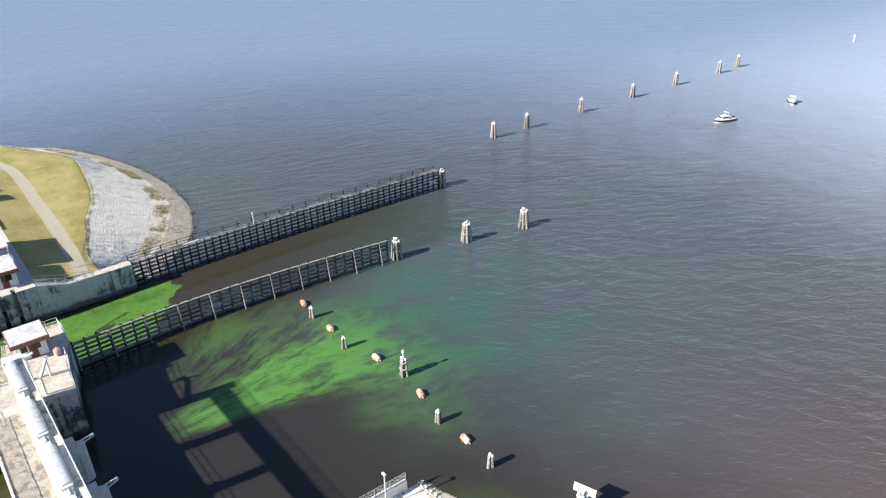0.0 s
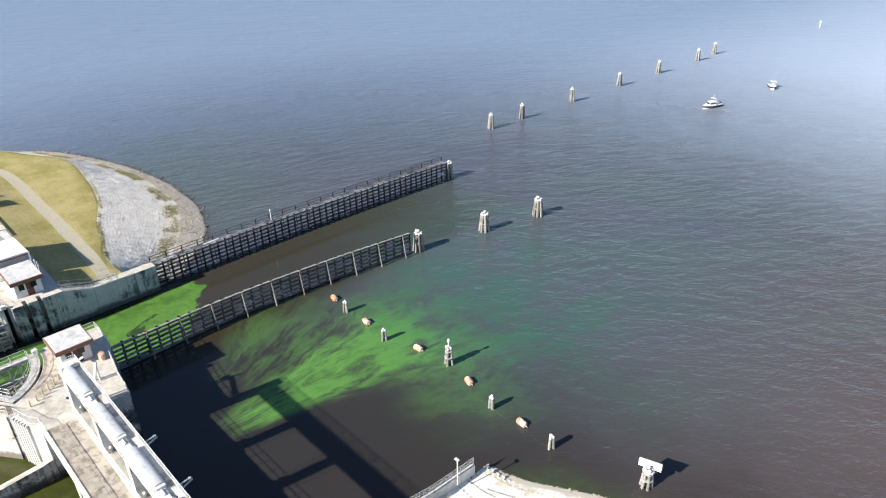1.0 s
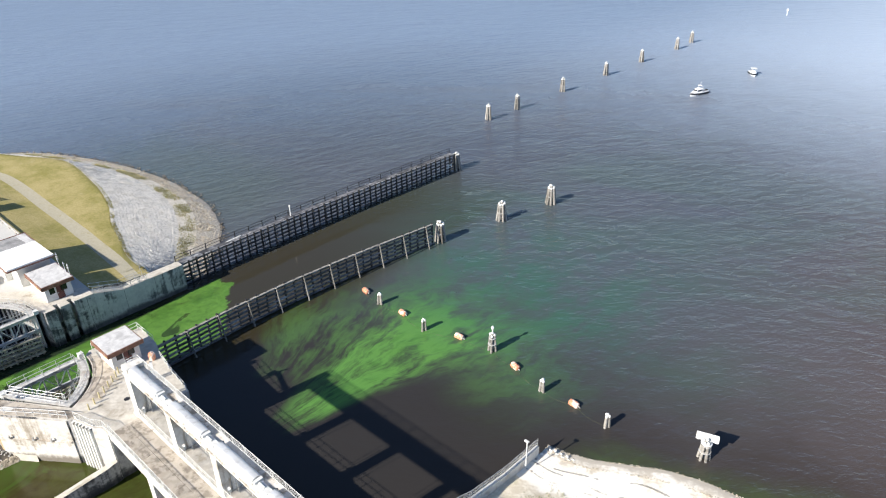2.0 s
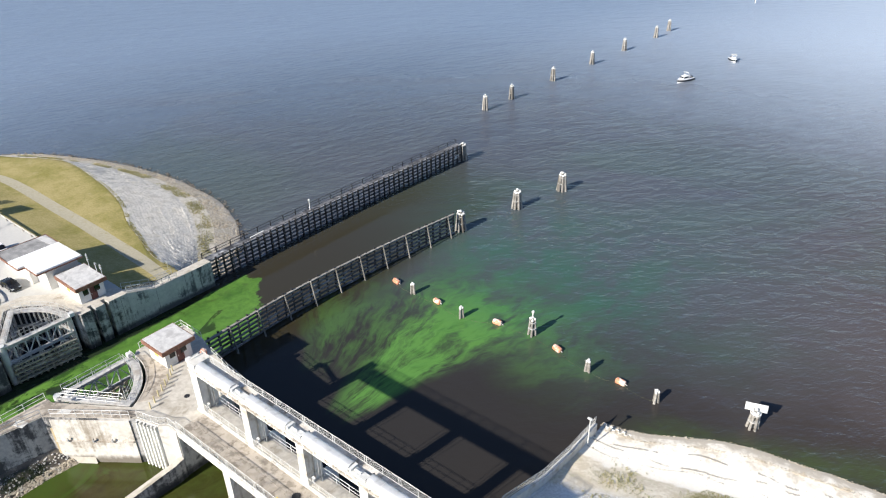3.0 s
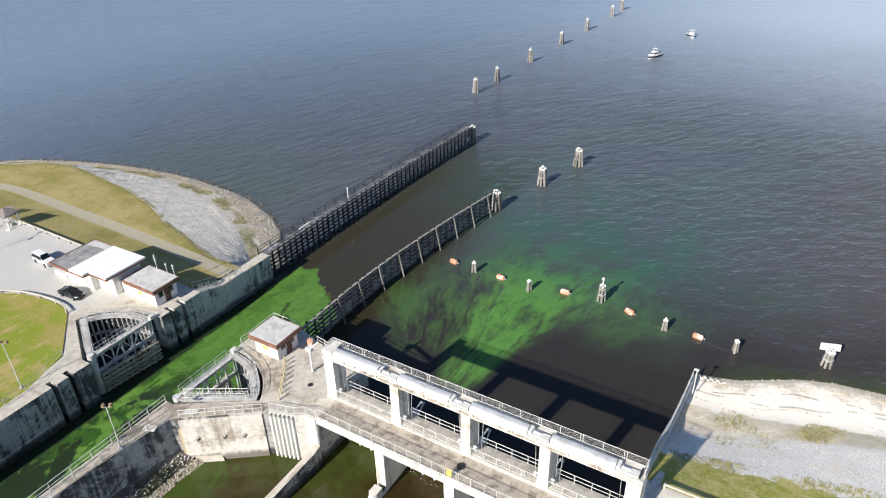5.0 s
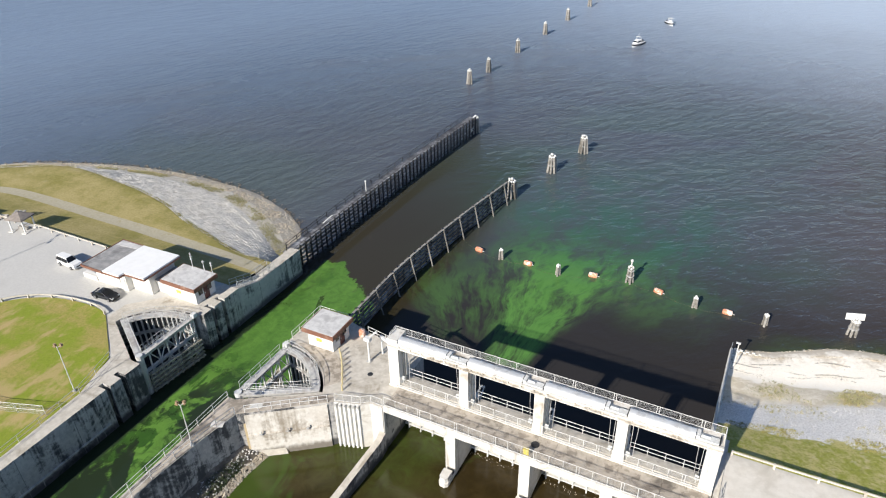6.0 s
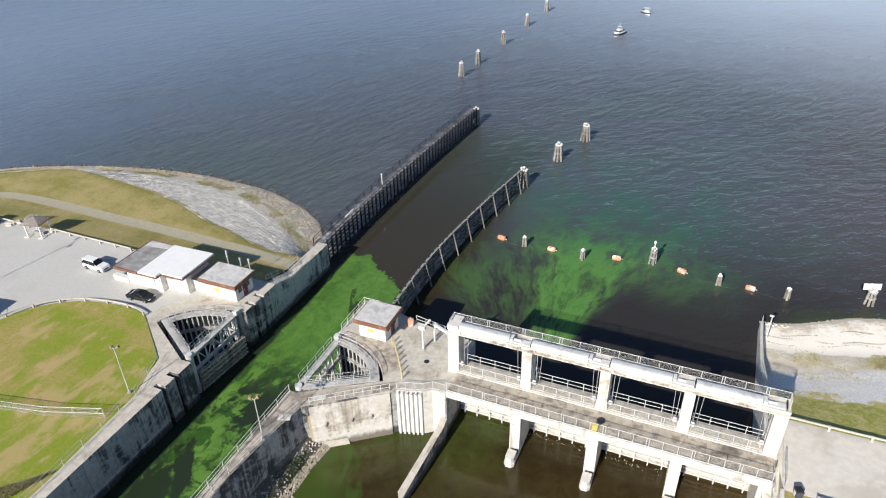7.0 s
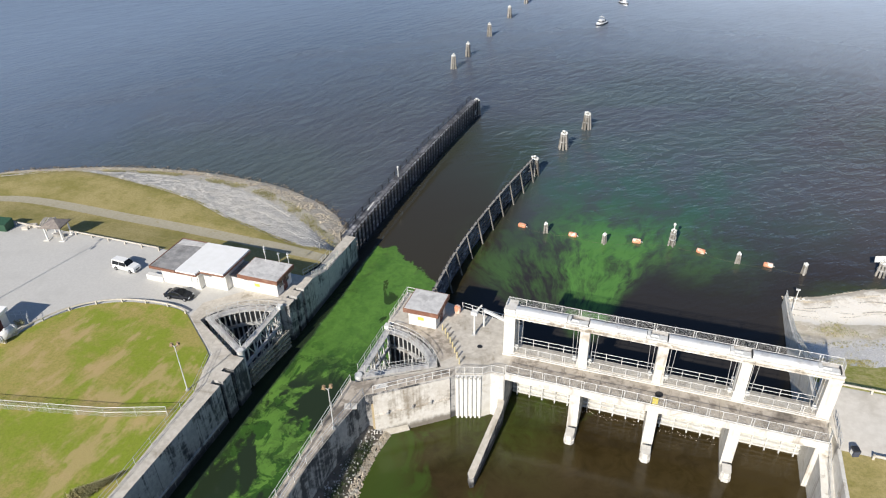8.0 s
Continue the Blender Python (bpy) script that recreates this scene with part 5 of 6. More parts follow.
edge = [(-47.6, -0.55), (-44.34, -0.5), (-44.29, 0.45), (-40.64, 0.5), (-40.64, 7.25)]
for a, b in zip(edge, edge[1:]):
    g.beam((*a, H + 0.08), (*b, H + 0.08), 0.1, 0.22)
part("roof_edge", g, BROWN, office, "thin brown edge under the white roof")
part("roof_strip", Geo().prism([(-51.7, 5.5), (-47.7, 5.9), (-47.7, 6.85), (-51.7, 6.85)], H + 0.3, H + 0.34), ROOF_PALE, office, "paler strip of roofing")
for x in (-47.3, -46.3):
    w = part("window", Geo().box(x, x + 0.7, 1.04, 1.1, 1.0, 2.0), STEEL_PALE, office)
    part("pane", Geo().box(x + 0.08, x + 0.62, 1.01, 1.04, 1.08, 1.92), LAMP_GLASS, w)
part("bench_block", Geo().box(-54.6, -51.7, 1.0, 1.7, 0, 0.8), WALL, office, "low white block at the wall")
part("link_wall", Geo().box(-41.6, -39.45, 3.1, 6.5, 0, 1.9), WALL, office)
part("link_roof", Geo().box(-41.6, -39.9, 2.9, 6.8, 1.9, 2.05), ROOF_GREY, office, "low dark link roof")


# ---- timber guide walls ----
def guide_wall(points, step, rows, top, side, rakers, walkway, label):
    """Timber guide wall: upright piles, rows of wales on the channel side, and raking piles or a walkway behind. side: +1 when the channel lies east."""
    ob = thing("guide_wall", label, "guide wall", tuple(points[0]) + (0,), group="timber guide walls")
    base = Vector((*points[0], 0))
    length = sum((Vector(b) - Vector(a)).length for a, b in zip(points, points[1:]))
    n = int(length / step) + 1
    line = [p - base for p in curve([(x, y, 0) for x, y in points], n)]
    pile = Geo().rod((0, 0, -3), (0, 0, top + 0.3), 0.17, 0.16, 8).done("timber_post", TIMBER)
    rnd = random.Random(len(points) + n)
    for i, p in enumerate(line):
        d = (line[min(i + 1, n - 1)] - line[max(i - 1, 0)]).normalized()
        out = Vector((d.y, -d.x, 0)) * side
        part("timber_post", pile, None, ob, at=Matrix.Translation(p + out * 0.2 + Vector((0, 0, rnd.uniform(-0.15, 0.15)))))
        if i < n - 1:
            q = line[i + 1]
            for k in range(rows):
                z = 0.25 + (top - 0.35) * k / (rows - 1)
                sag = rnd.uniform(-0.04, 0.04)
                part("wale", Geo().beam(p + Vector((0, 0, z + sag)), q + Vector((0, 0, z - sag)), 0.2, 0.30), PLANK, ob)
        if rakers and i % rakers == 0:
            part("raker", Geo().rod(p - out * 0.25 + Vector((0, 0, top - 0.1)), p - out * 1.55 + Vector((0, 0, -2)), 0.12, 0.14, 8), RAKER, ob, "bleached raking pile")
            part("pile_cap", Geo().lathe([(0.15, 0), (0.17, 0.10), (0.06, 0.2)], 8), RAKER, ob, at=p - out * 0.2 + Vector((0, 0, top + 0.02)))
    g = Geo()
    for p, q in zip(line, line[1:]):
        g.beam(p + Vector((0, 0, top + 0.05)), q + Vector((0, 0, top + 0.05)), 0.36, 0.14)
    part("cap_beam", g, RAKER if rakers else PLANK, ob, "weathered timber cap")
    if walkway:
        g, back = Geo(), []
        for i, p in enumerate(line):
            d = (line[min(i + 1, n - 1)] - line[max(i - 1, 0)]).normalized()
            back.append(p - Vector((d.y, -d.x, 0)) * side * 0.95)
        for i in range(n - 1):
            part("deck_board", Geo().beam(back[i] + Vector((0, 0, top)), back[i + 1] + Vector((0, 0, top)), 1.1, 0.1), PLANK, ob)
        for off in (0.5,):
            rail = [b + (b - p).normalized() * off + Vector((0, 0, top)) for b, p in zip(back, line)]
            for z in (0.55, 1.05):
                part("rail", Geo().tube([p + Vector((0, 0, z)) for p in rail], 0.05, 5), TIMBER, ob, "dark pipe handrail")
            post = Geo().rod((0, 0, -7), (0, 0, 1.05), 0.09, n=6).done("post", TIMBER)
            for p in rail[::2]:
                part("post", post, None, ob, at=p)
    return ob


guide_wall([(-14.9, 8.6), (-15.1, 16), (-15.2, 22.5), (-14.9, 30), (-14.3, 37), (-13.3, 46), (-12.2, 53.5), (-11.2, 60.0)], 1.62, 6, 4.0, -1, 3, False,
           "curving tarred timber guide wall with bleached raking piles")
guide_wall([(-32.9, 22.6), (-33.0, 32), (-32.9, 44), (-32.6, 56), (-32.1, 68), (-31.5, 79), (-30.9, 88.0)], 1.42, 6, 4.0, 1, 0, True,
           "long tarred timber guide wall with a railed walkway")
ob = thing("channel_marker", "thin white marker post on the guide wall", "marker", (-33.6, 45.4, 4.06))
part("post", Geo().rod((0, 0, 0), (0, 0, 1.9), 0.09, n=8), WHITE_CAP, ob)
part("lantern", Geo().lathe([(0.16, 0), (0.18, 0.2), (0.08, 0.32)], 10, (0, 0, 1.9)), WHITE_CAP, ob)


ob = thing("wall_sign", "white notice board on the end of the guide wall", "sign", (-30.55, 86.2, 1.5), -86)
part("board", Geo().box(-0.8, 0.8, -0.06, 0.0, 0.0, 0.75), WHITE_CAP, ob)
part("batten", Geo().box(-0.1, 0.1, 0.0, 0.28, 0.25, 0.5), TIMBER, ob)
solo("loose_plank", Geo().box(-0.14, 0.14, -1.5, 1.5, 0.0, 0.07), WHITE_CAP, "pale plank lying on the guide wall's walkway", "plank", (-33.9, 33.4, 4.06), 3)


# ---- dolphins and small piles in the lake ----
def dolphin(height, spread, count, label, tall=False, thick=0.17):
    ob = thing("pile_dolphin", label, "pile cluster", (0, 0, 0), group="pile dolphins in the lake")
    rnd = random.Random(int(height * 10) + count)
    tops = [rnd.uniform(-0.30, 0.12) for _ in range(count)]
    for i in range(count):
        a = 2 * math.pi * i / count
        e = tops[i]
        part("timber_post", Geo().rod((spread * 1.45 * math.cos(a), spread * 1.5 * math.sin(a), -3), (spread * 0.62 * math.cos(a), spread * 0.62 * math.sin(a), height + e), thick * 1.1, thick, 8), PILE, ob)
    part("centre_post", Geo().rod((0, 0, -3), (0, 0, height + 0.25), 0.2, 0.18, 8), PILE, ob)
    hood = Geo().lathe([(thick + 0.015, -0.16), (thick + 0.02, 0.02), (thick * 0.6, 0.13), (0.02, 0.17)], 8).done("cap", WHITE_CAP)
    for i in range(count):
        a = 2 * math.pi * i / count
        part("cap", hood, None, ob, "white pile cap", at=(spread * 0.62 * math.cos(a), spread * 0.62 * math.sin(a), height + 0.04 + tops[i]))
    part("cap", hood, None, ob, "white pile cap", at=(0, 0, height + 0.28))
    for z in (height * 0.45, height * 0.8) if count > 3 else ():
        r = spread * (0.55 + 0.95 * (height - z) / (height + 3)) + 0.2
        part("band", Geo().lathe([(r, z - 0.05), (r + 0.02, z), (r, z + 0.05)], 14), STEEL, ob, "rusty wire lashing")
    if tall:
        part("marker_post", Geo().rod((0, 0, height), (0, 0, height + 1.0), 0.1, n=8), WHITE_CAP, ob)
        part("lantern", Geo().lathe([(0.2, 0), (0.24, 0.25), (0.1, 0.45)], 10, (0, 0, height + 0.95)), WHITE_CAP, ob, "small white lantern")
    return ob


big = dolphin(3.75, 0.85, 7, "cluster of weathered timber piles with a white cap", thick=0.24)
big.matrix_basis = pose(-7.75, 75.8, 0, 0, 0, 20)
for x, y, a in ((-4.75, 88.1, 50), (-11.0, 61.8, 75), (-31.3, 89.3, 10)):
    copy_thing(big, pose(x, y, 0, 0, 0, a))
slim = dolphin(4.0, 0.62, 5, "slender cluster of pale piles far out in the lake", thick=0.24)
slim.matrix_basis = pose(-47.5, 120.9, 0)
for x, y, a in ((-47.0, 133.0, 30), (-46.7, 155.4, 70), (-46.1, 179.3, 110), (-45.4, 201.6, 160), (-44.3, 226.0, 40), (-44.8, 239.2, 200)):
    copy_thing(slim, pose(x, y, 0, 0, 0, a))
ob = thing("channel_marker", "white channel marker standing far out in the lake", "marker", (-35.0, 313.0, 0))
part("post", Geo().rod((0, 0, -3), (0, 0, 2.6), 0.25, 0.2, 8), WHITE_CAP, ob)
part("board", Geo().box(-0.35, 0.35, -0.36, -0.28, 1.9, 2.9), WHITE_CAP, ob)

small = dolphin(1.75, 0.34, 3, "short cluster of three piles with white heads")
small.matrix_basis = pose(-4.2, 40.2, 0)
for x, y, a in ((5.9, 39.6, 40), (27.0, 40.0, 95), (36.7, 39.8, 150)):
    copy_thing(small, pose(x, y, 0, 0, 0, a))
tall = dolphin(2.9, 0.5, 4, "taller pile cluster with a white lantern on its head", True)
tall.matrix_basis = pose(16.7, 42.4, 0, 0, 0, 25)
ob = dolphin(2.6, 0.62, 6, "pile cluster carrying a white sign board", thick=0.17)
ob.matrix_basis = pose(47.75, 42.75, 0, 0, 0, 18)
g = Geo()
g.hexa([(-1.25, 0.42, 2.25), (1.25, 0.42, 2.25), (1.25, 0.50, 2.25), (-1.25, 0.50, 2.25), (-1.25, 0.62, 3.2), (1.25, 0.62, 3.2), (1.25, 0.70, 3.2), (-1.25, 0.70, 3.2)])
part("sign_board", g, WHITE_CAP, ob, "white tilted sign board")
part("ring", Geo().lathe([(0.60, 2.32), (0.66, 2.36), (0.60, 2.42)], 14), WHITE_CAP, ob, "pale lashing round the pile heads")

# ---- buoys and their lines ----
buoy = thing("barrel_buoy", "faded orange barrel buoy floating on its side", "buoy", (0, 0, 0), group="orange barrel buoys")
g = Geo()
prof = [(0.0, -0.72), (0.30, -0.70), (0.42, -0.6), (0.45, -0.25), (0.45, 0.25), (0.42, 0.6), (0.30, 0.70), (0.0, 0.72)]
n = 14
vs = [(z, r * math.cos(2 * math.pi * i / n), 0.2 + r * math.sin(2 * math.pi * i / n)) for r, z in prof for i in range(n)]
fs = [(k * n + i, (k + 1) * n + i, (k + 1) * n + (i + 1) % n, k * n + (i + 1) % n) for k in range(len(prof) - 1) for i in range(n)]
g.add(vs, fs)
part("barrel", g, ORANGE, buoy, smooth=True)
for x in (-0.3, 0.3):
    part("hoop", Geo().add([(x + dx, 0.465 * math.cos(2 * math.pi * i / n), 0.2 + 0.465 * math.sin(2 * math.pi * i / n)) for dx in (-0.03, 0.03) for i in range(n)],
                           [(i, i + n, (i + 1) % n + n, (i + 1) % n) for i in range(n)]), ORANGE, buoy)
part("shackle", Geo().rod((0.7, 0, 0.2), (0.98, 0, 0.12), 0.07, n=6), STEEL, buoy)
SPOTS = [(-8.5, 41.1, -12), (0.5, 40.6, -8), (11.1, 41.7, 4), (21.4, 41.6, -16), (31.6, 40.5, -6)]
buoy.matrix_basis = pose(*SPOTS[0][:2], 0, 0, 0, SPOTS[0][2])
for x, y, a in SPOTS[1:]:
    copy_thing(buoy, pose(x, y, 0, 0, 0, a))
stations = [(-13.2, 44.0), (-8.5, 41.1), (-4.2, 40.2), (0.5, 40.6), (5.9, 39.6), (11.1, 41.7), (16.7, 42.4), (21.4, 41.6), (27.0, 40.0), (31.6, 40.5), (36.7, 39.8)]
for (xa, ya), (xb, yb) in zip(stations, stations[1:]):
    path = [(xa + (xb - xa) * t, ya + (yb - ya) * t - 0.5 * math.sin(math.pi * t), 0.03) for t in [k / 8 for k in range(9)]]
    solo("buoy_line", Geo().tube(path, 0.009, 5), ROPE, "slimy line floating between buoy and piles", "rope", group="buoy lines")
ob = thing("deck_buoy", "spare orange barrel buoy standing on the island deck", "buoy", (-9.1, 6.1, TOP_E))
part("barrel", Geo().lathe([(0.30, 0), (0.40, 0.12), (0.42, 0.5), (0.42, 0.85), (0.35, 1.0), (0.18, 1.06)], 14), ORANGE, ob)
part("shackle", Geo().rod((0, 0, 1.05), (0, 0, 1.25), 0.07, n=6), STEEL, ob)

# ---- boats ----


def boat(at, turn, length, width, cabin, label):
    ob = thing("motor_boat", label, "boat", at, turn)
    g = Geo()
    rows = []
    for k in range(9):
        t = k / 8
        w = width / 2 * (1 - max(0.0, (t - 0.45) / 0.55) ** 2.2) + 0.02
        x, lift = -length / 2 + length * t, 0.35 * t * t
        rows.append([(x, -w * 0.25, -0.35), (x, -w * 0.8, 0.05), (x, -w, 0.75 + lift), (x, w, 0.75 + lift), (x, w * 0.8, 0.05), (x, w * 0.25, -0.35), (x, -w * 0.25, -0.35)])
    g.grid(rows)
    g.add(rows[0][:6], [(0, 1, 2, 3, 4, 5)])
    part("hull", g, CAR_WHITE, ob)
    g = Geo()
    for s in (-1, 1):
        for k in range(8):
            a, b = rows[k], rows[k + 1]
            i = 2 if s < 0 else 3
            pa, pb = Vector(a[i]), Vector(b[i])
            g.beam(pa + Vector((0, s * 0.02, -0.38)), pb + Vector((0, s * 0.02, -0.38)), 0.05, 0.42)
    part("stripe", g, BLACK, ob, "dark stripe round the hull")
    if cabin:
        g = Geo()
        a, b, w = -length * 0.12, length * 0.26, width * 0.36
        g.hexa([(a, -w, 0.8), (b, -w * 0.7, 0.8), (b, w * 0.7, 0.8), (a, w, 0.8), (a, -w * 0.85, 1.85), (b - 0.9, -w * 0.6, 1.75), (b - 0.9, w * 0.6, 1.75), (a, w * 0.85, 1.85)])
        part("cabin", g, CAR_WHITE, ob)
        g = Geo()
        for s in (-1, 1):
            g.beam((a + 0.3, s * w * 0.96, 1.35), (b - 0.7, s * w * 0.72, 1.32), 0.06, 0.4)
        g.beam((b - 0.42, -w * 0.6, 1.4), (b - 0.42, w * 0.6, 1.4), 0.08, 0.5)
        part("window", g, GLASS, ob, "dark cabin windows")
        g = Geo()
        for s in (-1, 1):
            g.rod((a - 0.6, s * w, 0.9), (a + 0.2, s * w * 0.8, 2.6), 0.06, n=6)
        g.beam((a + 0.2, -w * 0.8, 2.6), (a + 0.2, w * 0.8, 2.6), 0.3, 0.12)
        g.rod((a + 0.2, 0, 2.6), (a + 0.1, 0, 3.6), 0.04, n=5)
        part("radar_arch", g, WHITE_CAP, ob, "white arch with an aerial")
        part("cockpit", Geo().box(-length * 0.45, -length * 0.14, -width * 0.34, width * 0.34, 0.7, 0.82), ROOF_GREY, ob)
    else:
        part("console", Geo().box(-0.4, 0.4, -0.4, 0.4, 0.5, 1.5), CAR_WHITE, ob)
        g = Geo()
        for s in (-1, 1):
            for x in (-0.6, 0.6):
                part("canopy_post", Geo().rod((x, s * 0.6, 0.6), (x, s * 0.6, 2.1), 0.04, n=5), WHITE_CAP, ob)
        part("canopy", Geo().box(-0.9, 0.9, -0.8, 0.8, 2.1, 2.2), WHITE_CAP, ob, "small white canopy")
    part("outboard", Geo().box(-length / 2 - 0.5, -length / 2, -0.25, 0.25, 0.1, 1.0), BLACK, ob)
    return ob


boat((-14.3, 177.8, 0), 256, 6.9, 2.6, True, "white cabin cruiser lying at anchor on the lake")
boat((-10.0, 208.8, 0), 305, 4.9, 2.0, False, "small white motor boat lying on the lake")


# ---- cars ----
def car(at, turn, profile, glass, length, width, body_mat, label):
    """A car from its side profile: body shell, glass, wheels, lights and bumpers."""
    ob = thing("car", label, "car", at, turn, group="parked cars")
    hw = width / 2
    n = len(profile)
    g = Geo()
    rows = []
    for y in (-hw, -hw + 0.06, hw - 0.06, hw):
        edge = 0.05 if abs(y) == hw else 0.0
        row = []
        for x, z in profile:
            tuck = max(0.0, z - 0.95) * 0.32
            taper = 1 - 0.13 * (abs(x) * 2 / length) ** 5
            row.append((x * (1 - edge * 0.3), y * (1 - tuck / hw) * taper, z - edge))
        rows.append(row)
    g.grid(rows)
    g.add(rows[0], [tuple(range(n))])
    g.add(rows[-1], [tuple(range(n - 1, -1, -1))])
    g.add([rows[0][0], rows[0][-1], rows[-1][-1], rows[-1][0]], [(0, 1, 2, 3)])
    part("body", g, body_mat, ob)
    for name, (xa, za), (xb, zb) in glass:
        g = Geo()
        for s in (-1, 1):
            ya, yb = hw - max(0, za - 0.95) * 0.32 + 0.015, hw - max(0, zb - 0.95) * 0.32 + 0.015
            if name == "side_window":
                mid = (xa + xb) / 2
                for u0, u1, v0, v1 in ((xa, mid - 0.06, xa + 0.18, mid - 0.05), (mid + 0.06, xb, mid + 0.05, xb - 0.24)):
                    g = Geo().hexa([(u0, s * ya - 0.01, za), (u1, s * ya - 0.01, za), (u1, s * ya + 0.01, za), (u0, s * ya + 0.01, za),
                                    (v0, s * yb - 0.01, zb), (v1, s * yb - 0.01, zb), (v1, s * yb + 0.01, zb), (v0, s * yb + 0.01, zb)])
                    part(name, g, GLASS, ob, "dark glass")
        if name != "side_window":
            ya, yb = hw - max(0, za - 0.95) * 0.32 - 0.1, hw - max(0, zb - 0.95) * 0.32 - 0.1
            up = Vector((zb - za, 0, xa - xb)).normalized() * 0.02 * (1 if xa > xb else -1)
            q = [Vector((xa, -ya, za)), Vector((xa, ya, za)), Vector((xb, yb, zb)), Vector((xb, -yb, zb))]
            up = -up if up.z < 0 else up
            g.hexa([p for p in q] + [p + up for p in q])
            part(name, g, GLASS, ob, "dark glass")
    for x in (-length * 0.31, length * 0.31):
        for s in (-1, 1):
            w = part("wheel", Geo().rod((x, s * (hw - 0.2), 0.34), (x, s * (hw + 0.01), 0.34), 0.34, n=16), RUBBER, ob)
            part("rim", Geo().rod((x, s * (hw + 0.01), 0.34), (x, s * (hw + 0.03), 0.34), 0.2, n=12), CHROME, w)
    part("grille", Geo().box(length / 2 - 0.06, length / 2 + 0.02, -hw * 0.42, hw * 0.42, 0.48, 0.70), BLACK, ob, "dark grille")
    for s in (-1, 1):
        part("headlight", Geo().box(length / 2 - 0.12, length / 2 - 0.01, s * hw * 0.7 - 0.2, s * hw * 0.7 + 0.2, 0.62, 0.76), LAMP_GLASS, ob)
        part("tail_light", Geo().box(-length / 2 + 0.0, -length / 2 + 0.1, s * hw * 0.75 - 0.16, s * hw * 0.75 + 0.16, 0.7, 0.88), DOOR, ob)
        part("mirror", Geo().box(0.55, 0.75, s * (hw + 0.02) - 0.1, s * (hw + 0.02) + 0.1, 0.95, 1.08), body_mat, ob)
    return ob


SEDAN = [(-2.4, 0.25), (-2.44, 0.6), (-2.38, 0.86), (-2.15, 0.98), (-1.7, 1.03), (-1.35, 1.16), (-0.95, 1.34), (-0.5, 1.43), (-0.05, 1.45), (0.3, 1.4), (0.7, 1.22), (1.05, 1.02),
         (1.5, 0.95), (2.0, 0.87), (2.3, 0.76), (2.43, 0.58), (2.42, 0.25)]
sedan = car((-47.2, -1.35, 5.91), 4, SEDAN, [("windscreen", (1.02, 1.05), (0.34, 1.395)), ("rear_window", (-1.62, 1.08), (-0.97, 1.345)), ("side_window", (-1.2, 1.03), (0.82, 1.33))],
    4.84, 1.84, CAR_DARK, "dark blue-black sedan parked beside the office")
SUV = [(-2.55, 0.32), (-2.58, 1.0), (-2.45, 1.82), (-2.2, 1.9), (0.35, 1.9), (1.1, 1.15), (2.4, 1.06), (2.58, 0.8), (2.58, 0.32)]
suv = car((-59.2, 2.25, 5.91), -3, SUV, [("windscreen", (1.08, 1.18), (0.4, 1.86)), ("rear_window", (-2.55, 1.05), (-2.46, 1.75)), ("side_window", (-2.3, 1.15), (0.95, 1.74))],
    5.16, 1.98, CAR_WHITE, "white sport utility vehicle parked on the lot")


sedan.scale = (0.82, 0.84, 0.86)
suv.scale = (0.82, 0.84, 0.86)


# ---- small things ashore ----
def guard_rail(points, label, step=3.2, height=0.55):
    ob = thing("guard_rail", label, "guard rail", tuple(points[0]), group="low guard rails")
    base = Vector(points[0])
    pts = [Vector(p) - base for p in points]
    g = Geo()
    for a, b in zip(pts, pts[1:]):
        g.beam(a + Vector((0, 0, height)), b + Vector((0, 0, height)), 0.12, 0.2)
    part("rail", g, CONCRETE, ob)
    post = Geo().box(-0.11, 0.11, -0.11, 0.11, -0.1, height + 0.12).done("post", CONCRETE)
    acc = 0.0
    for a, b in zip(pts, pts[1:]):
        d = (b - a).length
        while acc <= d:
            part("post", post, None, ob, at=a.lerp(b, acc / d))
            acc += step
        acc -= d
    return ob


edge = along([(x, y, 5.93) for x, y in LAWN_EDGE[4:]], 4)
guard_rail([tuple(p) for p in edge], "low white guard rail round the lawn", 3.4)
guard_rail([(x, 7.85, 5.9) for x in (-57.9, -62, -68, -75)], "low white guard rail between lot and grass")
guard_rail([(x, 7.4, 5.9) for x in (-79.5, -86, -93)], "low white guard rail at the end of the lot")
guard_rail([(35.3, 6.2, 6.5), (42, 6.25, 6.5), (50, 6.4, 6.5), (64, 6.8, 6.5)], "white guard rail between road and grass", 4.0)
guard_rail([(37.9, -3.9, 6.5), (44, -3.9, 6.5), (60, -3.9, 6.5)], "white guard rail at the back of the road", 4.0)

# yellow posts round the machinery pit
post = thing("bollard", "short faded yellow post on the island deck", "bollard", (0, 0, 0), group="row of short yellow posts")
part("shaft", Geo().rod((0, 0, 0), (0, 0, 0.82), 0.085, n=8), BOLLARD, post)
part("cap", Geo().lathe([(0.095, 0.82), (0.095, 0.88), (0.03, 0.93)], 8), BOLLARD, post)
for k in range(8):
    t = k / 7
    m = pose(-9.75 + 3.9 * t, 2.0 - 5.3 * t ** 1.15, TOP_E)
    if k == 0:
        post.matrix_basis = m
    else:
        copy_thing(post, m)

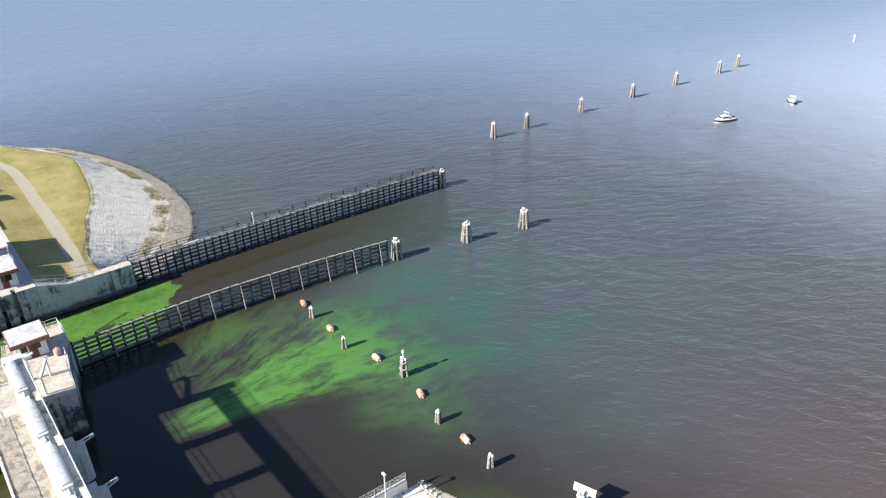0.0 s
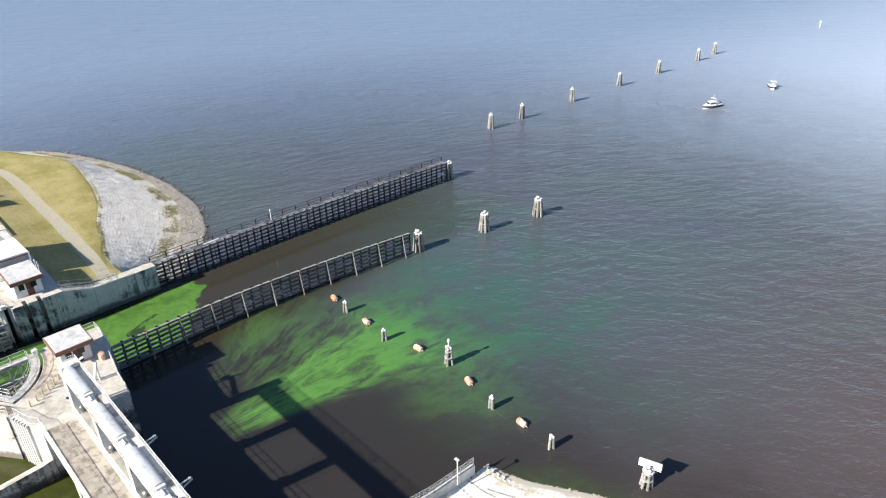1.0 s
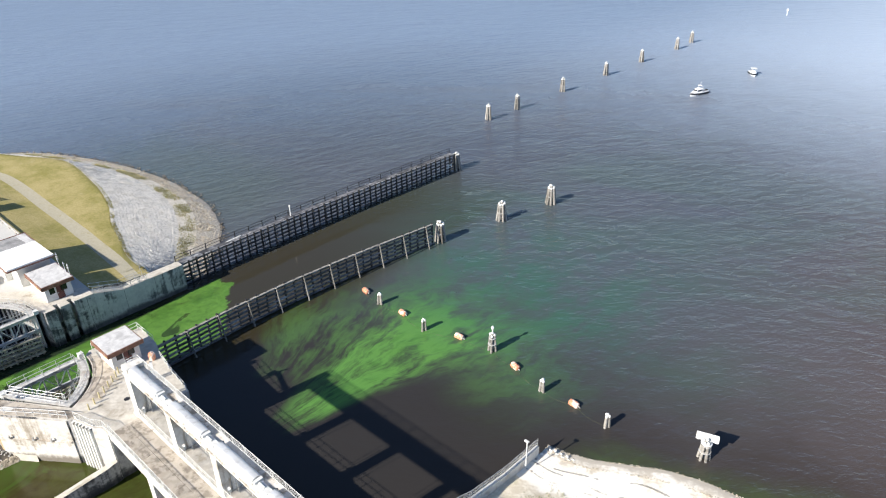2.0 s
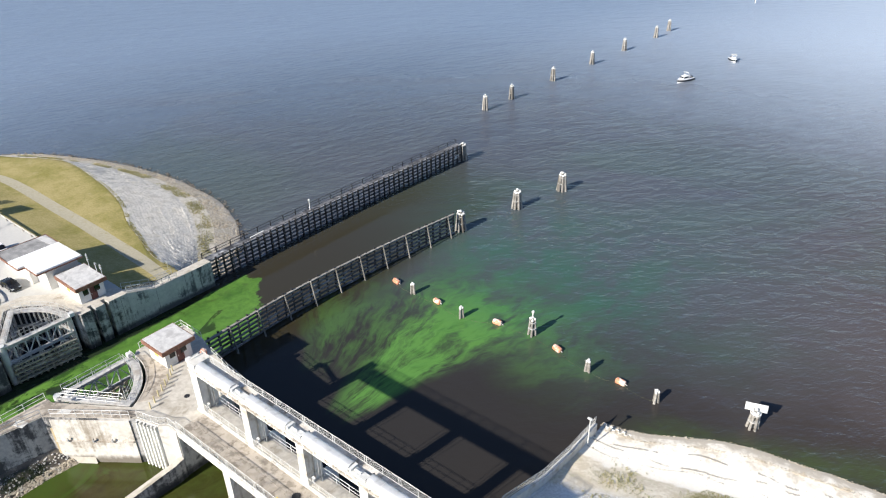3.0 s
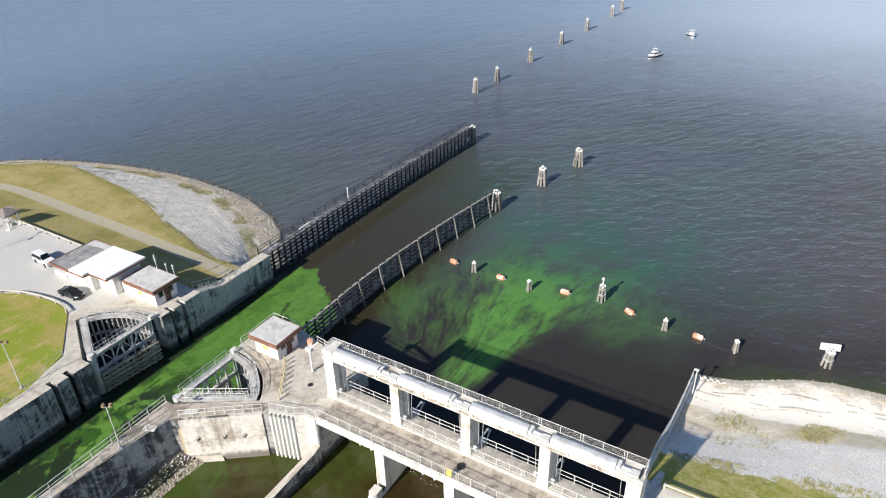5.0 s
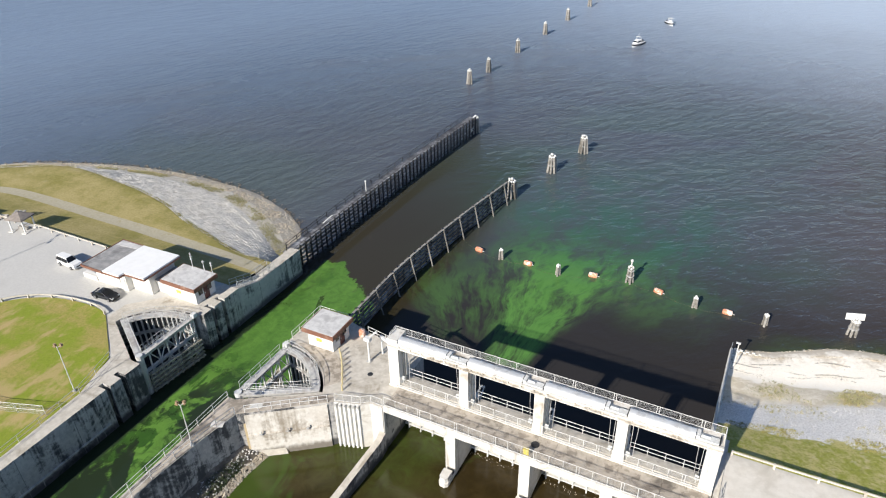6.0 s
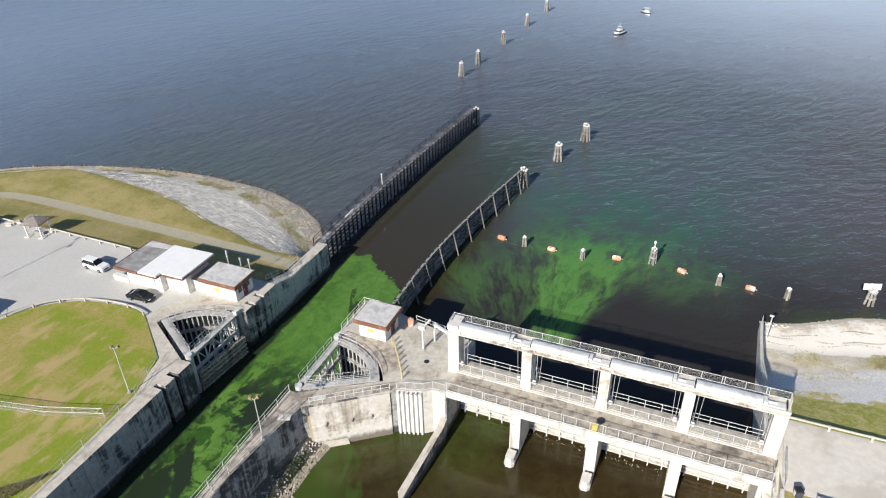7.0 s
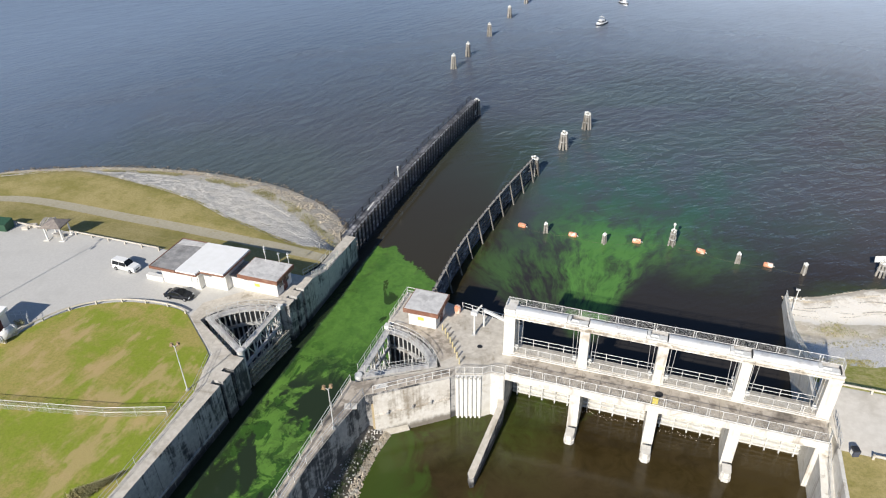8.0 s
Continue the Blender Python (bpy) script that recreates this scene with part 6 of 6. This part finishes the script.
davit = thing("davit", "white steel davit with a boom on the island deck", "davit", (-5.7, 2.4, TOP_E))
part("post", Geo().rod((0, 0, 0), (0, 0, 3.3), 0.13, n=10), WHITE_CAP, davit)
part("base_plate", Geo().box(-0.3, 0.3, -0.3, 0.3, 0, 0.06), STEEL, davit)
part("head", Geo().box(-0.4, 0.4, -0.28, 0.28, 3.2, 3.65), WHITE_CAP, davit)
part("boom", Geo().beam((0, 0, 3.4), (0.7, 0.9, 4.1), 0.16, 0.2), WHITE_CAP, davit)
pipe = thing("pipe_barrier", "white pipe barrier between hut and pylon", "barrier", (-5.2, 4.4, TOP_E))
part("pipe", Geo().beam((0, 0, 2.6), (3.9, -1.5, 2.6), 0.3, 0.34), WHITE_CAP, pipe)
part("support", Geo().rod((0.2, -0.1, 0), (0.2, -0.1, 2.6), 0.12, n=8), WHITE_CAP, pipe)
part("support", Geo().rod((3.7, -1.4, 0), (3.7, -1.4, 2.6), 0.12, n=8), WHITE_CAP, pipe)
solo("deck_drain", Geo().lathe([(0.34, 0), (0.34, 0.02), (0.2, 0.03)], 12), BLACK, "dark drain cover in the island deck", "drain", (-4.4, 0.45, TOP_E))
solo("hatch_plate", Geo().box(-0.7, 0.7, -0.45, 0.45, 0, 0.05), CONCRETE_WHITE, "pale steel hatch plate on the island wall", "hatch", (-15.2, -13.6, TOP_E), 20)
solo("hatch_plate", Geo().box(-0.7, 0.7, -0.35, 0.35, 0, 0.05), CONCRETE_WHITE, "pale hatch plate beside the gate pit", "hatch", (-13.2, -9.6, TOP_E), 30)

bin_ = thing("covered_bin", "dark blue-grey covered bin with a white lid at the roadside", "bin", (36.2, -3.8, 6.5), 20)
part("body", Geo().hexa([(-0.42, -0.5, 0), (0.42, -0.5, 0), (0.42, 0.5, 0), (-0.42, 0.5, 0), (-0.5, -0.58, 1.1), (0.5, -0.58, 1.1), (0.5, 0.58, 1.1), (-0.5, 0.58, 1.1)]), NAVY, bin_)
part("lid", Geo().hexa([(-0.52, -0.6, 1.1), (0.52, -0.6, 1.1), (0.52, 0.6, 1.1), (-0.52, 0.6, 1.1), (-0.4, -0.5, 1.3), (0.4, -0.5, 1.3), (0.4, 0.5, 1.25), (-0.4, 0.5, 1.25)]), BLACK, bin_)
part("plate", Geo().box(-0.56, -0.5, -0.3, 0.2, 0.2, 0.9), WHITE_CAP, bin_)
bin_.scale = (0.7, 0.7, 0.72)

shelter = thing("picnic_shelter", "small grey-roofed shelter on white posts", "shelter", (-76.1, 6.6, 5.9), 12)
g = Geo()
for z in (2.3, 2.42):
    g.add([(-1.7, -1.5, z), (1.7, -1.5, z), (1.7, 1.5, z), (-1.7, 1.5, z), (0, 0, z + 0.85)], [(0, 1, 4), (1, 2, 4), (2, 3, 4), (3, 0, 4)])
g.box(-1.7, 1.7, -1.5, 1.5, 2.26, 2.34)
part("roof", g, SHINGLE, shelter, "hipped brown shingle roof")
for x in (-1.3, 1.3):
    for y in (-1.1, 1.1):
        p = part("post", Geo().box(x - 0.09, x + 0.09, y - 0.09, y + 0.09, 0, 2.5), WHITE_CAP, shelter)
        part("footing", Geo().box(x - 0.45, x + 0.45, y - 0.45, y + 0.45, 0, 0.12), CONCRETE_WHITE, p)
part("bench", Geo().box(-0.9, 0.9, -0.25, 0.25, 0, 0.5), RAKER, shelter)
stack = thing("board_stack", "weathered boards leaning on a heap of pale blocks", "stack", (-80.8, 8.6, 5.75), 20)
rnd = random.Random(31)
for k in range(6):
    part("board", Geo().beam((-0.9 + 0.36 * k, -1.0, 0.25), (-0.6 + 0.36 * k, 1.2, 1.05 + 0.05 * (k % 2)), 0.26, 0.06), RAKER, stack, "grey weathered board")
for k in range(9):
    x, y, w = rnd.uniform(-3.2, -0.4), rnd.uniform(-0.9, 0.7), rnd.uniform(0.25, 0.5)
    part("block", Geo().box(x - w, x + w, y - w * 0.7, y + w * 0.7, 0.1, rnd.uniform(0.35, 0.75)), CONCRETE, stack, "pale broken concrete block")
g = Geo()
g.hexa([(-1, -0.9, 0), (1, -0.9, 0), (1, 0.9, 0), (-1, 0.9, 0), (-1.1, -1.0, 1.3), (1.1, -1.0, 1.3), (1.1, 1.0, 1.6), (-1.1, 1.0, 1.6)])
solo("dumpster", g, GREEN_BOX, "dark green steel dumpster at the lot's edge", "dumpster", (-86.7, 5.9, 5.9), 8)
shed = thing("shed", "small white shed with a pale roof at the lot", "shed", (-66.2, -15.5, 5.9), 8)
part("wall", Geo().box(-2, 2, -1.6, 1.6, 0, 2.7), WALL, shed)
g = Geo()
g.hexa([(-2.3, -1.9, 2.7), (2.3, -1.9, 2.7), (2.3, 1.9, 2.7), (-2.3, 1.9, 2.7), (-2.3, -1.9, 2.85), (2.3, -1.9, 2.85), (2.3, 1.9, 3.2), (-2.3, 1.9, 3.2)])
part("roof", g, ROOF_WHITE, shed)
d = part("door", Geo().box(2.0, 2.05, -0.5, 0.5, 0.02, 2.1), DOOR, shed)
railing([(-67.2, -12.5, 5.9), (-63.9, -11.3, 5.9), (-62.6, -12.5, 5.98)], 1.1, 0.8, label="white picket rail beside the shed", material=WHITE_CAP)
tank = thing("storage_tank", "white steel storage tank lying on saddles beside the shed", "tank", (-62.75, -15.7, 5.9), 4)
g = Geo()
ring = [(-1.55, 0.12), (-1.45, 0.38), (-1.25, 0.55), (-1.0, 0.6), (1.0, 0.6), (1.25, 0.55), (1.45, 0.38), (1.55, 0.12)]
for (y0, r0), (y1, r1) in zip(ring, ring[1:]):
    g.rod((0, y0, 0.95), (0, y1, 0.95), r0, r1, 16)
part("vessel", g, WHITE_CAP, tank, smooth=True)
for y in (-0.85, 0.85):
    part("saddle", Geo().box(-0.5, 0.5, y - 0.12, y + 0.12, 0, 0.62), CONCRETE, tank, "pale concrete saddle")
part("valve_cover", Geo().lathe([(0.16, 1.5), (0.16, 1.68), (0.1, 1.74), (0.0, 1.75)], 10), STEEL_PALE, tank)
shrub = thing("shrub", "small yellow-green shrub beside the shed's rail", "shrub", (-63.5, -13.0, 5.9))
rnd = random.Random(44)
stems, leaves = Geo(), Geo()
for k in range(9):
    an, ln = k * 0.7 + rnd.uniform(-0.2, 0.2), rnd.uniform(0.45, 0.95)
    tip = Vector((math.cos(an) * ln * 0.75, math.sin(an) * ln * 0.55, ln))
    stems.rod((0, 0, 0), tuple(tip), 0.025, 0.01, 5)
    for _ in range(46):
        c = tip * rnd.uniform(0.4, 1.1) + Vector((rnd.gauss(0, 0.13), rnd.gauss(0, 0.13), rnd.gauss(0, 0.1)))
        u = Vector((rnd.gauss(0, 1), rnd.gauss(0, 1), rnd.gauss(0, 0.6))).normalized() * 0.085
        v = u.cross(Vector((rnd.gauss(0, 1), rnd.gauss(0, 1), rnd.gauss(0, 1)))).normalized() * 0.04
        leaves.add([tuple(c - u), tuple(c + v), tuple(c + u), tuple(c - v)], [(0, 1, 2, 3)])
part("stems", stems, RAKER, shrub)
part("leaves", leaves, WEED, shrub, "yellow-green leaves")


# ---- loose stones, scrub and grass ----
def lump(rnd, size):
    """A broken stone: a squashed eight-corner block with cut corners."""
    a, b, c = (size * rnd.uniform(0.6, 1.1) for _ in range(3))
    pts = [(sx * a * rnd.uniform(0.6, 1), sy * b * rnd.uniform(0.6, 1), sz * c * rnd.uniform(0.45, 0.8)) for sz in (-1, 1) for sx, sy in ((-1, -1), (1, -1), (1, 1), (-1, 1))]
    m = Euler((rnd.uniform(-0.5, 0.5), rnd.uniform(-0.5, 0.5), rnd.uniform(0, 6.3))).to_matrix()
    return [m @ Vector(p) for p in pts]


def stones(name, lines, heights, count, sizes, material, label, seed):
    rnd = random.Random(seed)
    a, b = along(lines[0], 10), along(lines[1], 10)
    geo = Geo()
    runs = [(p - q).length for p, q in zip(a, a[1:])]
    for _ in range(count):
        i = rnd.choices(range(len(runs)), runs)[0]
        t, u = rnd.random(), rnd.random()
        w = a[i].lerp(a[i + 1], t).lerp(b[i].lerp(b[i + 1], t), u)
        z = heights[0] * (1 - u) + heights[1] * u
        s = rnd.uniform(*sizes)
        geo.hexa([p + Vector((w.x, w.y, z + s * 0.2)) for p in lump(rnd, s)])
    return solo(name, geo, material, label, "stones", kind="stuff")


def tufts(name, lines, heights, count, size, material, label, seed, thick=0.0):
    """Clumps of upright blades, more where the noise is high."""
    rnd = random.Random(seed)
    a, b = along(lines[0], 10), along(lines[1], 10)
    runs = [(p - q).length for p, q in zip(a, a[1:])]
    geo = Geo()
    for _ in range(count):
        i = rnd.choices(range(len(runs)), runs)[0]
        t, u = rnd.random(), rnd.random()
        w = a[i].lerp(a[i + 1], t).lerp(b[i].lerp(b[i + 1], t), u)
        if noise.noise(Vector((w.x * 0.22, w.y * 0.22, seed))) + rnd.gauss(0, 0.16) - abs(u - 0.5) * 0.5 < thick:
            continue
        z = heights[0] * (1 - u) + heights[1] * u
        for _ in range(7):
            an, ln, r = rnd.uniform(0, 6.3), size * rnd.uniform(0.5, 1.2), rnd.uniform(0, size * 0.7)
            x, y = w.x + r * math.cos(an), w.y + r * math.sin(an)
            dx, dy = math.cos(an) * ln * 0.5, math.sin(an) * ln * 0.5
            px, py = -math.sin(an) * 0.032, math.cos(an) * 0.032
            geo.add([(x - px, y - py, z - 0.05), (x + px, y + py, z - 0.05), (x + dx, y + dy, z + ln)], [(0, 1, 2)])
    return solo(name, geo, material, label, "grass", kind="stuff")


def laid_stones(name, lines, heights, size, lift, material, label, seed, end):
    """Blocks bedded in courses that follow the slope, each a little out of line."""
    rnd = random.Random(seed)
    a, b = along(lines[0], 10)[:end], along(lines[1], 10)[:end]
    geo, run = Geo(), 0.0
    for i in range(len(a) - 1):
        step = ((a[i + 1] - a[i]).length + (b[i + 1] - b[i]).length) * 0.5
        run += step
        while run > size:
            run -= size
            t = max(0.0, 1.0 - run / step)
            p, q = a[i].lerp(a[i + 1], t), b[i].lerp(b[i + 1], t)
            way = (q - p).normalized()
            n = int((q - p).length / (size * 1.15))
            for k in range(n):
                if rnd.random() < 0.05 or (k in (0, n - 1) and rnd.random() < 0.6):
                    continue
                u = (k + 0.5 + rnd.uniform(-0.12, 0.12)) / n
                w = p.lerp(q, u)
                z = heights[0] * (1 - u) + heights[1] * u + rough_z(w.x, w.y, 0.45, 0.10) + rough_z(w.x, w.y, 1.3, 0.05)
                s1, s2, an = size * rnd.uniform(0.42, 0.50), size * rnd.uniform(0.44, 0.56), rnd.uniform(-0.15, 0.15)
                f = Matrix.Rotation(an, 3, "Z") @ Vector((way.x, way.y, 0))
                g = Vector((-f.y, f.x, 0))
                tip = [rnd.uniform(0.75, 1.0) * lift for _ in range(4)]
                low = [Vector((w.x, w.y, z - 0.1)) + f * x * s2 + g * y * s1 for x, y in ((-1, -1), (1, -1), (1, 1), (-1, 1))]
                top = [Vector((w.x, w.y, z + tip[m])) + f * x * s2 * 0.88 + g * y * s1 * 0.88 for m, (x, y) in enumerate(((-1, -1), (1, -1), (1, 1), (-1, 1)))]
                slope = (heights[1] - heights[0]) / (q - p).length
                for v in low + top:
                    v.z += ((v - w).x * way.x + (v - w).y * way.y) * slope
                geo.hexa(low + top)
    return solo(name, geo, material, label, "stones", kind="stuff")


laid_stones("slope_stones", [SCRUB_W, CREST_W], (1.7, 4.5), 0.50, 0.028, STONE, "close-laid grey stones of the revetment in courses", 5, 100)
stones("shore_stones", [SHORE_W[:11], BERM_W[:11]], (0.05, 1.0), 4200, (0.06, 0.16), RUBBLE, "broken tan stones along the lake shore", 3)
stones("shore_stones", [TOE_W[:11], SHORE_W[:11]], (-0.5, 0.15), 700, (0.10, 0.26), WET_SHADED_ROCK, "wet dark stones at the water's edge", 4)
BANK_MID = [tuple(Vector(p).lerp(Vector(q), 0.42)) for p, q in zip(bank_out, bank_in)]
BANK_TOP = [tuple(Vector(p).lerp(Vector(q), 0.9)) for p, q in zip(bank_out, bank_in)]
stones("bank_stones", [bank_out[:4], BANK_MID[:4]], (-0.6, 0.55), 2300, (0.05, 0.15), RUBBLE, "white rubble at the tail water", 6)
stones("bank_stones", [BANK_MID[:4], BANK_TOP[:4]], (0.45, 1.6), 320, (0.05, 0.13), PALE_RUBBLE, "pale stones scattered on the rubble bank", 26)
tufts("bank_weeds", [BANK_MID[:4], BANK_TOP[:4]], (0.4, 1.5), 1500, 0.34, GREEN_WEED, "dark weeds growing on the rubble bank", 16, -0.1)
stones("floating_debris", [[(8.8, 0.45, 0), (16.0, 0.45, 0), (25.0, 0.45, 0)], [(8.8, -0.5, 0), (16.0, -0.3, 0), (25.0, -0.6, 0)]], (0.02, 0.02), 70, (0.02, 0.06), RUBBLE,
       "scraps of reed floating at the gates", 21)
LOW_E = [tuple(Vector(p).lerp(Vector(q), 0.22)) for p, q in zip(SCRUB_E, STONE_E)]
stones("slope_stones", [LOW_E[:7], STONE_E[:7]], (2.58, 4.28), 5000, (0.02, 0.045), PALE_RUBBLE, "pale grey broken stones covering the slope", 7)
stones("slope_stones", [SCRUB_E[:7], LOW_E[:7]], (2.1, 2.6), 1800, (0.022, 0.05), PALE_RUBBLE, "loose gravel stones below the slope", 27)
stones("shore_stones", [SHORE_E[:7], SAND_E[:7]], (0.32, 0.66), 700, (0.025, 0.055), RUBBLE, "scattered stones on the sandy shore", 8)
MID_E = [tuple(Vector(p).lerp(Vector(q), 0.16)) for p, q in zip(SHORE_E, SAND_E)]
stones("shore_stones", [[tuple(Vector(p).lerp(Vector(q), 0.35)) for p, q in zip(SHORE_E, TOE_E)][:7], MID_E[:7]], (-0.06, 0.37), 6500, (0.03, 0.095), RUBBLE, "brown pebbles along the waterline", 9)


def wrack(share, count, seed):
    """Dark dried weed left on the sand in a broken wavy line."""
    rnd = random.Random(seed)
    a, b = along(SHORE_E[:7], 12), along(SAND_E[:7], 12)
    geo = Geo()
    for _ in range(count):
        k = rnd.randrange(len(a) - 1)
        t = rnd.random()
        p, q = a[k].lerp(a[k + 1], t), b[k].lerp(b[k + 1], t)
        u = share + 0.06 * math.sin(p.x * 0.35 + seed) + 0.03 * math.sin(p.x * 1.1) + rnd.gauss(0, 0.010)
        if noise.noise(Vector((p.x * 0.3, seed, 1.0))) < -0.12:
            continue
        w = p.lerp(q, u)
        s = rnd.uniform(0.02, 0.05)
        geo.hexa([v + Vector((w.x, w.y, 0.32 + 0.34 * u + s * 0.05)) for v in lump(rnd, s)])
    return solo("wrack_line", geo, WRACK, "broken dark line of dried weed on the sand", "dried weed", kind="stuff")


wrack(0.40, 2600, 2)
wrack(0.62, 2200, 5)
wrack(0.80, 700, 8)


tufts("shore_grass", [BERM_W[:11], SCRUB_W[:11]], (1.0, 1.75), 9000, 0.17, WEED, "dry yellow-green scrub along the shore", 11, -0.12)
tufts("shore_grass", [SAND_E[:7], SCRUB_E[:7]], (0.66, 2.1), 9000, 0.17, WEED, "low scrub between sand and gravel", 12, 0.10)
tufts("shore_grass", [SCRUB_E[:7], STONE_E[:7]], (2.1, 4.28), 4200, 0.17, WEED, "sparse tufts on the gravel slope", 13, 0.30)
BRINK_E = [tuple(Vector(p).lerp(Vector(q), 0.82)) for p, q in zip(SCRUB_E, STONE_E)]
LAP_E = [tuple(Vector(p).lerp(Vector(q), 0.12)) for p, q in zip(STONE_E, GRASS_E)]
tufts("slope_grass", [BRINK_E[:7], LAP_E[:7]], (3.9, 4.55), 4200, 0.16, LAWN_WEED, "ragged green edge of the grass above the gravel", 14, -0.06)
FOOT_W = [tuple(Vector(p).lerp(Vector(q), 0.07)) for p, q in zip(CREST_W, SCRUB_W)]
HEAD_W = [tuple(Vector(p).lerp(Vector(q), 0.05)) for p, q in zip(CREST_W, TRACK_N)]
tufts("crest_grass", [FOOT_W[:10], HEAD_W[:10]], (4.3, 4.53), 3800, 0.11, LAWN_WEED, "ragged dry grass hanging over the revetment's top", 15, -0.3)
tufts("wall_weeds", [[(-41.0, -36.5, 0), (-38.0, -33.0, 0), (-34.2, -29.6, 0)], [(-36.0, -36.5, 0), (-35.0, -32.5, 0), (-33.3, -28.0, 0)]], (6.0, 6.0), 1500, 0.32, WEED,
      "rank yellow-green weeds at the lock wall", 18, -0.25)
